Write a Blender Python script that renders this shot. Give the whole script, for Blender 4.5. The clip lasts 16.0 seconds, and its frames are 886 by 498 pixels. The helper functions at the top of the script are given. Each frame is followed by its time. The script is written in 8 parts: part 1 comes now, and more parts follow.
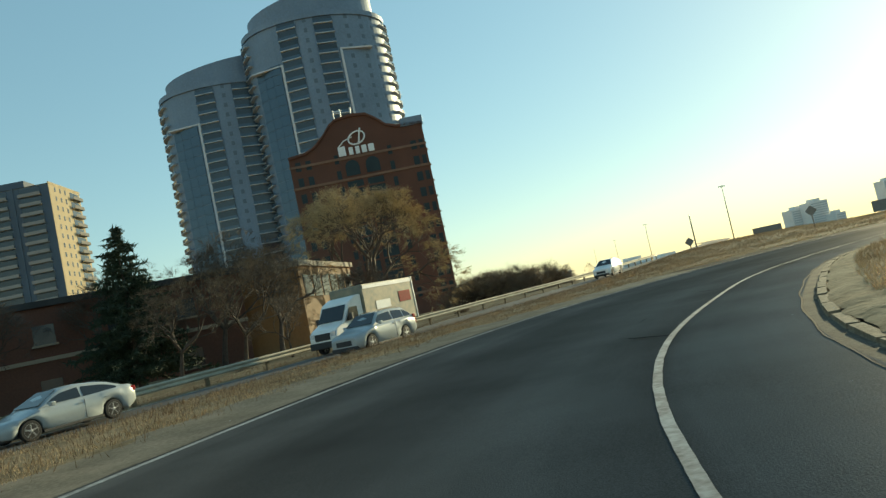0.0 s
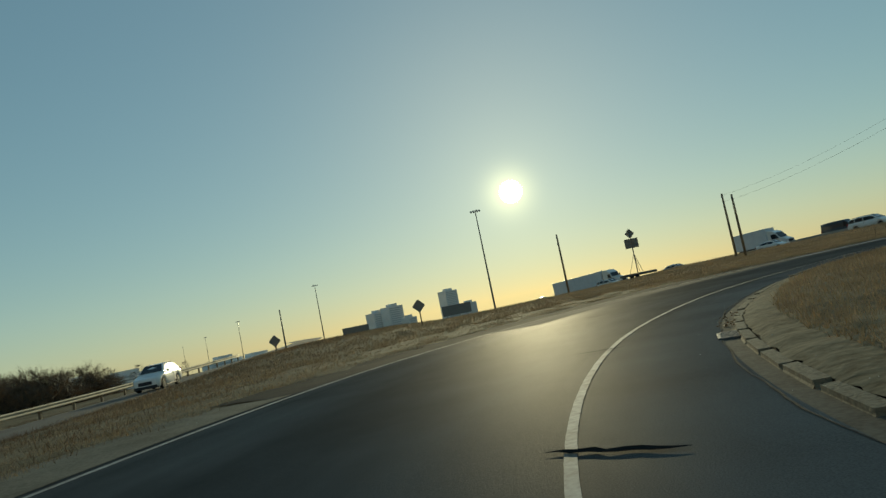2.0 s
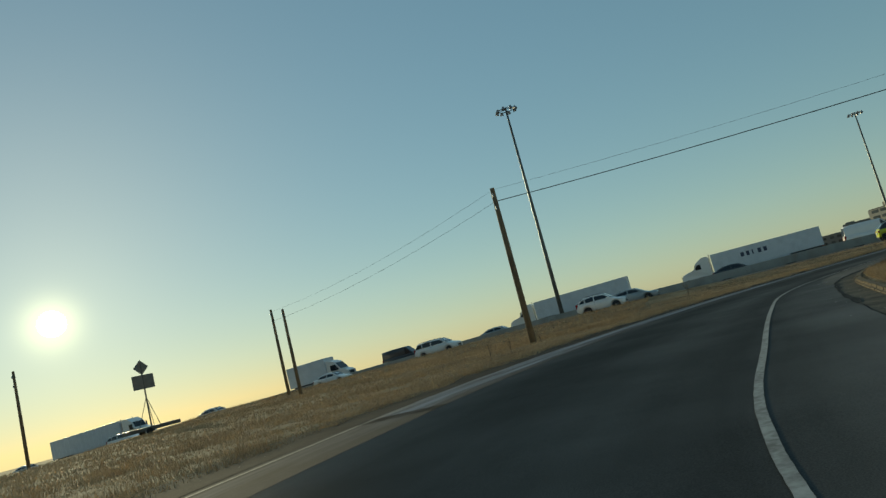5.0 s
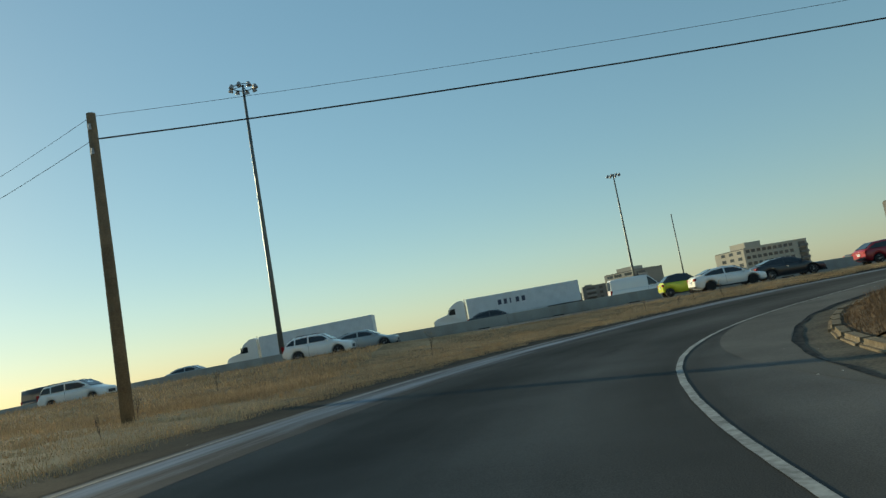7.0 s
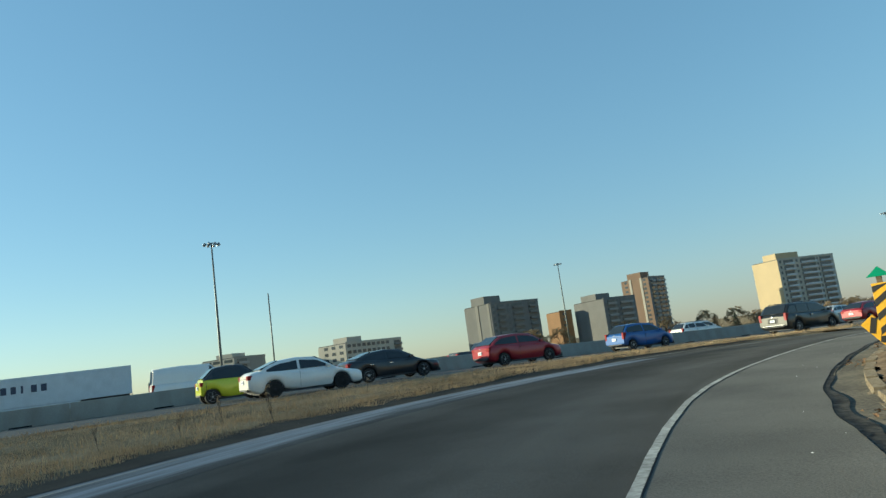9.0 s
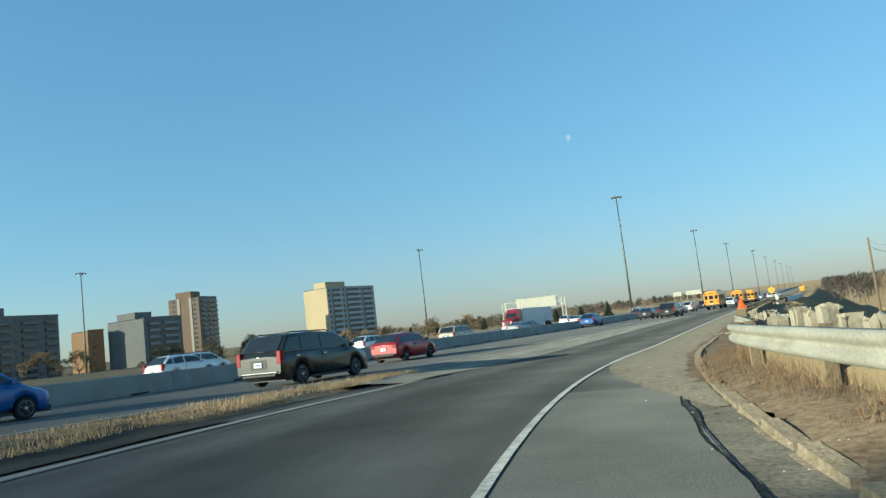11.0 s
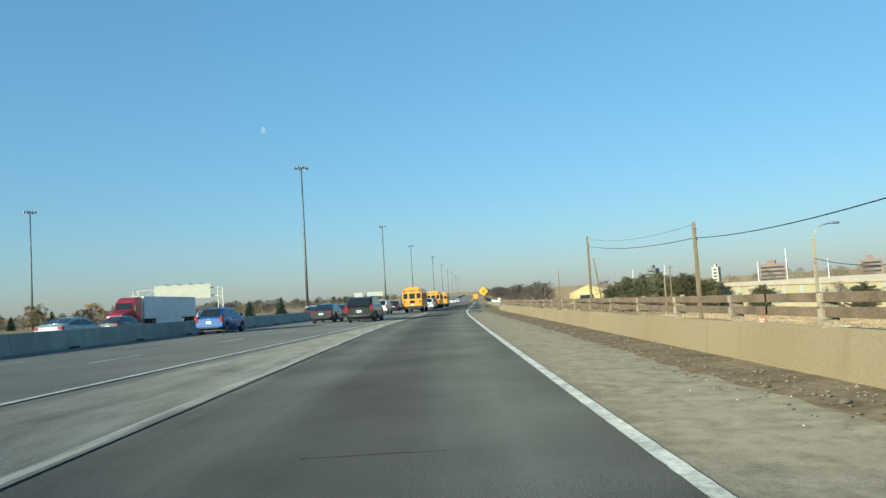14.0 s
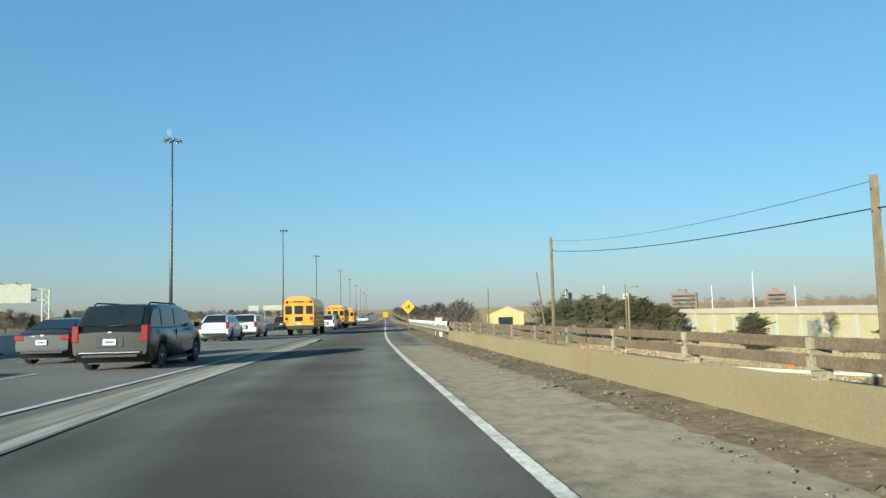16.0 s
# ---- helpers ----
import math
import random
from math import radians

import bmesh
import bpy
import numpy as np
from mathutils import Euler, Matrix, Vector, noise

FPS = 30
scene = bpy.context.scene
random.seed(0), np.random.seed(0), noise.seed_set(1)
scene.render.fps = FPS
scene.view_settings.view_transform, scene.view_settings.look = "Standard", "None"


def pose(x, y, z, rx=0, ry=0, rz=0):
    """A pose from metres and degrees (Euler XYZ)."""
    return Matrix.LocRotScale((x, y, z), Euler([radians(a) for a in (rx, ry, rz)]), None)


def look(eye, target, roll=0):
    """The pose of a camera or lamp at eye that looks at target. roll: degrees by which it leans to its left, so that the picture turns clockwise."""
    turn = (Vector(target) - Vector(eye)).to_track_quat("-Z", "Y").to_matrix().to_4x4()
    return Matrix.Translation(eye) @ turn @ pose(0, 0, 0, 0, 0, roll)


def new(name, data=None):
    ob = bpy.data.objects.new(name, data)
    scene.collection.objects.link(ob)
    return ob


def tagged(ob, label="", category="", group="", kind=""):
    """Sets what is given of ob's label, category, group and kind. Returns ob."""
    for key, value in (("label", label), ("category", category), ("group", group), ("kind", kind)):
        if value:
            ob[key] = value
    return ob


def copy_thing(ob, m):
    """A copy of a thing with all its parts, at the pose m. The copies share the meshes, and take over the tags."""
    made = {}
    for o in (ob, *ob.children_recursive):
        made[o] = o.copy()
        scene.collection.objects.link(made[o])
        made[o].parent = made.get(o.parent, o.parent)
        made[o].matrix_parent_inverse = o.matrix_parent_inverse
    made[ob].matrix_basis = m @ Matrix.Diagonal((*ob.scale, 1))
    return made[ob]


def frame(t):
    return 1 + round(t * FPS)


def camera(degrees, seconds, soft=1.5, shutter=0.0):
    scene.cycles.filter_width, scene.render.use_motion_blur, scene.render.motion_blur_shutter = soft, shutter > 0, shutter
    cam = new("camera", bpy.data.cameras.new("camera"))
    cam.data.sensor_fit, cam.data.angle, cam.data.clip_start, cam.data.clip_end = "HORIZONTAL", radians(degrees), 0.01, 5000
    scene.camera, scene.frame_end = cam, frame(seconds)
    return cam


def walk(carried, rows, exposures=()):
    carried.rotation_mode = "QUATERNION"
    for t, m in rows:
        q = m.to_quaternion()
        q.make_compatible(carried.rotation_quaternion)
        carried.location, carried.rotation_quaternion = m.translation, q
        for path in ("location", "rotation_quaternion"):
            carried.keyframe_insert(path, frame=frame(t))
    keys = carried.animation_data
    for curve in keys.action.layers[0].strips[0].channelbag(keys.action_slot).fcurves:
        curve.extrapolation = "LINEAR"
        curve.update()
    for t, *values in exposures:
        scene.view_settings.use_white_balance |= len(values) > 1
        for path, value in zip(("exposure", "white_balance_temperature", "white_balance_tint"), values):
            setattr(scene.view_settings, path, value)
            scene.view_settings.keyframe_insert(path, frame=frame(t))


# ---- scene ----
# ---- camera and its way: a loop ramp, then the straight beside the motorway ----
cam = camera(65.1, 16.0, soft=1.4)
PATH = [
    (0, (85.425, -64.159, 2.026), (85.469, -66.154, 2.161), -12.2),
    (0.5, (84.595, -68.853, 1.985), (84.366, -70.835, 2.132), -12.4),
    (1, (83.321, -73.372, 1.967), (82.809, -75.299, 2.125), -12.5),
    (1.5, (81.516, -77.658, 1.999), (80.716, -79.484, 2.159), -12.1),
    (2, (79.124, -81.739, 1.988), (78.065, -83.427, 2.159), -11.5),
    (2.5, (76.232, -85.544, 1.983), (74.956, -87.073, 2.175), -11.1),
    (3, (73.052, -89.004, 1.984), (71.638, -90.403, 2.195), -10.0),
    (3.5, (69.163, -91.904, 2.054), (67.62, -93.153, 2.295), -10.7),
    (4, (65.016, -94.285, 2.02), (63.361, -95.374, 2.295), -11.9),
    (4.5, (60.679, -96.09, 2.028), (58.925, -97.008, 2.314), -13.2),
    (5, (56.107, -97.328, 2.104), (54.262, -98.051, 2.372), -14.4),
    (5.2, (54.196, -97.621, 2.11), (52.317, -98.257, 2.368), -14.4),
    (7.3, (33.406, -98.013, 2.046), (31.421, -97.956, 2.28), -9.0),
    (7.5, (31.458, -97.699, 2.042), (29.479, -97.538, 2.286), -8.3),
    (8, (26.692, -96.075, 2.048), (24.755, -95.654, 2.318), -7.3),
    (8.5, (22.113, -93.645, 2.088), (20.261, -92.951, 2.381), -7.4),
    (9, (17.873, -90.388, 2.150), (16.155, -89.409, 2.451), -7.7),
    (9.5, (14.169, -86.556, 2.204), (12.647, -85.29, 2.489), -7.9),
    (10, (11.097, -82.117, 2.272), (9.801, -80.617, 2.531), -7.4),
    (10.2, (10.105, -80.08, 2.295), (8.896, -78.506, 2.545), -7.2),
    (12.3, (1.969, -55.957, 1.886), (1.642, -53.989, 2.034), -5.6),
    (12.5, (1.484, -53.5, 1.806), (1.219, -51.522, 1.948), -5.4),
    (13, (0.737, -46.9, 1.628), (0.596, -44.909, 1.761), -4.9),
    (13.5, (0.273, -40.113, 1.539), (0.219, -38.118, 1.672), -4.3),
    (14, (-0.055, -33.233, 1.425), (-0.047, -31.237, 1.551), -3.4),
    (14.5, (-0.158, -26.273, 1.321), (-0.099, -24.277, 1.436), -2.6),
    (15, (-0.248, -18.96, 1.236), (-0.133, -16.966, 1.344), -1.8),
    (15.5, (-0.134, -11.537, 1.148), (0.059, -9.55, 1.276), -1.4),
    (16, (0.151, -4.095, 1.166), (0.418, -2.12, 1.335), -1.3),
]
walk(cam, [(t, look(eye, target, roll)) for t, eye, target, roll in PATH],
     [(0.0, 1.18, 7100, -12), (1.2, 0.45, 6900, -13), (2.5, 0.08, 6900, -14), (4.0, 0.14, 6900, -13), (5.0, 0.28, 6800, -12), (7.3, 0.78, 6400, -9), (9.0, 1.0, 5700, -10), (12.5, 0.95, 5060, -11), (16.0, 0.88, 5080, -11)])

# ---- sky and sun ----
SUN_AZ = Vector((-0.621, -0.784, 0.0)).normalized()     # towards the sun, on the ground
SUN_DIR = (SUN_AZ * math.cos(radians(11.5)) + Vector((0, 0, math.sin(radians(11.5))))).normalized()
world = bpy.data.worlds.new("sky")
scene.world = world
world.use_nodes = True
nt = world.node_tree
bg = nt.nodes["Background"]
sky = nt.nodes.new("ShaderNodeTexSky")
sky.sky_type = "NISHITA"
sky.sun_disc = False
sky.sun_elevation = radians(14)
sky.sun_rotation = math.atan2(SUN_AZ.x, SUN_AZ.y)
sky.air_density, sky.dust_density, sky.ozone_density = 1.1, 0.2, 3.6
gam = nt.nodes.new("ShaderNodeGamma")
gam.inputs[1].default_value = 0.55
nt.links.new(sky.outputs[0], gam.inputs[0])
hsv = nt.nodes.new("ShaderNodeHueSaturation")
hsv.inputs["Saturation"].default_value = 1.2
nt.links.new(gam.outputs[0], hsv.inputs["Color"])
# grey-blue winter haze low over the horizon, away from the sun


def sky_math(kind, a, b):
    q = nt.nodes.new("ShaderNodeMath")
    q.operation = kind
    for socket, v in zip(q.inputs, (a, b)):
        if isinstance(v, (int, float)):
            socket.default_value = v
        else:
            nt.links.new(v, socket)
    return q.outputs[0]


way = nt.nodes.new("ShaderNodeTexCoord")
parts = nt.nodes.new("ShaderNodeSeparateXYZ")
nt.links.new(way.outputs["Generated"], parts.inputs[0])
facing = sky_math("ADD", sky_math("MULTIPLY", parts.outputs[0], SUN_AZ.x), sky_math("MULTIPLY", parts.outputs[1], SUN_AZ.y))
away = nt.nodes.new("ShaderNodeMapRange")
away.interpolation_type = "SMOOTHSTEP"
away.inputs[1].default_value, away.inputs[2].default_value = 0.55, -0.45
nt.links.new(facing, away.inputs[0])
low = sky_math("POWER", 2.718, sky_math("MULTIPLY", sky_math("MAXIMUM", parts.outputs[2], 0.0), -9.0))
haze = nt.nodes.new("ShaderNodeMix")
haze.data_type, haze.blend_type = "RGBA", "MULTIPLY"
haze.inputs[7].default_value = (0.73, 0.665, 0.73, 1)
nt.links.new(sky_math("MULTIPLY", low, away.outputs[0]), haze.inputs[0])
nt.links.new(hsv.outputs[0], haze.inputs[6])
# the bright aureole that thin haze spreads round the sun
SUN_SEEN = SUN_AZ * math.cos(radians(8.4)) + Vector((0, 0, math.sin(radians(8.4))))
near_sun = sky_math("MAXIMUM", sky_math("ADD", sky_math("MULTIPLY", facing, math.cos(radians(8.4))), sky_math("MULTIPLY", parts.outputs[2], SUN_SEEN.z)), 0.0)
ring = sky_math("ADD", sky_math("MULTIPLY", sky_math("POWER", near_sun, 2200.0), 3.6), sky_math("MULTIPLY", sky_math("POWER", near_sun, 260.0), 0.55))
glare = nt.nodes.new("ShaderNodeVectorMath")
glare.operation = "SCALE"
glare.inputs[0].default_value = (1.0, 0.84, 0.48)
nt.links.new(ring, glare.inputs["Scale"])
total = nt.nodes.new("ShaderNodeVectorMath")
nt.links.new(haze.outputs[2], total.inputs[0])
nt.links.new(glare.outputs[0], total.inputs[1])
nt.links.new(total.outputs[0], bg.inputs[0])
bg.inputs[1].default_value = 0.154
lamp = bpy.data.lights.new("sun", "SUN")
lamp.energy, lamp.angle, lamp.color = 4.2, radians(0.6), (1.0, 0.80, 0.55)
sun = new("sun", lamp)
sun.matrix_world = look((0, 0, 0), -SUN_DIR)

# ---- materials ----
def mat(name, color, rough=0.6, metal=0.0, var=0.25, scale=3.0, bump=0.0, fine=40.0, color2=None, spec=0.5, random_obj=0.0, coat=0.0):
    """A principled material with two scales of variation and fine relief, in metres."""
    m = bpy.data.materials.new(name)
    m.use_nodes = True
    n, l = m.node_tree.nodes, m.node_tree.links
    p = n["Principled BSDF"]
    p.inputs["Roughness"].default_value, p.inputs["Metallic"].default_value = rough, metal
    p.inputs["Specular IOR Level"].default_value = spec
    p.inputs["Coat Weight"].default_value = coat
    if rough >= 0.78 and not metal:
        p.inputs["Diffuse Roughness"].default_value = 1.0
    co = n.new("ShaderNodeTexCoord")
    a, b = n.new("ShaderNodeTexNoise"), n.new("ShaderNodeTexNoise")
    a.inputs["Scale"].default_value, b.inputs["Scale"].default_value = scale, fine
    a.inputs["Detail"].default_value = 5
    b.inputs["Detail"].default_value = 3
    l.new(co.outputs["Object"], a.inputs["Vector"])
    l.new(co.outputs["Object"], b.inputs["Vector"])
    add = n.new("ShaderNodeMath")
    add.operation = "MULTIPLY_ADD"
    add.inputs[1].default_value = 0.5
    l.new(b.outputs["Fac"], add.inputs[0])
    half = n.new("ShaderNodeMath")
    half.operation = "MULTIPLY"
    half.inputs[1].default_value = 0.5
    l.new(a.outputs["Fac"], half.inputs[0])
    l.new(half.outputs[0], add.inputs[2])
    ramp = n.new("ShaderNodeValToRGB")
    c = color
    d = color2 or tuple(min(1, x * (1 + var)) for x in c)
    e = tuple(x * (1 - var) for x in c) if not color2 else c
    ramp.color_ramp.elements[0].position, ramp.color_ramp.elements[1].position = 0.36, 0.64
    ramp.color_ramp.elements[0].color, ramp.color_ramp.elements[1].color = (*e, 1), (*d, 1)
    l.new(add.outputs[0], ramp.inputs[0])
    out = ramp.outputs[0]
    if random_obj:
        info, hsv, rng = n.new("ShaderNodeObjectInfo"), n.new("ShaderNodeHueSaturation"), n.new("ShaderNodeMapRange")
        rng.inputs[3].default_value, rng.inputs[4].default_value = 1 - random_obj, 1 + random_obj
        l.new(info.outputs["Random"], rng.inputs[0])
        l.new(rng.outputs[0], hsv.inputs["Value"])
        l.new(out, hsv.inputs["Color"])
        out = hsv.outputs[0]
    l.new(out, p.inputs["Base Color"])
    if bump:
        bp = n.new("ShaderNodeBump")
        bp.inputs["Strength"].default_value, bp.inputs["Distance"].default_value = min(1, bump), 0.02
        l.new(b.outputs["Fac"], bp.inputs["Height"])
        l.new(bp.outputs[0], p.inputs["Normal"])
    return m


def glow(name, color, strength):
    m = bpy.data.materials.new(name)
    m.use_nodes = True
    p = m.node_tree.nodes["Principled BSDF"]
    p.inputs["Base Color"].default_value = (0, 0, 0, 1)
    p.inputs["Specular IOR Level"].default_value = 0
    p.inputs["Emission Color"].default_value = (*color, 1)
    p.inputs["Emission Strength"].default_value = strength
    return m


def road_mat(name, base, tracks):
    """Asphalt worn in bands along the lane; the UV map runs across (0 to 1) and along (metres)."""
    m = mat(name, base, 0.80, var=0.3, scale=0.4, bump=0.28, fine=80, spec=0.0012)
    m.node_tree.nodes["Principled BSDF"].inputs["Roughness"].default_value = 0.60
    n, l = m.node_tree.nodes, m.node_tree.links
    p = n["Principled BSDF"]
    old = p.inputs["Base Color"].links[0].from_socket
    uv, sep, ramp = n.new("ShaderNodeUVMap"), n.new("ShaderNodeSeparateXYZ"), n.new("ShaderNodeValToRGB")
    mp, streak, add = n.new("ShaderNodeMapping"), n.new("ShaderNodeTexNoise"), n.new("ShaderNodeMath")
    l.new(uv.outputs[0], sep.inputs[0])
    mp.inputs["Scale"].default_value = (16, 0.10, 1)
    l.new(uv.outputs[0], mp.inputs["Vector"])
    l.new(mp.outputs[0], streak.inputs["Vector"])
    streak.inputs["Scale"].default_value, streak.inputs["Detail"].default_value = 1.0, 6
    add.operation = "MULTIPLY_ADD"
    add.inputs[1].default_value = 0.14
    l.new(streak.outputs["Fac"], add.inputs[0])
    l.new(sep.outputs[0], add.inputs[2])
    off = n.new("ShaderNodeMath")
    off.operation = "SUBTRACT"
    off.inputs[1].default_value = 0.07
    l.new(add.outputs[0], off.inputs[0])
    e = ramp.color_ramp.elements
    e[0].position, e[0].color = tracks[0][0], (*(tracks[0][1],) * 3, 1)
    e[1].position, e[1].color = tracks[-1][0], (*(tracks[-1][1],) * 3, 1)
    for pos, v in tracks[1:-1]:
        e.new(pos).color = (v, v, v, 1)
    l.new(off.outputs[0], ramp.inputs[0])
    mix = n.new("ShaderNodeMix")
    mix.data_type, mix.blend_type = "RGBA", "MULTIPLY"
    mix.inputs[0].default_value = 1.0
    l.new(old, mix.inputs[6])
    l.new(ramp.outputs[0], mix.inputs[7])
    sc = n.new("ShaderNodeVectorMath")
    sc.operation = "SCALE"
    sc.inputs["Scale"].default_value = 4.0
    l.new(mix.outputs[2], sc.inputs[0])
    l.new(sc.outputs[0], p.inputs["Base Color"])
    return m


M_ASPHALT = road_mat("asphalt", (0.080, 0.077, 0.072), [(0.0, .50), (.11, .42), (.19, .26), (.30, .36), (.44, .24), (.55, .22), (.68, .35), (.80, .27), (.86, .36), (.90, .30), (1.0, .24)])
M_ASPHALT2 = mat("motorway_asphalt", (0.125, 0.12, 0.112), 0.92, var=0.25, scale=0.2, bump=0.15, fine=50, spec=0.1)
M_SALT = mat("salted_asphalt", (0.19, 0.185, 0.172), 0.9, var=0.3, scale=0.5, bump=0.15, fine=35, spec=0.2, color2=(0.36, 0.35, 0.325))
def streak_mat(name, dark, pale, low, high, across=6.0, along=0.12, edge=0.35):
    """Salt or grit dragged along the road in streaks that fade to the sides; the UV map as for road_mat."""
    m = mat(name, dark, 0.93, var=0.25, scale=0.8, bump=0.25, fine=40, spec=0.02)
    n, l = m.node_tree.nodes, m.node_tree.links
    p = n["Principled BSDF"]
    old = p.inputs["Base Color"].links[0].from_socket
    uv, sep, mp, noise = n.new("ShaderNodeUVMap"), n.new("ShaderNodeSeparateXYZ"), n.new("ShaderNodeMapping"), n.new("ShaderNodeTexNoise")
    mp.inputs["Scale"].default_value = (across, along, 1)
    l.new(uv.outputs[0], mp.inputs["Vector"])
    l.new(uv.outputs[0], sep.inputs[0])
    l.new(mp.outputs[0], noise.inputs["Vector"])
    noise.inputs["Scale"].default_value, noise.inputs["Detail"].default_value, noise.inputs["Roughness"].default_value = 1.0, 8, 0.68

    def op(kind, a, b):
        q = n.new("ShaderNodeMath")
        q.operation = kind
        for s, v in zip(q.inputs, (a, b)):
            if isinstance(v, (int, float)):
                s.default_value = v
            else:
                l.new(v, s)
        return q.outputs[0]
    away = op("ABSOLUTE", op("SUBTRACT", op("MULTIPLY", sep.outputs[0], 2.0), 1.0), 0.0)
    fac = op("SUBTRACT", noise.outputs["Fac"], op("MULTIPLY", op("POWER", away, 4.0), edge))
    rng = n.new("ShaderNodeMapRange")
    rng.inputs[1].default_value, rng.inputs[2].default_value = low, high
    l.new(fac, rng.inputs[0])
    mix = n.new("ShaderNodeMix")
    mix.data_type = "RGBA"
    l.new(rng.outputs[0], mix.inputs[0])
    l.new(old, mix.inputs[6])
    mix.inputs[7].default_value = (*pale, 1)
    l.new(mix.outputs[2], p.inputs["Base Color"])
    return m


def stained(m, strength=0.45, scale=(1.6, 1.6, 0.18), low=0.45, high=0.72):
    """Adds streaks of dirt that run down an upright surface."""
    n, l = m.node_tree.nodes, m.node_tree.links
    p = n["Principled BSDF"]
    old = p.inputs["Base Color"].links[0].from_socket
    co, mp, noise, rng, mix = n.new("ShaderNodeTexCoord"), n.new("ShaderNodeMapping"), n.new("ShaderNodeTexNoise"), n.new("ShaderNodeMapRange"), n.new("ShaderNodeMix")
    mp.inputs["Scale"].default_value = scale
    l.new(co.outputs["Object"], mp.inputs["Vector"])
    l.new(mp.outputs[0], noise.inputs["Vector"])
    noise.inputs["Scale"].default_value, noise.inputs["Detail"].default_value = 1.0, 6
    rng.inputs[1].default_value, rng.inputs[2].default_value, rng.inputs[4].default_value = low, high, strength
    l.new(noise.outputs["Fac"], rng.inputs[0])
    mix.data_type = "RGBA"
    l.new(rng.outputs[0], mix.inputs[0])
    l.new(old, mix.inputs[6])
    mix.inputs[7].default_value = (0.16, 0.10, 0.05, 1)
    l.new(mix.outputs[2], p.inputs["Base Color"])
    return m


M_GRIT = streak_mat("sandy_grit", (0.145, 0.126, 0.096), (0.235, 0.204, 0.158), 0.36, 0.68, 7.0, 3.0, 0.1)
M_GORE = streak_mat("salt_streaked_asphalt", (0.165, 0.152, 0.128), (0.30, 0.28, 0.24), 0.36, 0.70, 3.0, 0.22, 0.08)
M_SALTBAND = streak_mat("salt_band", (0.080, 0.082, 0.085), (0.37, 0.40, 0.45), 0.36, 0.68, 4.0, 0.10, 0.40)
M_BACKLITSALT = streak_mat("backlit_salt", (0.070, 0.069, 0.067), (0.165, 0.168, 0.172), 0.40, 0.72, 4.0, 0.10, 0.42)
M_SALTLINE = streak_mat("salt_smeared_line", (0.14, 0.135, 0.125), (0.38, 0.37, 0.345), 0.36, 0.66, 3.0, 0.25, 0.5)
M_LINE = mat("road_paint", (0.20, 0.195, 0.18), 0.85, var=0.35, scale=2.2, fine=14, color2=(0.46, 0.45, 0.42), spec=0.2)
M_GRASS = mat("dry_grass_ground", (0.11, 0.081, 0.047), 0.95, var=0.4, scale=0.5, bump=1, fine=7, color2=(0.33, 0.25, 0.152), spec=0.03)
M_BLADE = mat("dry_grass", (0.36, 0.258, 0.147), 0.9, var=0.4, scale=0.35, fine=3, color2=(0.69, 0.525, 0.32), spec=0.03)
M_CONC = stained(mat("concrete", (0.36, 0.34, 0.30), 0.88, var=0.15, scale=0.7, bump=0.2, fine=25), 0.3, (1.2, 1.2, 0.3))
M_WALLC = stained(stained(mat("stained_parapet_concrete", (0.190, 0.143, 0.079), 0.88, var=0.2, scale=0.22, bump=0.06, fine=30, color2=(0.250, 0.193, 0.110)), 0.30, (0.25, 0.25, 0.5), 0.48, 0.75), 0.55, (2.2, 2.2, 0.05), 0.62, 0.78)
M_STEEL = stained(mat("galvanised_steel", (0.38, 0.355, 0.285), 0.85, 0.05, var=0.22, scale=1.2, fine=30, spec=0.2), 0.35, (0.9, 0.9, 3.0), 0.52, 0.78)
M_SIGNWHT0 = mat("white_painted_concrete", (0.62, 0.60, 0.54), 0.8, var=0.12, scale=0.7, fine=12)
M_DARKSTEEL = mat("dark_steel", (0.10, 0.10, 0.10), 0.5, 0.6, var=0.3, scale=2, fine=30)
M_RUST = mat("weathered_rail", (0.135, 0.094, 0.060), 0.85, 0.0, var=0.35, scale=2, fine=25)
M_POLEWOOD = mat("weathered_pole_wood", (0.20, 0.15, 0.09), 0.85, var=0.35, scale=1.5, bump=0.6, fine=25)
M_BRICK = mat("red_brown_brick", (0.15, 0.066, 0.043), 0.85, var=0.2, scale=0.2, bump=0.4, fine=6)

# ---- plan: curves of the ramp and the motorway ----
def spline(points, step):
    """Points every step metres along a smooth curve through the given ones."""
    p = np.array(points, float)
    p = np.vstack([2 * p[0] - p[1], p, 2 * p[-1] - p[-2]])
    out = []
    for i in range(1, len(p) - 2):
        n = max(2, int(np.linalg.norm(p[i + 1] - p[i]) / step))
        for k in range(n):
            u = k / n
            a, b, c, d = p[i - 1], p[i], p[i + 1], p[i + 2]
            out.append(0.5 * (2 * b + (c - a) * u + (2 * a - 5 * b + 4 * c - d) * u * u + (3 * b - a - 3 * c + d) * u ** 3))
    out.append(p[-2])
    return np.array(out)


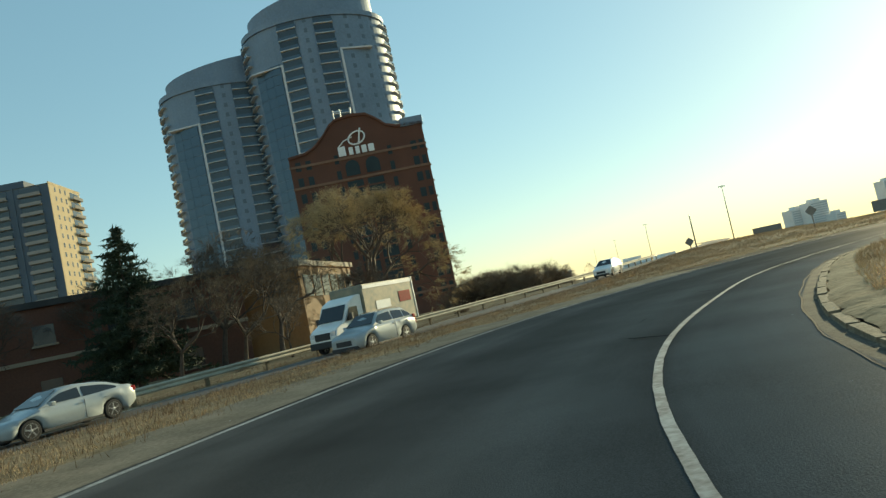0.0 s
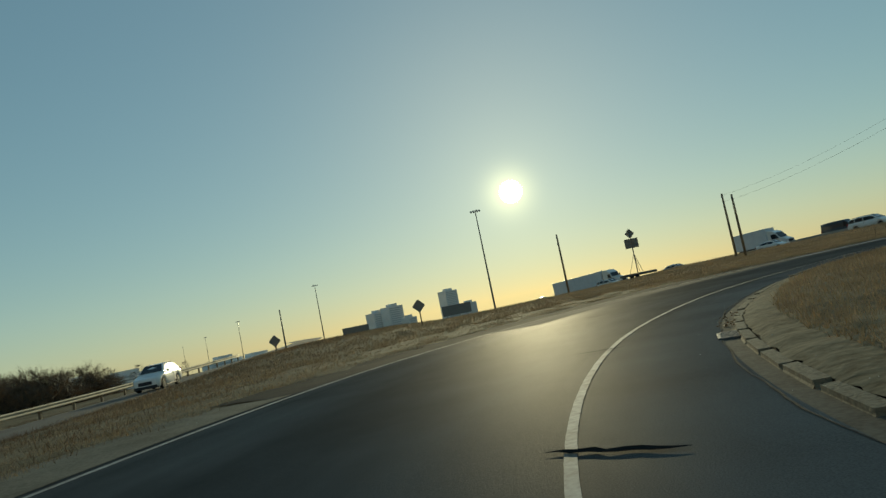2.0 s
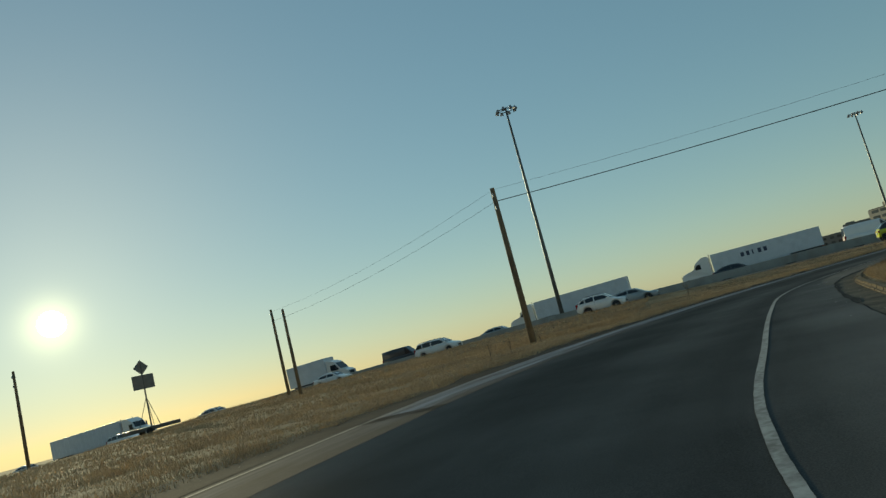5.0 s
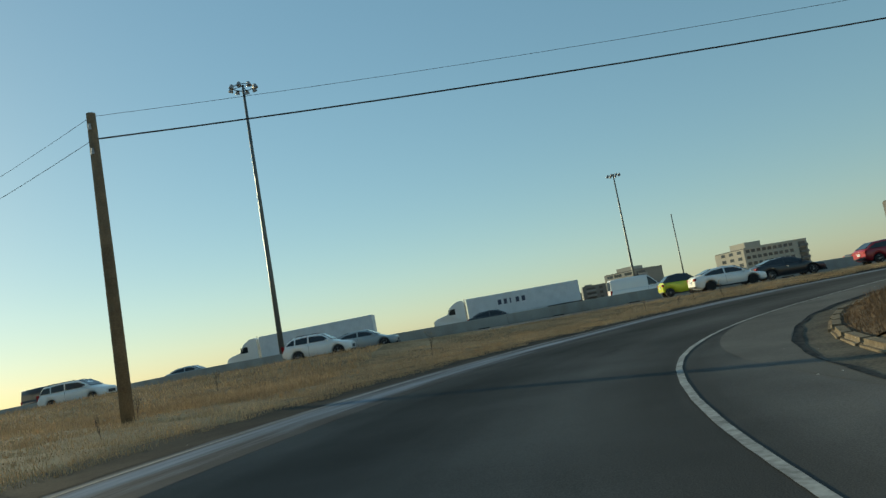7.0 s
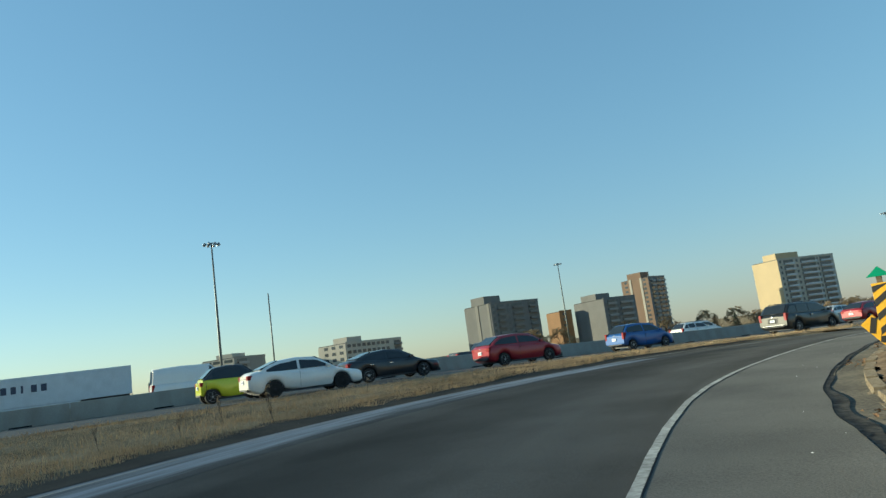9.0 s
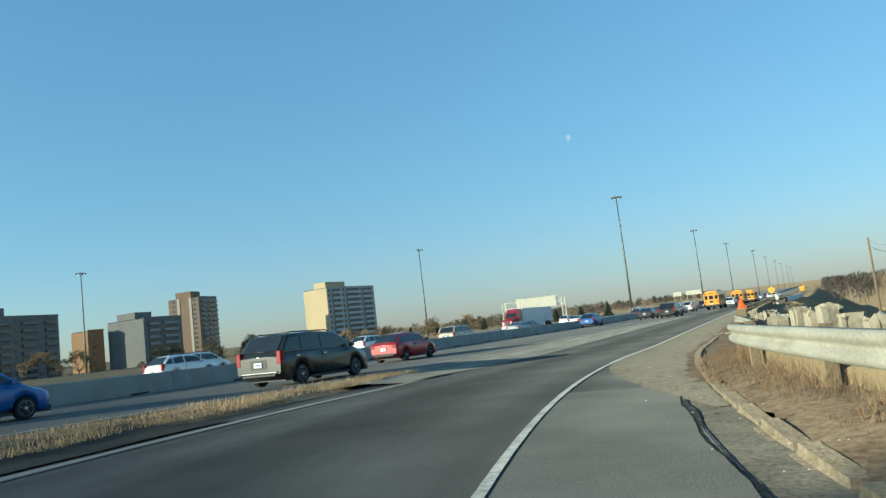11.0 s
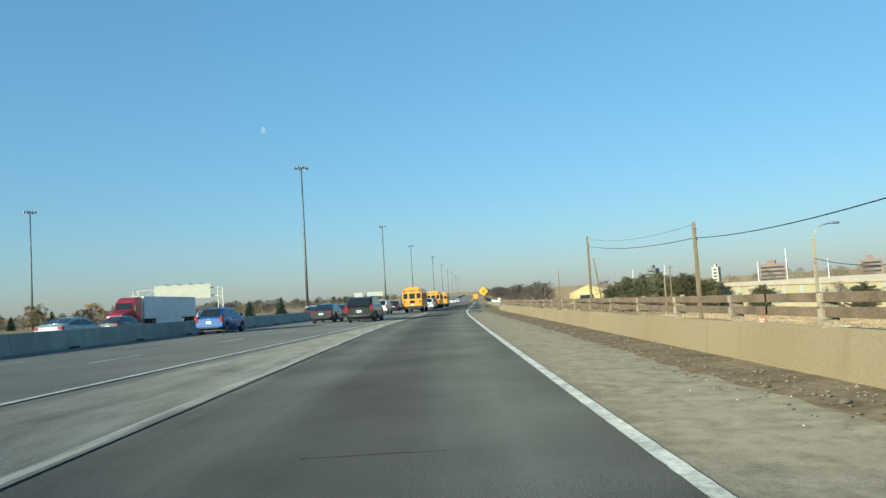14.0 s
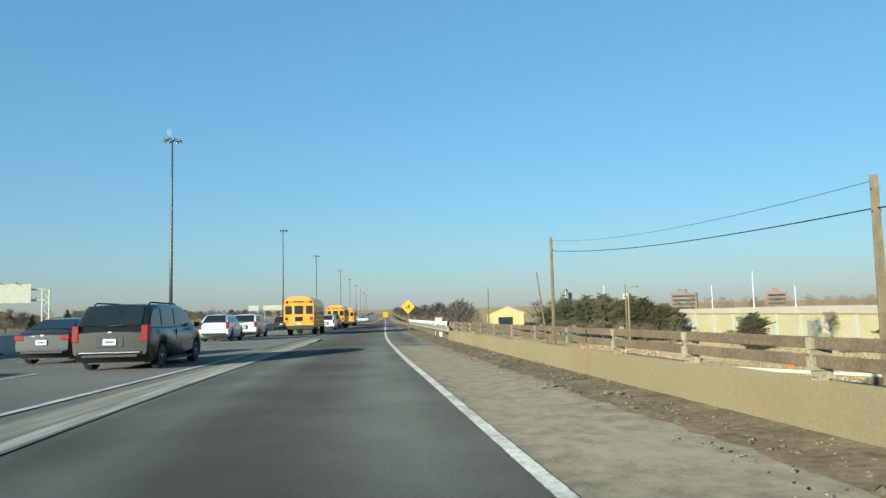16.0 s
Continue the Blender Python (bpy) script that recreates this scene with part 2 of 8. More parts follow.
# right-hand line, left-hand line of the ramp (x, y, z)
RIGHT = spline([(82, -42, .8), (85.2, -56, .81), (84.7, -66, .81), (83.4, -72.4, .79), (80.6, -78.5, .79), (76.8, -84.7, .79), (71.2, -90.1, .79), (65.3, -93.8, .82),
                (58.9, -96.3, .85), (51, -97.4, .88), (44.5, -97.2, .89), (36, -96.7, .87), (29, -96.0, .86), (23.1, -94.3, .88), (17.64, -90.74, .95), (12.14, -84.63, 1.04),
                (8.98, -79.6, 1.11), (6.35, -73.16, 1.13), (4.6, -67.4, 1.06), (3.1, -60, .87), (2.0, -51, .56), (1.6, -42, .29), (1.5, -31, .15), (1.5, -18, .03), (1.54, -5, -.08),
                (1.66, 8, -.22), (1.85, 22, -.38), (2.6, 45, -.68), (5.3, 100, -1.4), (10.8, 210, -2.6), (16.5, 330, -3.6), (29, 600, -4), (70, 1500, -4)], 1.5)
LEFT = spline([(92, -40, .8), (93.3, -56, .81), (92, -64, .81), (89.6, -73, .79), (86.2, -82, .79), (81, -89.7, .79), (74, -97, .79), (66, -101.6, .82), (57, -104.4, .86),
               (47, -105.4, .89), (36, -105, .87), (27, -103.4, .86), (19, -100.3, .88), (12, -95.7, .95), (5.4, -88.8, 1.05), (1.0, -80, 1.12), (-1.4, -69.5, 1.08),
               (-2.9, -58, .82), (-3.7, -45, .36), (-3.7, -31, .15), (-3.65, -18, .03), (-3.5, -5, -.08), (-3.3, 8, -.22), (-2.8, 18, -.33), (-1.7, 34, -.52)], 1.5)
_ey = np.array([-3000, -1500, -620, -395, -241, -119, -70, -40, -15, 5, 20, 60, 110, 230, 340, 600, 1500, 3000.0])
_ex = np.array([-150, -100, -40, -18, -9.5, -8, -7.5, -6.8, -5.7, -4.7, -3.6, -1.5, 1.3, 7.2, 12.8, 25, 66, 135.0])
_hy = np.array([-4700, -1500, -540, -395, -300, -240, -190, -150, -119, -85, -70, -58, -45, -30, -12, 0, 25, 110, 300, 600, 5000.0])
_hz = np.array([-85, -28, -9, -5.5, -3.9, -2.6, -.8, .7, 1.5, 1.45, 1.25, .90, .55, .36, .09, -.09, -.39, -1.5, -3.4, -4, -4.0])


def smooth_interp(y, ys, vs):
    y = np.asarray(y, float)
    return (np.interp(y - 4, ys, vs) + 2 * np.interp(y, ys, vs) + np.interp(y + 4, ys, vs)) / 4


def edge_x(y):
    """The motorway's right-hand lane line."""
    return smooth_interp(y, _ey, _ex)


def high_z(y):
    return smooth_interp(y, _hy, _hz)


def smoothstep(v):
    v = np.clip(v, 0, 1)
    return v * v * (3 - 2 * v)


RC = RIGHT[:: 2]


def side_of(line, x, y):
    """How far points lie to the right of a line."""
    out = np.empty(x.shape)
    tang = np.gradient(line[:, :2], axis=0)
    tang /= np.linalg.norm(tang, axis=1)[:, None]
    for s in range(0, len(x), 4000):
        dx, dy = x[s:s + 4000, None] - line[None, :, 0], y[s:s + 4000, None] - line[None, :, 1]
        i = (dx * dx + dy * dy).argmin(1)
        k = np.arange(len(i))
        out[s:s + 4000] = dx[k, i] * tang[i, 1] - dy[k, i] * tang[i, 0]
    return out


def ramp_near(x, y):
    """Distance to the right-hand line, its height there, and on which side the point lies (positive: to the right)."""
    x, y = np.atleast_1d(np.asarray(x, float)), np.atleast_1d(np.asarray(y, float))
    dist, z, side = np.empty(x.shape), np.empty(x.shape), np.empty(x.shape)
    tang = np.gradient(RC[:, :2], axis=0)
    tang /= np.linalg.norm(tang, axis=1)[:, None]
    for s in range(0, len(x), 4000):
        dx, dy = x[s:s + 4000, None] - RC[None, :, 0], y[s:s + 4000, None] - RC[None, :, 1]
        d2 = dx * dx + dy * dy
        i = d2.argmin(1)
        k = np.arange(len(i))
        off = dx[k, i] * tang[i, 1] - dy[k, i] * tang[i, 0]
        dist[s:s + 4000], z[s:s + 4000], side[s:s + 4000] = np.sqrt(d2[k, i]), RC[i, 2], off
    return dist, z, side


def land(x, y):
    """Height of the open ground."""
    x, y = np.atleast_1d(np.asarray(x, float)), np.atleast_1d(np.asarray(y, float))
    dist, rz, side = ramp_near(x, y)
    hz, ex = high_z(y), edge_x(y)
    south = np.where(y < -119, np.minimum(0, hz), 0)            # the land falls away to the south
    # inside the loop a low bank, outside a verge that meets the motorway
    inner = (side > 0) & (y < -40)
    bank = rz + 0.06 + 1.5 * smoothstep((dist - 2.4) / 22)
    over = smoothstep((ex - x + 9) / 8)                      # 1 on the motorway
    out = rz * (1 - over) + hz * over
    far_out = smoothstep((dist - 12) / 25)
    verge = out * (1 - far_out) + (hz * over + (1 - over) * (1.0 + np.where(y < -119, np.minimum(0, hz - .7), 0) + 0.15 * np.sin(x * .05) * np.cos(y * .06))) * far_out
    h = np.where(inner, bank, verge)
    # beyond the parapet the ground falls away
    drop = smoothstep((side - 4.6) / 9) * smoothstep((y + 62) / 24)
    ed = (x - 91) * 0.868 - (y + 99) * 0.496              # across the exit ramp, to its far side
    h = np.where(~inner & (y < -50) & (x > 20), h * (1 - smoothstep((ed + 7) / 5)) + (0.28 + south) * smoothstep((ed + 7) / 5), h)
    fall = np.where(inner, smoothstep((y + 72) / 28), 1.0)
    h = np.where((y > -72) & (side > 0), h * (1 - fall) + (rz + 0.02 - 4.2 * drop) * fall, h)
    berm = 0.42 * smoothstep((-112 - y) / 14) * smoothstep((ed + 22) / 8) * smoothstep((-4.6 - ed) / 4) * (x > 15)
    crest = 0.34 * smoothstep((-94 - y) / 10) * smoothstep((x - ex - .8) / 2.5) * smoothstep((15 - x + ex) / 9) * smoothstep((y + 190) / 30)
    h = h + berm + crest
    flat = smoothstep((np.hypot(x, y) - 500) / 1500)
    return h * (1 - flat) + (south - 2.0) * flat


def part(name, bm, material, parent=None, label="", smooth=False):
    """Links a bmesh as one mesh object, under a thing or a part."""
    me = bpy.data.meshes.new(name)
    bm.normal_update()
    bm.to_mesh(me)
    bm.free()
    return link(name, me, material, parent, label, smooth)


def link(name, me, material, parent=None, label="", smooth=False):
    for m in (material if isinstance(material, (list, tuple)) else [material]):
        if m:
            me.materials.append(m)
    if smooth:
        me.polygons.foreach_set("use_smooth", [True] * len(me.polygons))
    ob = new(name, me)
    if parent:
        ob.parent = parent
    if label:
        ob["label"] = label
    return ob


def data_mesh(name, verts, faces):
    me = bpy.data.meshes.new(name)
    me.from_pydata([tuple(v) for v in verts], [], faces)
    me.update()
    return me


def axis(lo, hi, step, far, grow=1.25):
    a = list(np.arange(lo, hi + .01, step))
    s = step
    up, dn = [], []
    v = hi
    while v < far:
        s *= grow
        v += s
        up.append(v)
    s, v = step, lo
    while v > -far:
        s *= grow
        v -= s
        dn.append(v)
    return np.array(dn[::-1] + a + up)


def build_ground():
    xs, ys = axis(-30, 110, 1.25, 4700), axis(-130, 40, 1.25, 4700)
    gx, gy = np.meshgrid(xs, ys)
    fx, fy = gx.ravel(), gy.ravel()
    z = land(fx, fy)
    dist, rz, side = ramp_near(fx, fy)
    ex = edge_x(fy)
    # sunk below the paved strips
    on_ramp = (side < np.where((fy > -47) & (fx < 20), 3.0, 3.3)) & (side_of(LEFT[::2], fx, fy) > -1.9) & (dist < 13)
    on_high = (fx < ex + 0.4) & (fx > ex - 76)
    gore = (fy > -52) & (fx > ex - 1) & (fx < 1.6 + 2)
    sunk = on_ramp | on_high | (gore & (side < 3))
    z = np.where(sunk, z - 0.35, z)
    z = z + np.where(sunk, 0, 0.05 * np.sin(fx * 1.7 + np.sin(fy)) * np.cos(fy * 1.3) * (dist < 80))
    nx = len(xs)
    faces = [(j * nx + i, j * nx + i + 1, (j + 1) * nx + i + 1, (j + 1) * nx + i) for j in range(len(ys) - 1) for i in range(nx - 1)]
    me = data_mesh("ground", np.column_stack([fx, fy, z]), faces)
    return tagged(link("ground", me, M_GRASS, smooth=True), "open ground with dry brown winter grass", "ground", kind="structure")


def strip(name, rows, material, parent=None, label=""):
    """A sheet from rows of points, each row the same number of points."""
    n = len(rows[0])
    v = [p for r in rows for p in r]
    f = [(i * n + k, i * n + k + 1, (i + 1) * n + k + 1, (i + 1) * n + k) for i in range(len(rows) - 1) for k in range(n - 1)]
    me = data_mesh(name, v, f)
    across = {5: (0, .12, .5, .88, 1)}.get(n, [k / (n - 1) for k in range(n)])
    mids = np.array([r[n // 2][:2] for r in rows], float)
    along = np.r_[0, np.cumsum(np.linalg.norm(np.diff(mids, axis=0), axis=1))]
    uv = me.uv_layers.new(name="UVMap")
    idx = np.array([l.vertex_index for l in me.loops])
    uv.data.foreach_set("uv", np.column_stack([np.array(across)[idx % n], along[idx // n]]).ravel())
    bm = bmesh.new()
    bm.from_mesh(me)
    bmesh.ops.recalc_face_normals(bm, faces=bm.faces)
    if sum(q.normal.z for q in bm.faces) < 0:
        bmesh.ops.reverse_faces(bm, faces=bm.faces)
    bm.to_mesh(me)
    bm.free()
    return link(name, me, material, parent, label, smooth=True)


def offset_line(line, d):
    """The line moved d metres to its right."""
    t = np.gradient(line[:, :2], axis=0)
    t /= np.linalg.norm(t, axis=1)[:, None]
    out = line.copy()
    out[:, 0] += t[:, 1] * d
    out[:, 1] -= t[:, 0] * d
    return out


def lift(p, h):
    return (p[0], p[1], p[2] + h)


def resample(line, n):
    s = np.r_[0, np.cumsum(np.linalg.norm(np.diff(line[:, :2], axis=0), axis=1))]
    u = np.linspace(0, s[-1], n)
    return np.column_stack([np.interp(u, s, line[:, k]) for k in range(3)])


def build_roads():
    # the ramp's carriageway, between its lines and their shoulders
    r = RIGHT
    cut = int(np.argmin(np.hypot(r[:, 0] - 1.9, r[:, 1] - 26)))
    rr = resample(r[:cut + 1], 300)
    ll = resample(LEFT, 900)
    rows = []
    tang = np.gradient(rr[:, :2], axis=0)
    tang /= np.linalg.norm(tang, axis=1)[:, None]
    width = []
    for p, t in zip(rr, tang):
        d = (ll[:, 0] - p[0]) * t[1] - (ll[:, 1] - p[1]) * t[0]
        along = (ll[:, 0] - p[0]) * t[0] + (ll[:, 1] - p[1]) * t[1]
        ok = (np.abs(along) < 1.2) & (d < 0) & (d > -12)
        width.append(-d[ok].max() if ok.any() else np.nan)
    width = np.array(width)
    good = ~np.isnan(width)
    width = np.interp(np.arange(len(width)), np.arange(len(width))[good], width[good])
    width = np.convolve(np.pad(width, 4, mode="edge"), np.ones(9) / 9, "valid")
    shoulder = np.interp(np.arange(len(rr)), [0, 60, 200, 300], [1.0, 1.3, 1.6, 0.6])
    for p, t, w, sh in zip(rr, tang, width, shoulder):
        nrm = np.array([t[1], -t[0]])
        at = lambda d, h=0.0: (p[0] + nrm[0] * d, p[1] + nrm[1] * d, p[2] + h)
        edge = 2.15 if p[1] > -58 and p[0] < 20 else 1.72
        rows.append([at(edge, .005), at(0.6, .01), at(-w * .5, .03), at(-w, .012), at(-w - sh, -.02)])
    road = tagged(strip("road_ramp", rows, M_ASPHALT), "dark worn asphalt loop ramp with salt-stained edges", "road", kind="structure")
    return road, rr, tang, width


GROUND = build_ground()
ROAD, RR, RT, RW = build_roads()


def build_motorway():
    rows = []
    for y in np.r_[np.arange(-3000, -300, 60), np.arange(-300, -130, 10), np.arange(-130, 130, 3), np.arange(130, 600, 15), np.arange(600, 3001, 80)]:
        ex, z = float(edge_x(y)), float(high_z(y))
        rows.append([(ex + d, y, z) for d in (0.5, -4, -12.2, -30, -50, -78)])
    return tagged(strip("road_motorway", rows, M_ASPHALT2), "wide grey asphalt motorway of many lanes", "road", kind="structure")


MOTORWAY = build_motorway()


def build_gore():
    rows = []
    for y in np.arange(-54, 40, 1.5):
        ex, z = float(edge_x(y)), float(high_z(y))
        i = int(np.argmin(np.abs(LEFT[:, 1] - y) + (LEFT[:, 0] > 20) * 1e3))
        lx, lz = LEFT[i, 0], LEFT[i, 2]
        if lx < ex + .6:
            break
        rows.append([(ex + .49, y, z + .003), ((ex + lx) / 2 + .25, y, (z + lz) / 2 + .012), (lx + .02, y, lz + .014)])
    return tagged(strip("pavement_gore", rows, M_GORE), "pale salt-streaked asphalt wedge between ramp and motorway", "pavement", kind="structure")


GORE = build_gore()

# ---- small builders ----
def box(bm, x0, x1, y0, y1, z0, z1, m=None):
    v = [Vector((x, y, z)) for z in (z0, z1) for x, y in ((x0, y0), (x1, y0), (x1, y1), (x0, y1))]
    if m is not None:
        v = [m @ q for q in v]
    v = [bm.verts.new(q) for q in v]
    for f in ((3, 2, 1, 0), (4, 5, 6, 7), (0, 1, 5, 4), (1, 2, 6, 5), (2, 3, 7, 6), (3, 0, 4, 7)):
        bm.faces.new([v[i] for i in f])


def box_bm(x0, x1, y0, y1, z0, z1, bevel=0.0, m=None):
    bm = bmesh.new()
    box(bm, x0, x1, y0, y1, z0, z1, m)
    if bevel:
        bmesh.ops.bevel(bm, geom=list(bm.edges), offset=bevel, segments=2, affect="EDGES", profile=0.6)
    return bm


def tube(bm, points, radii, sides=8, cap=True):
    """A tapered tube through the points."""
    rings = []
    pts = [Vector(p) for p in points]
    a = (pts[1] - pts[0]).orthogonal().normalized()
    for i, p in enumerate(pts):
        d = (pts[min(i + 1, len(pts) - 1)] - pts[max(i - 1, 0)]).normalized()
        a = (a - d * a.dot(d)).normalized()
        b = d.cross(a)
        r = radii[i] if isinstance(radii, (list, tuple)) else radii
        rings.append([bm.verts.new(p + (a * math.cos(2 * math.pi * k / sides) + b * math.sin(2 * math.pi * k / sides)) * r) for k in range(sides)])
    for q, w in zip(rings, rings[1:]):
        for k in range(sides):
            bm.faces.new((q[k], q[(k + 1) % sides], w[(k + 1) % sides], w[k]))
    if cap:
        bm.faces.new(rings[0][::-1])
        bm.faces.new(rings[-1])


def tube_bm(points, radii, sides=8):
    bm = bmesh.new()
    tube(bm, points, radii, sides)
    return bm


def lathe(bm, profile, sides=16, m=None):
    """A turned shape about z from (radius, z) pairs."""
    rings = []
    for r, z in profile:
        ring = []
        for k in range(sides):
            p = Vector((r * math.cos(2 * math.pi * k / sides), r * math.sin(2 * math.pi * k / sides), z))
            ring.append(bm.verts.new(m @ p if m is not None else p))
        rings.append(ring)
    for q, w in zip(rings, rings[1:]):
        for k in range(sides):
            bm.faces.new((q[k], q[(k + 1) % sides], w[(k + 1) % sides], w[k]))
    bm.faces.new(rings[0][::-1])
    bm.faces.new(rings[-1])


def empty(name, m, label, category, group="", kind=""):
    ob = new(name)
    ob.matrix_basis = m
    return tagged(ob, label, category, group, kind)


def gz(x, y):
    return float(land(x, y)[0])


def flat_line(name, line, width, h, parent, material, dash=None, label=""):
    """A painted line along a curve; dash: (painted, gap) lengths."""
    a, b = offset_line(line, -width / 2), offset_line(line, width / 2)
    if not dash:
        return strip(name, [[lift(p, h), lift(q, h)] for p, q in zip(a, b)], material, parent, label)
    s = np.r_[0, np.cumsum(np.linalg.norm(np.diff(line[:, :2], axis=0), axis=1))]
    at, n = 0.0, 0
    while at + dash[0] < s[-1]:
        u = np.linspace(at, at + dash[0], 3)
        rows = [[(np.interp(k, s, e[:, 0]), np.interp(k, s, e[:, 1]), np.interp(k, s, e[:, 2]) + h) for e in (a, b)] for k in u]
        strip(name, rows, material, parent, label)
        at += sum(dash)


# ---- painted lines ----
def road_z(d, w, edge):
    """The carriageway's crown: height at d metres to the right of the right-hand line."""
    return float(np.interp(d, [-w - 1.6, -w, -w * .5, .6, edge], [-.02, .012, .03, .01, .005]))


def on_road(name, pick, offsets, material, label="", up=.004):
    """A strip laid on the carriageway; offsets: functions of the row number and the lane's width."""
    rows = []
    for i, (p, t, w) in enumerate(zip(RR, RT, RW)):
        if not pick[i]:
            continue
        edge = 2.15 if p[1] > -58 and p[0] < 20 else 1.72
        ds = [f(i, w) for f in offsets]
        rows.append([(p[0] + t[1] * d, p[1] - t[0] * d, p[2] + road_z(d, w, edge) + up) for d in ds])
    return strip(name, rows, material, ROAD, label)


tail = (RR[:, 1] > -52) & (RR[:, 0] < 20)
join = tail | np.r_[tail[1:], False]
def worn_line(pick, half, label, seed):
    """The right-hand line, its edges nibbled by wear."""
    r, rows = random.Random(seed), []
    pts = resample(RR[pick], int(pick.sum()) * 7)
    t = np.gradient(pts[:, :2], axis=0)
    t /= np.linalg.norm(t, axis=1)[:, None]
    for q, d in zip(pts, t):
        a, b = half * r.uniform(.93, 1.04), half * r.uniform(.93, 1.04)
        rows.append([(q[0] + d[1] * k, q[1] - d[0] * k, q[2] + .0225) for k in (a, -b)])
    strip("lane_line", rows, M_LINE, ROAD, label)


worn_line(~tail, .048, "narrow worn white line", 2)
worn_line(join, .075, "broad cracked white line", 3)
start = RR[:, 0] > 62
last = (RR[:, 0] < 20) & (RR[:, 1] > -72)
mid = ~start & ~last
mid = mid | np.r_[False, mid[:-1]] | np.r_[mid[1:], False]
on_road("lane_line", start, (lambda i, w: -w + .075, lambda i, w: -w - .075), M_LINE, up=.006)
on_road("lane_line", last, (lambda i, w: -w + .20, lambda i, w: -w, lambda i, w: -w - .22), M_SALTLINE, "broad worn white line smeared with salt", up=.012)
# dried salt inside the left-hand line, dirt outside it
# same salt in a darker colour on the stretch seen against the sun
backlit = mid & (RR[:, 0] > 42)
strong = mid & (~backlit | np.r_[False, backlit[:-1]] | np.r_[backlit[1:], False]) & ~(RR[:, 0] > 44)
for pick, m in ((backlit, M_BACKLITSALT), (strong, M_SALTBAND)):
    on_road("salt_band", pick, (lambda i, w: -w + 1.9, lambda i, w: -w + .9, lambda i, w: -w + .1, lambda i, w: -w - .5), m, "dried salt dragged along the edge")
on_road("lane_line", mid, (lambda i, w: -w + .05, lambda i, w: -w - .05), M_SALT, "faded edge line", up=.008)
M_EDGEDIRT = mat("tan_edge_dirt", (0.15, 0.124, 0.09), 0.95, var=0.3, scale=0.9, bump=0.4, fine=18, color2=(0.29, 0.24, 0.175), spec=.02)
M_DARKDIRT = mat("dark_edge_dirt", (0.040, 0.039, 0.038), 0.95, var=0.3, scale=0.9, bump=0.4, fine=18, color2=(0.085, 0.076, 0.064), spec=.01)
loop = LEFT[LEFT[:, 1] < -60]
edge_rnd = random.Random(31)
for piece, m, lab in ((loop[loop[:, 0] > 73], M_EDGEDIRT, "tan dirt beside the edge line"), (loop[loop[:, 0] < 75], M_DARKDIRT, "dark dirt beside the edge line")):
    piece = resample(piece, len(piece) * 3)
    rows = []
    for i, (a, b, c, d) in enumerate(zip(*(offset_line(piece, k) for k in (-.22, -.9, -1.7, -2.6)))):
        j = edge_rnd.uniform(-.06, .06)
        rows.append([(a[0] + j, a[1] + j, a[2] + .016), lift(b, .004), (c[0], c[1], c[2] + .02 + j * .5), (d[0], d[1], gz(d[0], d[1]) + .015 + j * .3)])
    strip("edge_dirt", rows, m, ROAD, lab)
HWAY = np.array([(float(edge_x(y)), y, float(high_z(y))) for y in np.r_[np.arange(-420, -130, 12), np.arange(-130, 120, 3), np.arange(120, 900, 20)]])
flat_line("lane_line", HWAY[HWAY[:, 1] < 26], 0.17, 0.014, MOTORWAY, M_LINE)
flat_line("lane_line", offset_line(HWAY, -10.9), 0.16, 0.006, MOTORWAY, M_LINE)
near = HWAY[(HWAY[:, 1] > -140) & (HWAY[:, 1] < 330)]
for d in (3.7, 7.3):
    flat_line("lane_dash", offset_line(near, -d), 0.13, 0.006, MOTORWAY, M_LINE, dash=(3, 6))
ahead = RIGHT[RIGHT[:, 1] > 25]
ahead = ahead[ahead[:, 0] < 60]
flat_line("lane_line", ahead, 0.16, 0.018, MOTORWAY, M_LINE)


def build_ahead():
    """The merged lane and its shoulder, farther on."""
    rows = []
    for p in RIGHT[RIGHT[:, 1] > 24.5]:
        ex = float(edge_x(p[1]))
        z = p[2]
        rows.append([(p[0] + 2.6, p[1], z - .01), (p[0], p[1], z + .012), (min(ex + .6, p[0] - 1), p[1], z + .012), (min(ex - .3, p[0] - 2), p[1], high_z(p[1]) + .008)])
    return strip("merging_lane", rows, M_ASPHALT, MOTORWAY, "dark asphalt merging lane")


build_ahead()

# salt and grit washed against the edges of the carriageway
GRIT0 = int(np.argmax((RR[:, 1] > -64) & (RR[:, 0] < 30)))
WORN0 = int(np.argmax((RR[:, 0] < 30) & (RR[:, 1] < -60)))
on_road("gritty_shoulder", (RR[:, 1] > -64) & (RR[:, 0] < 30), (lambda i, w: 2.15, lambda i, w: 1.0 + 1.1 * max(0, 1 - (i - GRIT0) / 14) ** 1.5, lambda i, w: .085 + 1.9 * max(0, 1 - (i - GRIT0) / 14) ** 1.5), M_GRIT, "pale gritty shoulder")
# paler worn shoulder on the way out of the loop
M_WORN = mat("worn_shoulder_asphalt", (0.088, 0.084, 0.077), 0.92, var=0.3, scale=0.6, bump=0.2, fine=60, color2=(0.165, 0.156, 0.14), spec=0.1)
on_road("worn_shoulder", (RR[:, 0] < 30) & (RR[:, 1] < -60), (lambda i, w: 1.70, lambda i, w: .9 + .76 * max(0, 1 - (i - WORN0) / 16) ** 1.5, lambda i, w: .065 + 1.5 * max(0, 1 - (i - WORN0) / 16) ** 1.5), M_WORN, "pale worn asphalt shoulder", up=.003)
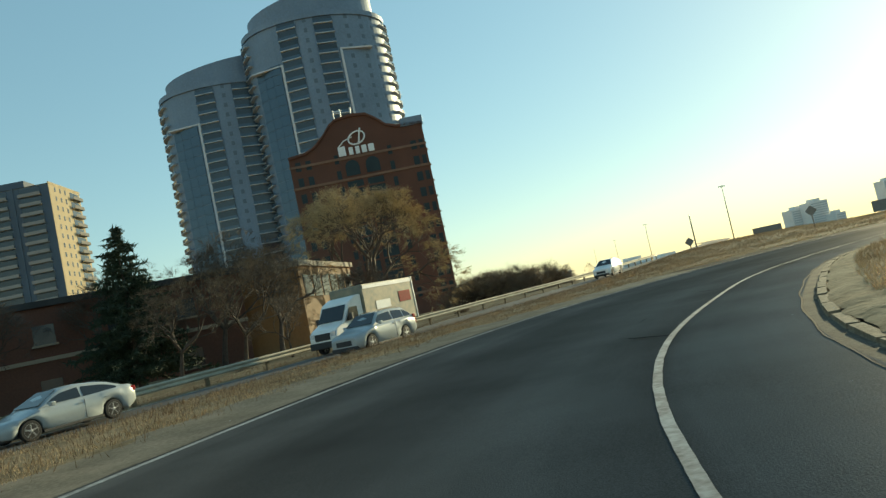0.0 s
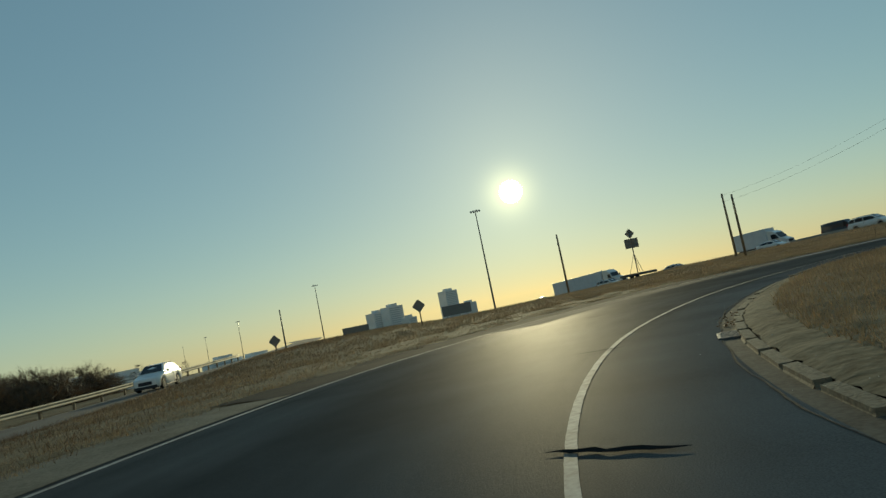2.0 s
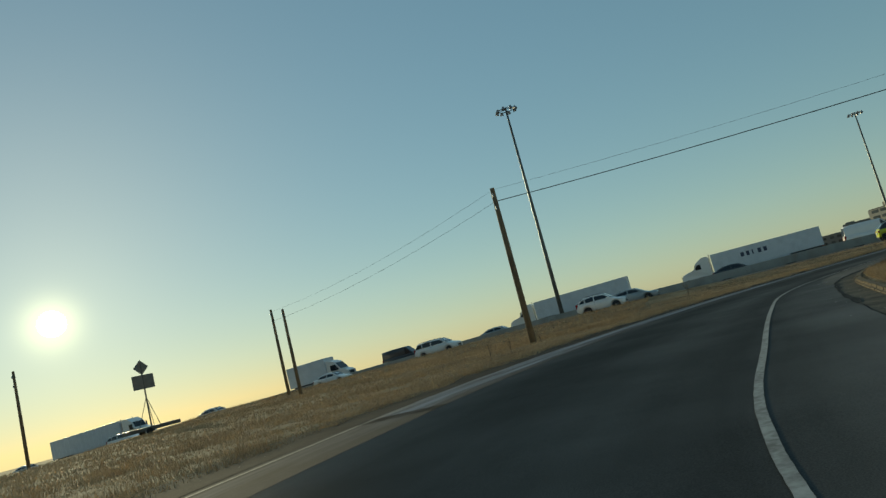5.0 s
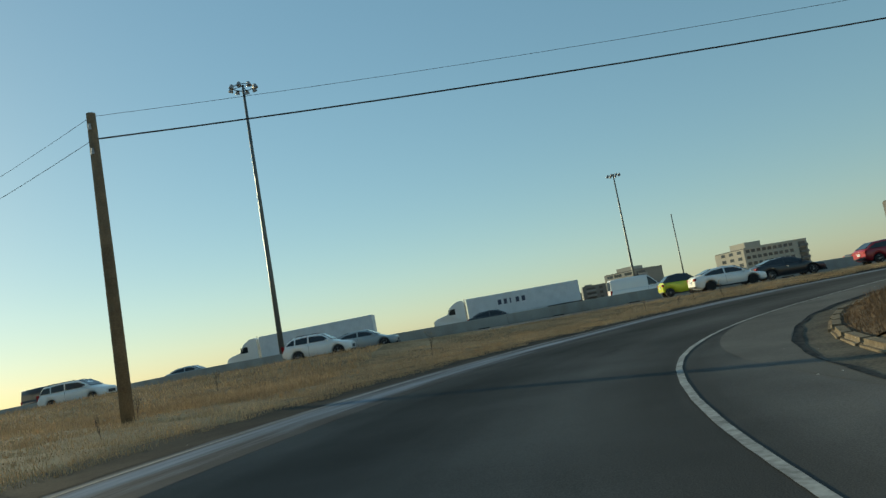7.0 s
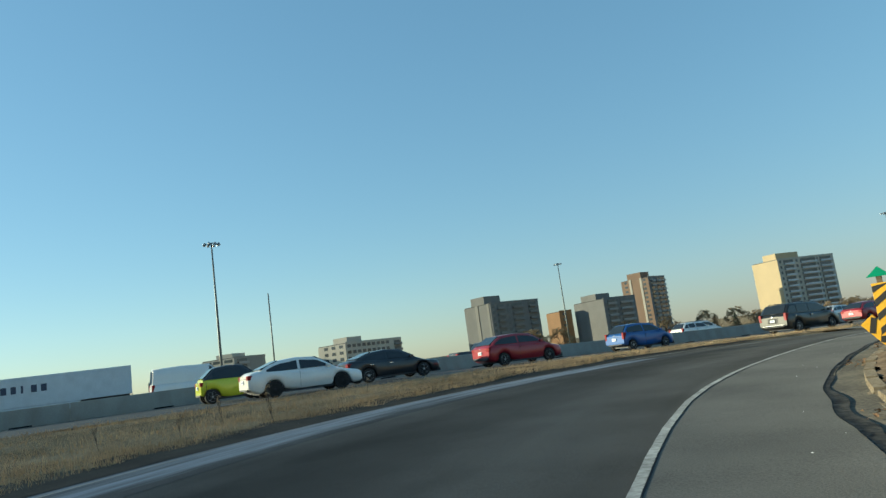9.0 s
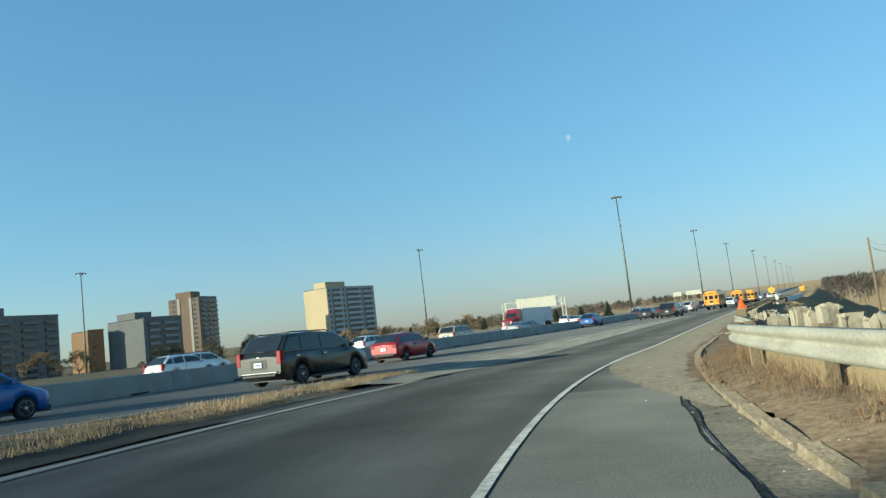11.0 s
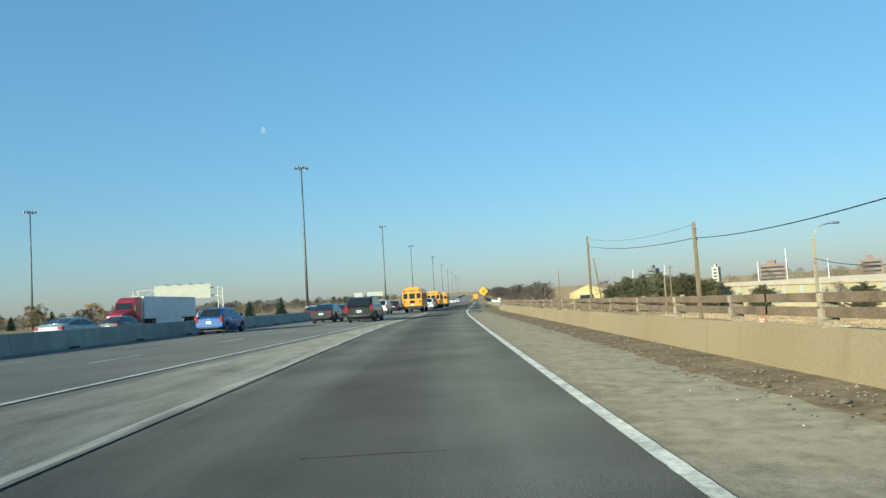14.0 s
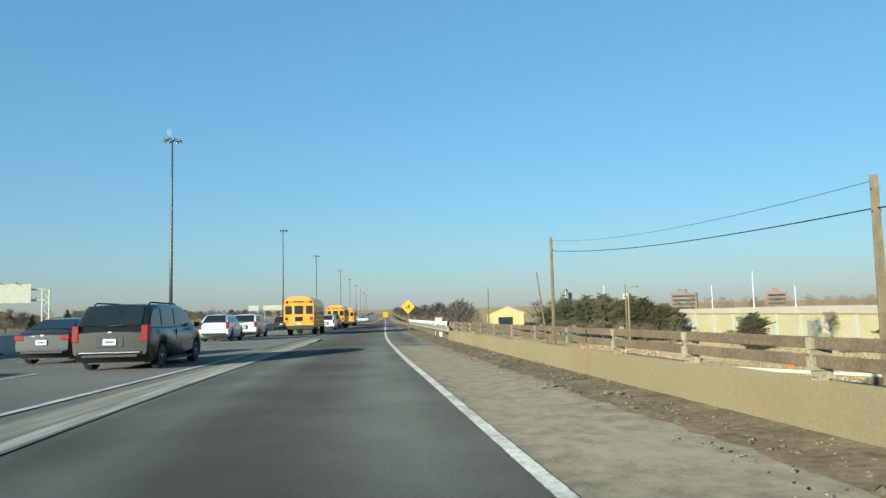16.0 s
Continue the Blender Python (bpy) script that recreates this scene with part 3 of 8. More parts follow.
# tar-sealed cracks across and along the ramp
M_TAR = mat("tar", (0.022, 0.022, 0.022), 0.95, spec=0.0, var=0.3, scale=4)
rnd = random.Random(4)
for k in range(14):
    i = rnd.randrange(15, 285)
    p, t, w = RR[i], RT[i], RW[i]
    n = np.array([t[1], -t[0]])
    d0, ln = -rnd.uniform(.8, max(1.2, w - 2.6)), rnd.uniform(.5, 1.6)
    across = rnd.random() < .45
    rows = []
    for j in range(7):
        u = j / 6 * ln
        base = p[:2] + (n * (d0 - u) if across else n * d0 + t * u) + rnd.uniform(-.018, .018) * (t if across else n)
        side = (t if across else n) * rnd.uniform(.004, .011)
        rows.append([(base[0] - side[0], base[1] - side[1], p[2] + .034), (base[0] + side[0], base[1] + side[1], p[2] + .034)])
    strip("tar_seam", rows, M_TAR, ROAD)
for (x0, y0), (x1, y1), wide in (((83.30, -74.95), (82.7, -74.0), .03), ((79.9, -81.5), (79.6, -80.9), .03), ((76.0, -85.9), (75.6, -84.9), .05), ((71.4, -90.7), (70.9, -90.0), .035), ((64.3, -98.2), (64.2, -96.9), .03)):
    n_ = np.array([y1 - y0, x0 - x1]) / math.hypot(x1 - x0, y1 - y0)
    rows = []
    for j in range(10):
        u = j / 9
        c, w_ = np.array([x0 + (x1 - x0) * u, y0 + (y1 - y0) * u]) + n_ * rnd.uniform(-.03, .03), wide * (.25 + math.sin(math.pi * u)) * rnd.uniform(.5, 1.2)
        z_ = RR[int(np.argmin(np.hypot(RR[:, 0] - c[0], RR[:, 1] - c[1]))), 2] + .036
        rows.append([(c[0] - n_[0] * w_, c[1] - n_[1] * w_, z_), (c[0] + n_[0] * w_, c[1] + n_[1] * w_, z_)])
    strip("tar_seam", rows, M_TAR, ROAD, "dark ragged crack across the lane")

# ---- median barrier, in cast lengths ----
def barrier_profile(z):
    return [(.30, 0), (.30, .08), (.17, .28), (.10, .80), (.07, .84), (-.07, .84), (-.10, .80), (-.17, .28), (-.30, .08), (-.30, 0)]


BARRIER = empty("barrier", Matrix(), "long pale concrete median barrier in cast lengths", "barrier", kind="structure")
ys = np.r_[np.arange(-400, -120, 20.0), np.arange(-120, 100, 6.0), np.arange(100, 500, 20.0), np.arange(500, 1101, 60.0)]
for a, b in zip(ys, ys[1:]):
    rows = []
    for y in (a, b - .02):
        x, z = float(edge_x(y)) - 11.9, float(high_z(y))
        rows.append([(x + d, y, z + h) for d, h in barrier_profile(z)])
    ob = strip("barrier_segment", rows, M_CONC, BARRIER)
# drain slots at the foot
for y in np.arange(-110, 60, 6.0):
    x, z = float(edge_x(y)) - 11.58, float(high_z(y))
    part("drain_slot", box_bm(x - .02, x + .02, y - .45, y + .45, z + .01, z + .07), M_TAR, BARRIER)

# ---- kerb on the inside of the loop: gutter, kerb stones ----
M_DIRTY = mat("dirty_gutter_concrete", (0.075, 0.069, 0.06), 0.95, var=0.35, scale=1.5, bump=.3, fine=20, color2=(0.18, 0.158, 0.122), spec=.03)
M_CRACK = mat("dark_cracked_edge", (0.032, 0.032, 0.032), 0.95, var=0.5, scale=3, bump=.5, fine=12, color2=(0.085, 0.080, 0.072), spec=0.03)
KERB = empty("kerb", Matrix(), "worn pale concrete kerb with a broken gutter", "kerb", kind="structure")
gut, crack = [], []
rnd = random.Random(12)
FINE = resample(RR, 1100)
FT = np.gradient(FINE[:, :2], axis=0)
FT /= np.linalg.norm(FT, axis=1)[:, None]
kerb_rows = [(p, t) for p, t in zip(FINE, FT) if not (p[1] > -38 and p[0] < 20)]
for i, (p, t) in enumerate(kerb_rows):
    n = np.array([t[1], -t[0]])
    j = .03 * math.sin(i * .13) + .018 * math.sin(i * .5) + rnd.uniform(-.008, .008)
    at = lambda d, h: (p[0] + n[0] * d, p[1] + n[1] * d, p[2] + h)
    if p[1] > -62 and p[0] < 20:
        continue
    wide = float(np.interp(p[0], [8.5, 12, 30], [.05, .12, .10])) * (1 + .4 * math.sin(i * .17) + .25 * math.sin(i * .61)) if p[0] < 40 else .012 * abs(math.sin(i * .23))
    crack.append([at(1.683 + j, .014), at(1.692 + j, .011), at(1.70 + j + wide, .006)])
    gut.append([at(1.66, .001), at(1.95, -.008), at(2.36, .0)])
strip("gutter_edge", crack, M_CRACK, KERB, "dark broken asphalt edge")
strip("gutter", gut, M_DIRTY, KERB, "gritty concrete gutter")
def kerb_at(p):
    """How far the kerb lies from the right-hand line."""
    return float(np.interp(p[0], [12, 22, 46, 62], [2.24, 2.42, 2.42, 2.02]))


line = np.array([[p[0] + t[1] * kerb_at(p), p[1] - t[0] * kerb_at(p), p[2]] for p, t in kerb_rows])
s = np.r_[0, np.cumsum(np.linalg.norm(np.diff(line[:, :2], axis=0), axis=1))]
stone = bmesh.new()
box(stone, -.593, .593, -.14, .14, -.25, .11)
bmesh.ops.bevel(stone, geom=list(stone.edges), offset=.07, segments=3, affect="EDGES")
stone_me = bpy.data.meshes.new("kerb_stone")
stone.to_mesh(stone_me)
stone.free()
M_KERB = mat("kerb_concrete", (0.16, 0.128, 0.088), 0.9, var=0.3, scale=2.5, bump=0.8, fine=20, color2=(0.29, 0.237, 0.165), random_obj=0.06, spec=.05)
stone_me.materials.append(M_KERB)
rnd = random.Random(9)
u = 0.6
while u < s[-1]:
    x, y, z = (np.interp(u, s, line[:, k]) for k in range(3))
    x2, y2 = (np.interp(u + .3, s, line[:, k]) for k in range(2))
    ob = new("kerb_stone", stone_me)
    ob.matrix_basis = pose(x, y, z + rnd.uniform(-.012, .008) - (.05 if x < 20 or x > 60 else 0), rnd.uniform(-3, 3), rnd.uniform(-.5, .5), math.degrees(math.atan2(y2 - y, x2 - x)) + rnd.uniform(-.4, .4))
    ob.parent = KERB
    u += 1.19

# ---- parapet along the straight, with its two rails ----
def wall_line(y):
    """The parapet's inner face: x and ground height."""
    r = RIGHT[(RIGHT[:, 0] < 20) & (RIGHT[:, 1] > -75)]
    return float(np.interp(y, r[:, 1], r[:, 0])) + 2.95, float(np.interp(y, r[:, 1], r[:, 2]))


def sink(y):
    """How much lower the parapet stands than at its first end."""
    return float(np.interp(y, [-33, -25, -19, 0, 12], [0, .04, .08, .15, .17]))


PARAPET = empty("wall_parapet", Matrix(), "low ochre-stained concrete parapet with weathered steel rails", "wall", kind="structure")
W0, W1 = -34.0, 30.7
seg = 5.4
y = W0
while y < W1:
    rows = []
    for yy in np.linspace(y, y + seg - .025, 4):
        x, z = wall_line(yy)
        k = sink(yy)
        rows.append([(x - .02, yy, z - .25), (x, yy, z + .10), (x + .05, yy, z + .64 - k), (x + .08, yy, z + .68 - k), (x + .36, yy, z + .68 - k), (x + .38, yy, z + .64 - k), (x + .40, yy, z - .8)])
    ob = strip("parapet_panel", rows, M_WALLC, PARAPET)
    bm = bmesh.new()
    bm.from_mesh(ob.data)
    bmesh.ops.holes_fill(bm, edges=[e for e in bm.edges if e.is_boundary], sides=0)
    bm.to_mesh(ob.data)
    bm.free()
    y += seg
for dz, r in ((.87, .062), (1.05, .060)):
    for a in np.arange(W0, W1, 10.8):
        rows = []
        for yy in np.linspace(a, min(a + 10.75, W1), 5):
            x, z = wall_line(yy)
            sec = [(-.030, -r + .012), (-.030, r - .012), (-.018, r), (.018, r), (.030, r - .012), (.030, -r + .012), (.018, -r), (-.018, -r)]
            rows.append([(x + .16 + q, yy, z + dz - sink(yy) + h) for q, h in sec + sec[:1]])
        ob = strip("rail", rows, M_RUST, PARAPET)
        ob.data.shade_flat()
post = bmesh.new()
box(post, -.06, .10, -.05, .05, -.04, .02)
box(post, .06, .11, -.05, .05, 0, .46)
box(post, -.09, .06, -.008, .008, .05, .42)
box(post, -.10, .10, -.06, .06, .10, .23)
box(post, -.10, .10, -.05, .05, .31, .42)
post_me = bpy.data.meshes.new("rail_post")
post.to_mesh(post_me)
post.free()
post_me.materials.append(mat("grey_cast_post", (0.27, 0.225, 0.155), 0.85, 0.0, var=0.3, scale=5, fine=30, random_obj=0.2))
for yy in np.arange(W0 + 1.2, W1, 2.7):
    x, z = wall_line(yy)
    ob = new("rail_post", post_me)
    ob.matrix_basis = pose(x + .20, yy, z + .68 - sink(yy), 0, 0, rnd.uniform(-4, 4))
    ob.parent = PARAPET


# ---- steel guard rails ----
def w_beam(name, pts, label, post_step=3.8, h=.72, face=1):
    """A corrugated guard rail along points (x, y, ground z); face: +1 when the traffic is on its left."""
    pts = np.array(pts, float)
    th = empty(name, Matrix(), label, "guard rail")
    t = np.gradient(pts[:, :2], axis=0)
    t /= np.linalg.norm(t, axis=1)[:, None]
    prof = [(0.0, -.165), (.045, -.155), (.075, -.115), (.07, -.07), (.015, -.03), (.0, .0), (.015, .03), (.07, .07), (.075, .115), (.045, .155), (0, .165)]
    rows = [[(p[0] - q[1] * d * face, p[1] + q[0] * d * face, p[2] + h - .16 + z) for d, z in prof] for p, q in zip(pts, t)]
    ob = strip("beam", rows, M_STEEL, th)
    mod = ob.modifiers.new("thickness", "SOLIDIFY")
    mod.thickness = .006
    s = np.r_[0, np.cumsum(np.linalg.norm(np.diff(pts[:, :2], axis=0), axis=1))]
    pm = bpy.data.meshes.new("post")
    bm = box_bm(-.09, .09, -.07, .07, -.6, h + .03, .01)
    bm.to_mesh(pm)
    bm.free()
    pm.materials.append(M_POLEWOOD)
    for u in np.arange(.4, s[-1], post_step):
        x, y, z = (np.interp(u, s, pts[:, k]) for k in range(3))
        tx, ty = np.interp(u, s, t[:, 0]), np.interp(u, s, t[:, 1])
        o = new("post", pm)
        o.matrix_basis = pose(x + ty * .11 * face, y - tx * .11 * face, z, 0, 0, math.degrees(math.atan2(ty, tx)))
        o.parent = th
    return th


g = spline([(11.2, -74, 1.0), (9.0, -69.5, 1.0), (7.3, -65, .97), (6.1, -60.5, .89), (5.5, -56, .73), (5.45, -50, .46), (5.45, -44, .24), (4.95, -38.5, .15), (4.44, -35.2, .15), (4.36, -34.05, .16)], .8)
G_RAIL = g
w_beam("guard_rail", g, "dented galvanised guard rail on posts beside a dirt strip", h=.80)
g2 = np.array([(wall_line(y)[0] + .15, y, wall_line(y)[1]) for y in np.arange(31.2, 92, 1.5)])
w_beam("guard_rail", g2, "galvanised guard rail running on from the parapet")
# a white barrier and marker posts beyond the end of the parapet
rows = []
for y in np.arange(46, 132, 4.0):
    x, z = wall_line(y)
    rows.append([(x + 1.6 + d, y, z + h) for d, h in ((-.28, -.5), (-.28, .1), (-.14, .34), (-.09, .86), (.09, .86), (.14, .34), (.28, .1), (.28, -.5))])
tagged(strip("barrier_white", rows, M_SIGNWHT0), "long white concrete barrier beyond the end of the parapet", "barrier", kind="structure")
for y in (40.5, 43.5):
    x, z = wall_line(y)
    mp = empty("marker_post", pose(x + .55, y, z - .1, 0, rnd.uniform(-4, 4), 8), "square white roadside marker post", "post", "white marker posts")
    part("post", box_bm(-.11, .11, -.11, .11, -.2, 1.25, .02), M_SIGNWHT0, mp)
    part("cap", box_bm(-.13, .13, -.13, .13, 1.25, 1.31, .015), M_STEEL, mp)
# low broken concrete sill behind the first rail
rows = []
for p in offset_line(G_RAIL, .36):
    k = .06 * math.sin(p[1] * 2.1) + .05 * math.sin(p[1] * 5.3)
    rows.append([(p[0] - .12, p[1], p[2] - .2), (p[0] - .10, p[1], p[2] + .43 + k), (p[0] + .28, p[1], p[2] + .46 + k), (p[0] + .35, p[1], p[2] - .4)])
tagged(strip("wall_sill", rows, M_WALLC), "low crumbling concrete sill behind the guard rail", "wall", kind="structure")

# ---- the exit ramp beyond the verge ----
EXIT = spline([(5, -300, 1.5), (22, -240, 1.3), (42, -192, 1.0), (58, -158, .75), (71, -133, .5), (81, -116, .4), (90.5, -100, .3), (98.3, -86, .25), (104.5, -74, .25), (112, -58, .3), (120, -38, .4)], 3)
er = [[(p[0], p[1], p[2]) for p in (q1, q2, q3)] for q1, q2, q3 in zip(offset_line(EXIT, -3.4), EXIT, offset_line(EXIT, 3.4))]
EXIT_ROAD = tagged(strip("road_exit", [[lift(a, .05), lift(b, .09), lift(c, .05)] for a, b, c in er], M_ASPHALT2), "grey asphalt exit ramp behind a grassy verge", "road", kind="structure")
flat_line("lane_line", offset_line(EXIT, 2.6), .14, .10, EXIT_ROAD, M_LINE)
flat_line("lane_line", offset_line(EXIT, -2.6), .14, .10, EXIT_ROAD, M_LINE)
gr = offset_line(EXIT, 4.3)
w_beam("guard_rail", gr[gr[:, 1] > -175][::1], "long galvanised guard rail along the exit ramp", h=.75, face=1)

# the parapet's end pillar, and what is left of an older wall behind the rail
x, z = wall_line(W0)
part("end_pillar", box_bm(x - .03, x + .42, W0 - .36, W0 + .02, z - .4, z + 1.06, .02), M_WALLC, PARAPET)
rnd = random.Random(21)
M_RUBBLE = mat("crumbling_grey_concrete", (0.25, 0.217, 0.155), 0.9, var=0.3, scale=2, bump=1, fine=14, color2=(0.40, 0.35, 0.26))
SILL_LINE = resample(offset_line(G_RAIL, .66), 52)[:-1]
for i, p in enumerate(SILL_LINE):
    if rnd.random() < .15 and p[1] < -40:
        continue
    h = rnd.uniform(.82, 1.02)
    bm = box_bm(-.11, .11, -.17, .17, .1, h, .03)
    for q in bm.verts:
        if q.co.z > .5:
            q.co += Vector((rnd.uniform(-.03, .03), rnd.uniform(-.05, .05), rnd.uniform(-.05, .05)))
    ob = tagged(part("concrete_block", bm, M_RUBBLE), "crumbling pale concrete block behind the guard rail", "block", "broken concrete blocks")
    q = SILL_LINE[min(i + 1, len(SILL_LINE) - 1)] - SILL_LINE[max(i - 1, 0)]
    ob.matrix_basis = pose(p[0] + .12, p[1], p[2], rnd.uniform(-3, 3), rnd.uniform(-3, 3), math.degrees(math.atan2(q[1], q[0])) - 90 + rnd.uniform(-4, 4))

# ---- vehicles ----
def paint(name, color, metal=0.1, rough=0.3):
    return mat(name, color, rough, metal, var=0.04, scale=0.8, fine=9, coat=0.5, spec=0.45)


M_GLASS = mat("tinted_glass", (0.018, 0.022, 0.026), 0.08, var=0.2, scale=2, spec=0.6)
M_TYRE = mat("tyre_rubber", (0.02, 0.02, 0.021), 0.85, var=0.3, scale=6)
M_RIM = mat("alloy", (0.42, 0.43, 0.45), 0.35, 0.8, var=0.2, scale=8)
M_BLACKRIM = mat("black_wheel", (0.03, 0.03, 0.032), 0.4, 0.4, var=0.2, scale=8)
M_TRIM = mat("black_plastic", (0.025, 0.025, 0.027), 0.6, var=0.3, scale=5)
M_LAMPGLASS = mat("headlamp_glass", (0.65, 0.67, 0.70), 0.12, 0.3, var=0.15, scale=10)
M_RED = mat("red_lamp_glass", (0.23, 0.010, 0.014), 0.35, spec=0.15, var=0.2, scale=8)
M_AMBER = mat("amber_lamp_glass", (0.75, 0.25, 0.02), 0.2, var=0.2, scale=8)
M_PLATE = mat("number_plate", (0.72, 0.74, 0.76), 0.5, var=0.08, scale=8)
M_PLATEBAR = mat("plate_bar", (0.08, 0.14, 0.30), 0.5, var=0.1, scale=8)
M_CHROME = mat("chrome", (0.6, 0.6, 0.6), 0.2, 1.0, var=0.1, scale=5)
PAINTS = {n: paint("paint_" + n, c) for n, c in {
    "white": (0.77, 0.755, 0.72), "black": (0.020, 0.022, 0.026), "red": (0.28, 0.015, 0.025), "blue": (0.026, 0.095, 0.30), "grey": (0.017, 0.0165, 0.0135),
    "silver": (0.30, 0.335, 0.35), "yellow": (0.55, 0.58, 0.03), "dark_red": (0.12, 0.02, 0.035), "charcoal": (0.032, 0.034, 0.038), "beige": (0.40, 0.36, 0.29)}.items()}
WHEELS = {}


def wheel(parent, x, y, r, w, rim):
    """A tyre with a spoked rim, its axle across the car."""
    key = (round(r, 3), round(w, 3), rim.name)
    if key not in WHEELS:
        m = Matrix.Rotation(radians(90), 4, "X")
        a = bmesh.new()
        lathe(a, [(r * .66, -w / 2), (r * .93, -w / 2), (r * .985, -w * .38), (r, -w * .2), (r, w * .2), (r * .985, w * .38), (r * .93, w / 2), (r * .66, w / 2)], 20, m)
        ta = bpy.data.meshes.new("tyre")
        a.to_mesh(ta)
        a.free()
        ta.materials.append(M_TYRE)
        b = bmesh.new()
        lathe(b, [(r * .58, -w * .25), (r * .66, -w * .51), (r * .68, -w * .505), (r * .68, w * .505), (r * .66, w * .51), (r * .58, w * .25)], 20, m)
        for sgn in (-1, 1):
            for k in range(5):
                box(b, -r * .07, r * .07, w * .30, w * .50, r * .08, r * .62, Matrix.Rotation(2 * math.pi * k / 5, 4, "Y") @ Matrix.Diagonal((1, sgn, 1, 1)))
            lathe(b, [(r * .16, 0), (r * .16, w * .5), (r * .1, w * .53)], 10, Matrix.Rotation(radians(90 if sgn < 0 else -90), 4, "X"))
        tb = bpy.data.meshes.new("rim")
        bmesh.ops.recalc_face_normals(b, faces=b.faces)
        b.to_mesh(tb)
        b.free()
        tb.materials.append(rim)
        WHEELS[key] = (ta, tb)
    ta, tb = WHEELS[key]
    w_ob = new("wheel", ta)
    w_ob.location = (x, y, r)
    w_ob.parent = parent
    rm = new("rim", tb)
    rm.parent = w_ob
    return w_ob


def slab(name, quad, material, parent, out=0.012, inset=0.0, label=""):
    """A thin pane on four corners, raised off the surface; the corners run round it."""
    q = [Vector(p) for p in quad]
    c = sum(q, Vector()) / 4
    if inset:
        q = [p + (c - p).normalized() * min(inset, (c - p).length * .5) for p in q]
    n = (q[1] - q[0]).cross(q[3] - q[0]).normalized()
    if n.dot(Vector((c.x * .25, c.y, max(c.z - .8, 0) * .3))) < 0:
        n = -n
    bm = bmesh.new()
    lo, hi = [bm.verts.new(p - n * .004) for p in q], [bm.verts.new(p + n * out) for p in q]
    bm.faces.new(lo[::-1])
    bm.faces.new(hi)
    for k in range(4):
        bm.faces.new((lo[k], lo[(k + 1) % 4], hi[(k + 1) % 4], hi[k]))
    bmesh.ops.recalc_face_normals(bm, faces=bm.faces)
    bmesh.ops.bevel(bm, geom=list(bm.edges), offset=min(.005, out * .4), segments=1, affect="EDGES")
    return part(name, bm, material, parent, label)


CAR = {
    # length, width, height, wheelbase, front overhang, bonnet height, belt height, tail height, cowl, roof front, roof rear, tail base (from the nose), wheel radius
    "sedan": (4.58, 1.78, 1.44, 2.68, .92, .78, .92, 1.02, 1.15, 1.95, 3.25, 4.15, .32),
    "coupe_sedan": (4.75, 1.83, 1.46, 2.82, .95, .80, .95, 1.06, 1.30, 2.15, 3.35, 4.35, .33),
    "hatch": (3.92, 1.69, 1.53, 2.50, .78, .86, .98, 1.00, .85, 1.65, 3.35, 3.86, .30),
    "hatch_long": (4.30, 1.77, 1.50, 2.62, .86, .84, .97, 1.02, 1.05, 1.85, 3.45, 4.22, .31),
    "suv": (4.60, 1.86, 1.68, 2.68, .90, .98, 1.10, 1.14, 1.20, 1.95, 3.85, 4.52, .36),
    "minivan": (5.10, 1.97, 1.74, 3.08, 1.00, 1.00, 1.10, 1.12, 1.02, 1.98, 4.55, 5.02, .34),
    "smart": (2.70, 1.56, 1.54, 1.87, .38, .86, .98, 1.02, .36, .95, 2.05, 2.60, .30),
    "pickup": (5.70, 1.98, 1.86, 3.60, .95, 1.10, 1.20, 1.18, 1.55, 2.25, 3.25, 3.55, .39),
    "cargo_van": (5.90, 2.00, 2.45, 3.66, .95, 1.12, 1.30, 1.35, .95, 2.05, 5.75, 5.86, .36),
}


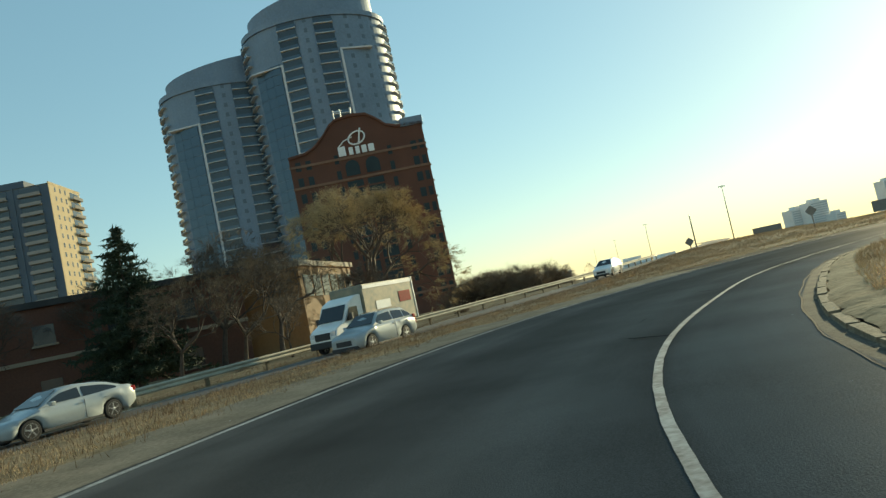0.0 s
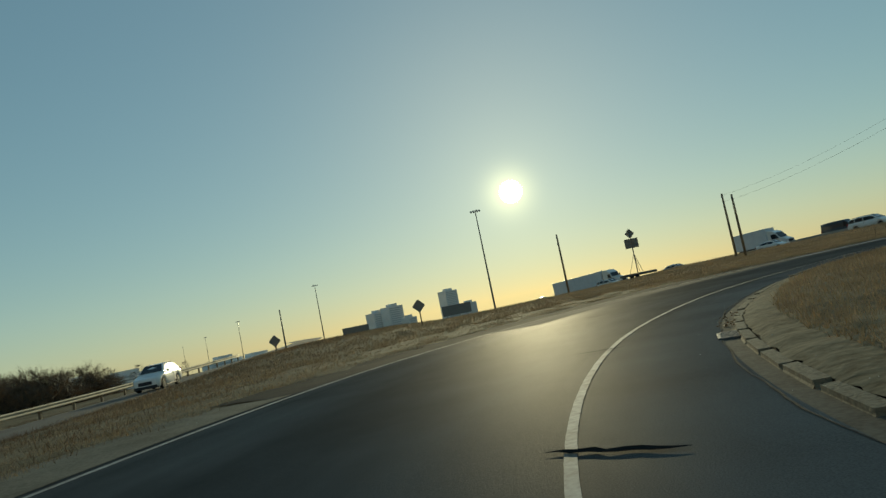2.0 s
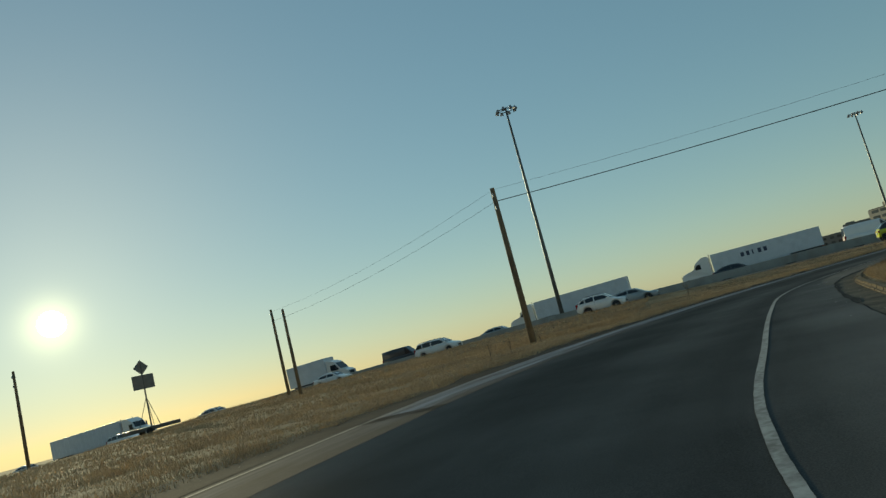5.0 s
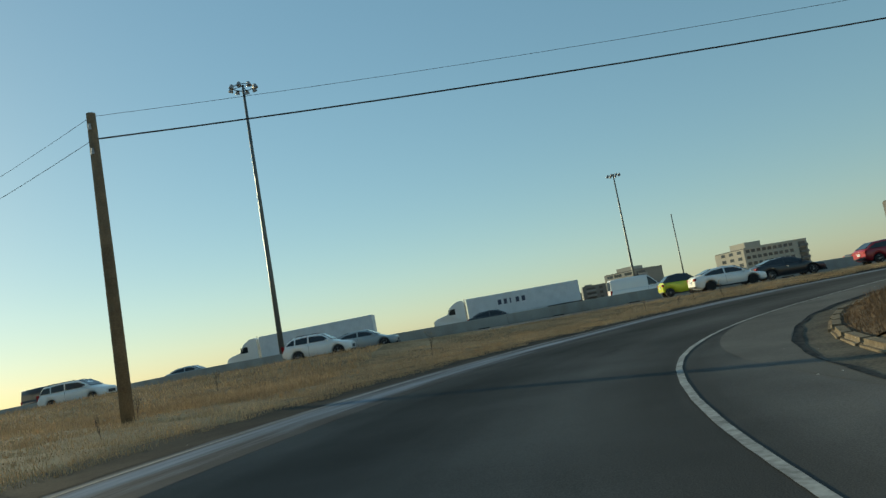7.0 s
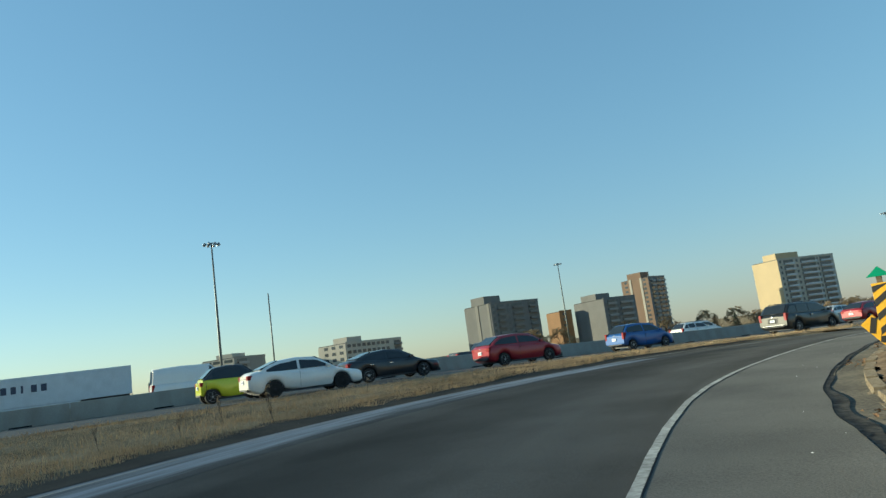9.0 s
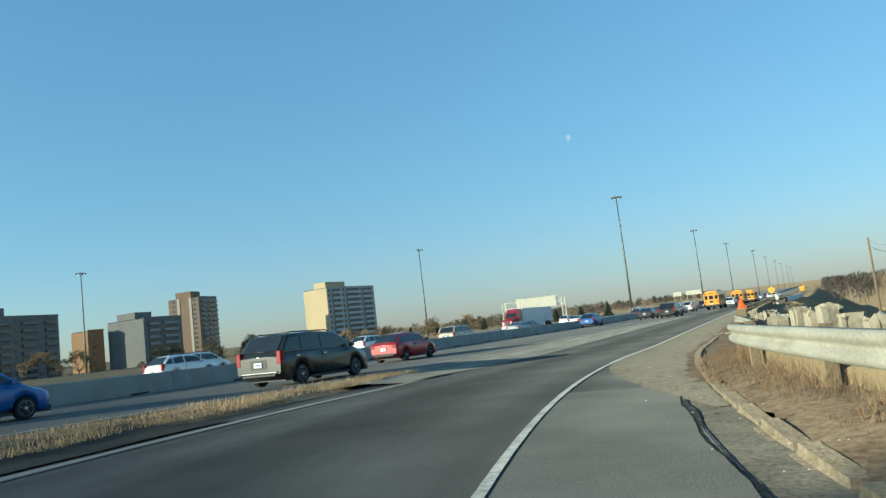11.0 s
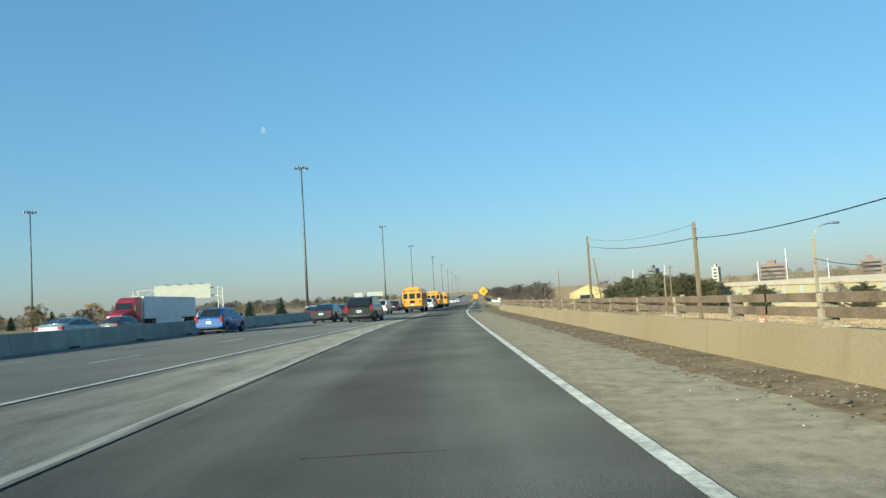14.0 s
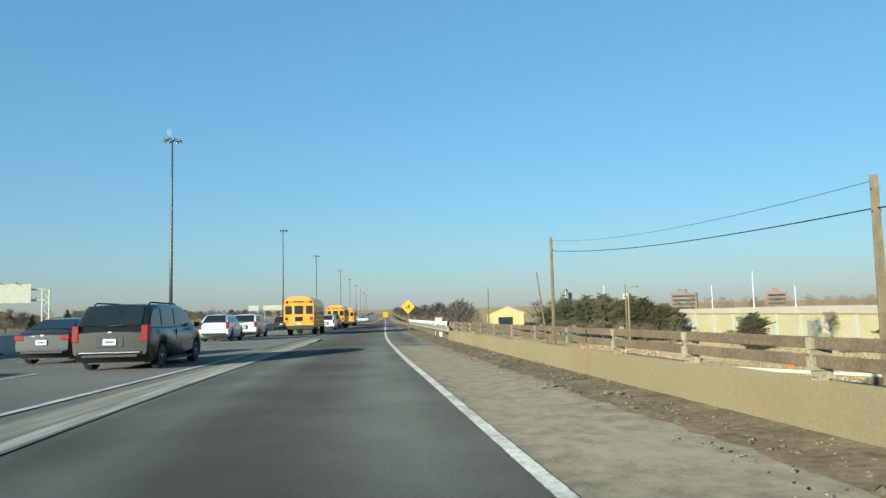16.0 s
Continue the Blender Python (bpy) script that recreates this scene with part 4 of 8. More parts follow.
def car(name, model, color, label, category="car", rim=None, two_tone=None, cargo=False):
    """A car with its nose towards +x, standing on z = 0, under an Empty at its middle."""
    L, W, H, wb, fo, hood, belt, tail, cowl, rf, rr, tb, wr = CAR[model]
    body_m = PAINTS[color]
    ob = empty(name, Matrix(), label, category)
    X = lambda d: L / 2 - d                                # metres behind the nose
    wf, wre = fo, fo + wb
    sill = wr * .62
    # stations along the body, closer at the wheel arches
    st = {0.0, .06, .18, .4, L * .5, L - .35, L - .15, L - .05, L, cowl, cowl + .25, tb, (cowl + tb) / 2, rr}
    ar = wr * 1.16
    for c in (wf, wre):
        for k in (-1, -.96, -.8, -.5, 0, .5, .8, .96, 1):
            st.add(round(c + k * ar, 4))
    st = sorted(d for d in st if 0 <= d <= L)
    top = lambda d: float(np.interp(d, [0, .05, .25, cowl * .6, cowl, tb, L - .12, L], [hood * .72, hood * .82, hood * .90, hood * .97, belt, tail, tail * .98, tail * .86]))
    stern = [.985, .965, .93] if model in ("minivan", "suv", "cargo_van", "hatch") else [.97, .92, .87]
    half = lambda d: W / 2 * float(np.interp(d, [0, .10, .35, .9, L - .9, L - .3, L - .08, L], [.74, .86, .95, 1, 1] + stern))
    bm = bmesh.new()
    rings = []
    for d in st:
        zb = sill
        if d < .35:
            zb = sill * 1.0 + .05 * (1 - d / .35)
        if d > L - .4:
            zb = sill + .22 * (d - L + .4) / .4
        for c in (wf, wre):
            if abs(d - c) <= ar + 1e-6:
                zb = max(zb, wr + math.sqrt(max(ar * ar - (d - c) ** 2, 0)) * .96)
        zt, h = top(d), half(d)
        zb = min(zb, zt - .12)
        zm = (zb + zt) / 2
        sec = [(h * .93, zb), (h * .985, zb + (zt - zb) * .12), (h, zm), (h * .985, zb + (zt - zb) * .78), (h * .93, zt - .03), (h * .80, zt + .005), (h * .4, zt + .03), (0, zt + .035)]
        ring = [(X(d), -y, z) for y, z in sec] + [(X(d), y, z) for y, z in sec[-2::-1]]
        rings.append([bm.verts.new(p) for p in ring])
    for a, b in zip(rings, rings[1:]):
        for k in range(len(a) - 1):
            bm.faces.new((a[k], a[k + 1], b[k + 1], b[k]))
        bm.faces.new((a[-1], a[0], b[0], b[-1]))
    bm.faces.new(rings[0])
    bm.faces.new(rings[-1][::-1])
    bmesh.ops.recalc_face_normals(bm, faces=bm.faces)
    shell = part("body", bm, body_m, ob, smooth=True)
    for f in shell.data.polygons:
        if abs(f.normal.x) > .97:
            f.use_smooth = False
    # underside
    part("underbody", box_bm(X(L - .45), X(.25), -W * .36, W * .36, sill * .85, sill + .3), M_TRIM, ob)
    # cabin
    wb0, wb1 = W / 2 * .925, W / 2 * (.70 if model not in ("cargo_van", "minivan") else .82)
    zr, zb0 = H - .03, belt - .02
    def roof(d):
        """The cabin's upper outline."""
        xs, zs = [cowl, rf, (rf + rr) / 2, rr, tb], [top(cowl), zr - .02, zr + .03, zr - .03, top(tb)]
        u = float(np.interp(d, xs, [0, 1, 2, 3, 4]))
        k = min(int(u), 3)
        q = [zs[max(k - 1, 0)], zs[k], zs[k + 1], zs[min(k + 2, 4)]]
        if k in (0, 3):
            lin = zs[k] + (zs[k + 1] - zs[k]) * (u - k)
            bow = .055 if model not in ("cargo_van", "smart") else .02
            return lin + bow * math.sin(math.pi * (u - k))
        f = u - k
        return q[1] + (q[2] - q[1]) * (f * f * (3 - 2 * f))

    def flank(z):
        """Half the cabin's width at a height."""
        return wb0 + (wb1 * 1.03 - wb0) * min(1, max(0, (z - zb0) / (zr - .10 - zb0)))
    cab = bmesh.new()
    rg = []
    sts = sorted({cowl + (rf - cowl) * k / 4 for k in range(5)} | {rf + (rr - rf) * k / 4 for k in range(5)} | {rr + (tb - rr) * k / 4 for k in range(5)})
    for d in sts:
        zl, zc = top(d) - .015, max(roof(d), top(d) + .004)
        ze = max(zl + .002, zc - .085)
        sec = [(flank(zl) * .995, zl), (flank((zl + ze) / 2), (zl + ze) / 2), (flank(ze), ze), (flank(zc) * .93, zc - .022), (flank(zc) * .6, zc), (0, zc + .012)]
        rg.append([cab.verts.new((X(d), -y, z)) for y, z in sec] + [cab.verts.new((X(d), y, z)) for y, z in sec[-2::-1]])
    for a, b in zip(rg, rg[1:]):
        for k in range(len(a) - 1):
            cab.faces.new((a[k], a[k + 1], b[k + 1], b[k]))
    bmesh.ops.recalc_face_normals(cab, faces=cab.faces)
    part("cabin", cab, PAINTS[two_tone] if two_tone else body_m, ob, smooth=True)
    # panes
    mid = (cowl + tb) / 2 - .05 if model not in ("smart", "pickup", "cargo_van") else tb - .12
    if model == "cargo_van":
        mid = 2.15

    def pane(d0, d1, sgn):
        """A side window between two stations, under the roof's curve."""
        ds = np.linspace(d0, d1, 9)
        lo = [(d, zb0 + .07) for d in ds]
        hi = [(d, max(zb0 + .075, roof(d) - .125)) for d in ds]
        pts = [p for p in lo if roof(p[0]) - .125 > zb0 + .08] + [p for p in hi if p[1] > zb0 + .08][::-1]
        if len(pts) < 4:
            return
        bm = bmesh.new()
        inn = [bm.verts.new((X(d), sgn * (flank(z) - .006), z)) for d, z in pts]
        out = [bm.verts.new((X(d), sgn * (flank(z) + .014), z)) for d, z in pts]
        bm.faces.new(out)
        for k in range(len(pts)):
            bm.faces.new((inn[k], inn[(k + 1) % len(pts)], out[(k + 1) % len(pts)], out[k]))
        bmesh.ops.recalc_face_normals(bm, faces=bm.faces)
        part("side_window", bm, M_GLASS, ob)
    for sgn in (-1, 1):
        pane(cowl + .18, mid - .05, sgn)
        if model in ("smart", "pickup", "cargo_van"):
            continue
        if model in ("minivan", "suv"):
            m2 = mid + (tb - mid) * .52
            pane(mid + .05, m2 - .04, sgn)
            pane(m2 + .05, tb - .18, sgn)
        else:
            pane(mid + .05, tb - .30, sgn)
    zc, zt2 = top(cowl) + .03, top(tb) + .03
    slab("windscreen", [(X(cowl + (rf - cowl) * .06), -wb0 * .86, zc + (zr - zc) * .06), (X(cowl + (rf - cowl) * .06), wb0 * .86, zc + (zr - zc) * .06),
                        (X(cowl + (rf - cowl) * .93), wb1 * .86, zc + (zr - zc) * .92), (X(cowl + (rf - cowl) * .93), -wb1 * .86, zc + (zr - zc) * .92)], M_GLASS, ob, out=.03)
    slab("rear_window", [(X(tb + (rr - tb) * .10), wb0 * .80, zt2 + (zr - zt2) * .10), (X(tb + (rr - tb) * .10), -wb0 * .80, zt2 + (zr - zt2) * .10),
                             (X(tb + (rr - tb) * .88), -wb1 * .84, zt2 + (zr - zt2) * .86), (X(tb + (rr - tb) * .88), wb1 * .84, zt2 + (zr - zt2) * .86)], M_GLASS, ob, out=.035)
    # lamps, grille, bumpers, plates, mirrors, handles
    for sgn in (-1, 1):
        hy = half(.2)
        slab("headlight", [(X(.10), sgn * hy * .52, hood * .70), (X(.10) - .20, sgn * hy * .95, hood * .74), (X(.14) - .22, sgn * hy * .94, hood * .86), (X(.10), sgn * hy * .52, hood * .82)], M_LAMPGLASS, ob, out=.03)
        ty = half(L - .1)
        hi = tail * (1.0 if model in ("suv", "minivan", "hatch") else .94)
        upright = model in ("suv", "minivan", "hatch", "cargo_van")
        y0, y1 = ty * (.80 if upright else .66), ty * .99
        part("taillight", box_bm(X(L) - .012, X(L) + .20, min(sgn * y0, sgn * y1), max(sgn * y0, sgn * y1), hi * (.66 if upright else .78), hi * (1.04 if upright else .96), .03), M_RED, ob)
        part("mirror", box_bm(X(cowl + .42), X(cowl + .26), sgn * (W / 2 + .02) if sgn > 0 else -W / 2 - .19, W / 2 + .19 if sgn > 0 else -W / 2 - .02, belt - .02, belt + .12, .03), body_m, ob)
        for d in ((mid - .15, tb - .75) if model not in ("smart", "pickup", "cargo_van") else (mid - .2,)):
            part("door_handle", box_bm(X(d) - .09, X(d) + .09, sgn * W / 2 * 1.0 - .012, sgn * W / 2 * 1.0 + .012, belt - .16, belt - .125, .006), M_CHROME if color in ("black", "grey") else body_m, ob)
        # shut lines of the doors
        for d in (mid,):
            part("door_gap", box_bm(X(d) - .006, X(d) + .006, sgn * W / 2 * .985 - .012, sgn * W / 2 * .985 + .014, sill + .1, belt - .06), M_TRIM, ob)
        part("sill_trim", box_bm(X(wre - ar), X(wf + ar), sgn * W / 2 * .95 - .02, sgn * W / 2 * .95 + .025, sill - .03, sill + .05, .01), M_TRIM, ob)
    part("grille", box_bm(X(.10), X(-.005), -W * .24, W * .24, hood * .42, hood * .66, .02), M_TRIM, ob)
    part("front_bumper", box_bm(X(.35), X(-.02), -W * .40, W * .40, sill * .8, hood * .38, .03), M_TRIM, ob)
    part("rear_bumper", box_bm(X(L + .025), X(L - .3), -W * .41, W * .41, sill + .20, tail * .47, .05), M_TRIM if model in ("suv", "hatch_long") else body_m, ob)
    part("rear_valance", box_bm(X(L + .03), X(L - .2), -W * .35, W * .35, sill + .15, sill + .22, .02), M_TRIM, ob)
    if model != "pickup":
        for z in (tail * .44, tail * .80):
            part("tailgate_gap", box_bm(X(L + .004), X(L - .02), -W * .36, W * .36, z - .006, z + .006), M_TRIM, ob)
    if model == "minivan":
        part("bumper_strip", box_bm(X(L + .034), X(L - .02), -W * .38, W * .38, tail * .46 - .045, tail * .46 - .015, .006), M_CHROME, ob, "bright bumper strip")
        part("plate_recess", box_bm(X(L + .010), X(L - .03), -.34, .34, tail * .54, tail * .80, .02), M_TRIM, ob)
        part("rear_wiper", box_bm(X(L + .012), X(L - .03), -.30, .02, tail * 1.03, tail * 1.03 + .018, .004), M_TRIM, ob)
    part("badge", box_bm(X(L + .012), X(L - .02), -.06, .06, tail * .86, tail * .86 + .05, .01), M_CHROME, ob)
    pl = part("number_plate", box_bm(X(L + .045), X(L - .02), -.16, .16, tail * .60, tail * .60 + .15, .004), M_PLATE, ob)
    part("plate_bar", box_bm(X(L + .050), X(L + .04), -.11, .11, tail * .60 + .045, tail * .60 + .105), M_PLATEBAR, pl)
    if model in ("suv", "minivan"):
        for sgn in (-1, 1):
            part("roof_rail", tube_bm([(X(rf + .2), sgn * wb1 * .85, H - .05), (X(rf + .35), sgn * wb1 * .85, H + .01), (X(rr - .3), sgn * wb1 * .85, H + .01), (X(rr - .15), sgn * wb1 * .85, H - .05)], .022, 6), M_TRIM, ob)
    if model == "pickup":
        part("load_bed", box_bm(X(L - .12), X(tb + .15), -W * .40, W * .40, tail - .02, tail + .012), M_TRIM, ob, "black bed cover")
    rim = rim or M_RIM
    for d in (wf, wre):
        for sgn in (-1, 1):
            wheel(ob, X(d), sgn * (W / 2 - .13), wr, .22, rim)
    return ob


def heading(y):
    return math.degrees(math.atan2(6.0, float(edge_x(y + 3) - edge_x(y - 3))))


def on_motorway(y, off, turn=0.0, dx=0.0):
    """The pose of a vehicle on the motorway, off metres inside its right-hand line."""
    x, z = float(edge_x(y)) - off + dx, float(high_z(y)) + .012
    slope = math.degrees(math.atan2(float(high_z(y + 3) - high_z(y - 3)), 6))
    return pose(x, y, z, 0, 0, heading(y) + turn) @ pose(0, 0, 0, 0, -slope, 0)


def exit_pose(k, side=0.0):
    d = np.hypot(EXIT[:, 0] - k[0], EXIT[:, 1] - k[1])
    i = int(d.argmin())
    t = EXIT[min(i + 1, len(EXIT) - 1)] - EXIT[max(i - 1, 0)]
    a = math.atan2(t[1], t[0])
    return pose(k[0] + math.sin(a) * side, k[1] - math.cos(a) * side, EXIT[i, 2] + .09, 0, 0, math.degrees(a))


LANE = (1.85, 5.5, 9.1)
FLEET = "cars in the queue on the motorway"


def put(ob, m, group=FLEET):
    ob.matrix_basis = m
    return tagged(ob, group=group)


# the queue abreast of the loop
civic = put(car("sedan_car", "sedan", "white", "white four-door saloon car with dark wheels", rim=M_BLACKRIM), on_motorway(-82.0, LANE[0]))
put(car("sedan_car", "coupe_sedan", "black", "black four-door saloon car with bright rims"), on_motorway(-76.6, LANE[1]))
RED = put(car("hatchback_car", "hatch_long", "red", "dark red five-door hatchback car"), on_motorway(-70.6, LANE[0] + 1.5))
BLUE = put(car("hatchback_car", "hatch", "blue", "bright blue small five-door hatchback car"), on_motorway(9.0, LANE[2]))
put(copy_thing(BLUE, Matrix()), on_motorway(-60.5, LANE[1]))
VAN = put(car("minivan", "minivan", "grey", "dark grey minivan with tinted rear windows", "van"), on_motorway(17.0, LANE[0]))
put(copy_thing(VAN, Matrix()), on_motorway(-51.0, LANE[0]))
put(car("small_car", "smart", "yellow", "tiny yellow two-seat car with a black roof", two_tone="black"), on_motorway(-84.0, LANE[1]))
JEEP = put(car("suv_car", "suv", "white", "white sport utility car with roof rails"), on_motorway(-109.0, LANE[0]))
SILVER = put(car("sedan_car", "coupe_sedan", "silver", "silver grey four-door saloon car"), on_motorway(-106.5, LANE[1]))
BLK = put(car("sedan_car", "sedan", "charcoal", "black four-door saloon car seen from behind"), on_motorway(21.0, LANE[1]))
put(copy_thing(RED, Matrix()), on_motorway(-38.0, LANE[1]))
# ahead on the straight
put(copy_thing(JEEP, Matrix()), on_motorway(42, LANE[1]))
MPV = put(car("minivan", "minivan", "white", "white minivan with dark windows", "van"), on_motorway(51, LANE[1]))
put(car("sedan_car", "sedan", "dark_red", "dark maroon four-door saloon car"), on_motorway(45, LANE[2]))
put(copy_thing(SILVER, Matrix()), on_motorway(66, LANE[0] + 1.0))
rnd = random.Random(21)
kinds = [civic, SILVER, JEEP, BLK, VAN, MPV]
for y in (76, 86, 97, 108, 120, 134, 150, 170, 192, 216, 244, 276):
    for k in (0, 1, 2):
        if rnd.random() < .72:
            put(copy_thing(rnd.choice(kinds), Matrix()), on_motorway(y + rnd.uniform(-2, 2) + 3 * k, LANE[k] + rnd.uniform(-.2, .2)))
for y in (-128, -142, -160, -176, -196, -215):
    put(copy_thing(rnd.choice(kinds), Matrix()), on_motorway(y, LANE[rnd.randrange(2)]))
# beyond the barrier
far = "cars beyond the barrier"
put(car("minivan", "minivan", "beige", "beige minivan beyond the concrete barrier", "van"), on_motorway(-9, 17.0), far)
put(car("pickup_truck", "pickup", "charcoal", "dark pickup truck beyond the concrete barrier", "truck"), on_motorway(-60, 24), far)
for y, off, k in ((-18, 21, JEEP), (8, 17.5, SILVER), (22, 22, BLK), (28, 17, civic), (40, 20, SILVER), (-33, 26, MPV), (50, 26, JEEP), (66, 17.5, BLK), (-97, 17, BLK), (-126, 21, SILVER), (82, 21, MPV), (100, 18, civic)):
    put(copy_thing(k, Matrix()), on_motorway(y, off), far)
put(car("cargo_van", "cargo_van", "white", "white panel van with a high roof", "van", cargo=True), on_motorway(-82, 27), far)
put(car("cargo_van", "cargo_van", "charcoal", "dark panel van beyond the barrier", "van", cargo=True), on_motorway(-142, 24.5), far)
put(copy_thing(JEEP, Matrix()), on_motorway(-38, 22), far)
# on the exit ramp
ex_group = "vehicles on the exit ramp"
put(car("sedan_car", "coupe_sedan", "silver", "pale silver four-door saloon car with alloy rims on the exit ramp"), exit_pose((98.6, -86.6), 1.2), ex_group)
put(car("estate_car", "suv", "silver", "silver grey estate car with roof rails on the exit ramp"), exit_pose((91.5, -97.5), -1.6), ex_group)
put(copy_thing(JEEP, Matrix()), exit_pose((71.5, -133), 0), ex_group)


# ---- heavy vehicles ----
M_TRAILER = mat("white_trailer_panel", (0.62, 0.64, 0.66), 0.45, 0.1, var=0.10, scale=1.2, fine=18)
M_LOGO = mat("dark_lettering", (0.05, 0.06, 0.10), 0.5, var=0.2, scale=5)


def semi(label, cab_color, bars=False, trailer=True):
    """A tractor with a sleeper cab and a box trailer, nose towards +x, trailer's middle at the origin."""
    ob = empty("semi_truck", Matrix(), label, "truck")
    pm = PAINTS[cab_color]
    # trailer 16 m
    t = box_bm(-8.2, 7.8, -1.29, 1.29, 1.15, 4.05, .04)
    tr = part("trailer", t, M_TRAILER, ob)
    rib = bpy.data.meshes.new("panel_rib")
    bm = box_bm(-.03, .03, -.012, .012, 1.25, 3.98)
    bm.to_mesh(rib)
    bm.free()
    rib.materials.append(M_TRAILER)
    for k in range(17):
        for sgn in (-1, 1):
            o = new("panel_rib", rib)
            o.location = (-7.6 + k * .93, sgn * 1.295, 0)
            o.parent = tr
    part("trailer_chassis", box_bm(-8.0, 7.4, -.5, .5, .95, 1.15), M_DARKSTEEL, ob)
    for sgn in (-1, 1):
        part("side_skirt", box_bm(-3.4, 4.6, sgn * 1.22 - .02, sgn * 1.22 + .02, .42, 1.15), M_TRAILER, ob)
        part("landing_leg", box_bm(5.0, 5.16, sgn * .8 - .08, sgn * .8 + .08, .08, 1.0), M_DARKSTEEL, ob)
        part("rear_lamp", box_bm(-8.24, -8.18, sgn * 1.0 - .14, sgn * 1.0 + .14, 1.0, 1.12), M_RED, ob)
        if bars:
            for k, wd in enumerate((.5, .45, .2, .5, .5)):
                part("lettering_bar", box_bm(3.4 - k * .85 - wd, 3.4 - k * .85, sgn * 1.315 - .006, sgn * 1.315 + .006, 2.5, 3.2), M_LOGO, tr, "plain dark bar")
    part("underride_guard", box_bm(-8.2, -8.1, -1.1, 1.1, .5, .62), M_DARKSTEEL, ob)
    for x in (-6.9, -5.6):
        for sgn in (-1, 1):
            wheel(ob, x, sgn * .98, .50, .5, M_RIM)
    # tractor
    cab = bmesh.new()
    prof = [(8.2, 1.0), (8.2, 3.75), (8.5, 4.0), (9.2, 3.95), (10.2, 3.35), (10.75, 2.35), (12.3, 1.98), (12.75, 1.7), (12.85, .7), (8.2, .7)]
    vs = [[cab.verts.new((x, s * (1.22 if x < 10.8 else 1.0), z)) for x, z in prof] for s in (-1, 1)]
    for k in range(len(prof)):
        cab.faces.new((vs[0][k], vs[0][(k + 1) % len(prof)], vs[1][(k + 1) % len(prof)], vs[1][k]))
    cab.faces.new(vs[0])
    cab.faces.new(vs[1][::-1])
    bmesh.ops.recalc_face_normals(cab, faces=cab.faces)
    bmesh.ops.bevel(cab, geom=list(cab.edges), offset=.06, segments=2, affect="EDGES")
    part("cab", cab, pm, ob)
    slab("windscreen", [(10.73, -1.05, 2.42), (10.73, 1.05, 2.42), (10.28, 1.0, 3.24), (10.28, -1.0, 3.24)], M_GLASS, ob, out=.03)
    for sgn in (-1, 1):
        slab("side_window", [(9.6, sgn * 1.225, 2.2), (10.55, sgn * 1.225, 2.2), (10.2, sgn * 1.225, 3.0), (9.6, sgn * 1.225, 3.0)], M_GLASS, ob, out=.012)
        part("headlight", box_bm(12.6, 12.85, sgn * .82 - .14, sgn * .82 + .14, 1.1, 1.4, .03), M_LAMPGLASS, ob)
        part("exhaust_stack", tube_bm([(8.1, sgn * 1.1, 1.0), (8.1, sgn * 1.1, 4.2)], .07, 8), M_CHROME, ob)
        part("mirror", box_bm(10.4, 10.5, sgn * 1.45 - .1, sgn * 1.45 + .1, 2.2, 3.0, .02), M_TRIM, ob)
        part("fuel_tank", tube_bm([(8.6, sgn * .95, .75), (10.2, sgn * .95, .75)], .32, 12), M_CHROME, ob, smooth=True)
        for x in (6.6, 7.85, 12.0):
            wheel(ob, x, sgn * (.98 if x < 9 else 1.05), .50, .5 if x < 9 else .3, M_RIM)
    part("grille", box_bm(12.8, 12.9, -.5, .5, .95, 1.65, .02), M_TRIM, ob)
    part("front_bumper", box_bm(12.75, 13.0, -1.15, 1.15, .38, .78, .04), M_CHROME, ob)
    part("tractor_chassis", box_bm(5.9, 12.5, -.45, .45, .6, .95), M_DARKSTEEL, ob)
    return ob


SEMI = put(semi("white articulated lorry with a long plain box trailer", "white"), on_motorway(-121, 52) @ pose(0, 0, 0, 0, 0, 180), far)
put(semi("white articulated lorry with dark lettering bars on its trailer", "white", True), on_motorway(-92, 56) @ pose(0, 0, 0, 0, 0, 180), far)
put(copy_thing(SEMI, Matrix()), on_motorway(-196, 17), far)
put(semi("articulated lorry with a bright red cab and white trailer", "red"), on_motorway(64, 38) @ pose(0, 0, 0, 0, 0, 180), far)

M_BUS = mat("school_bus_yellow", (0.72, 0.30, 0.015), 0.42, var=0.08, scale=1, fine=15, coat=0.3)


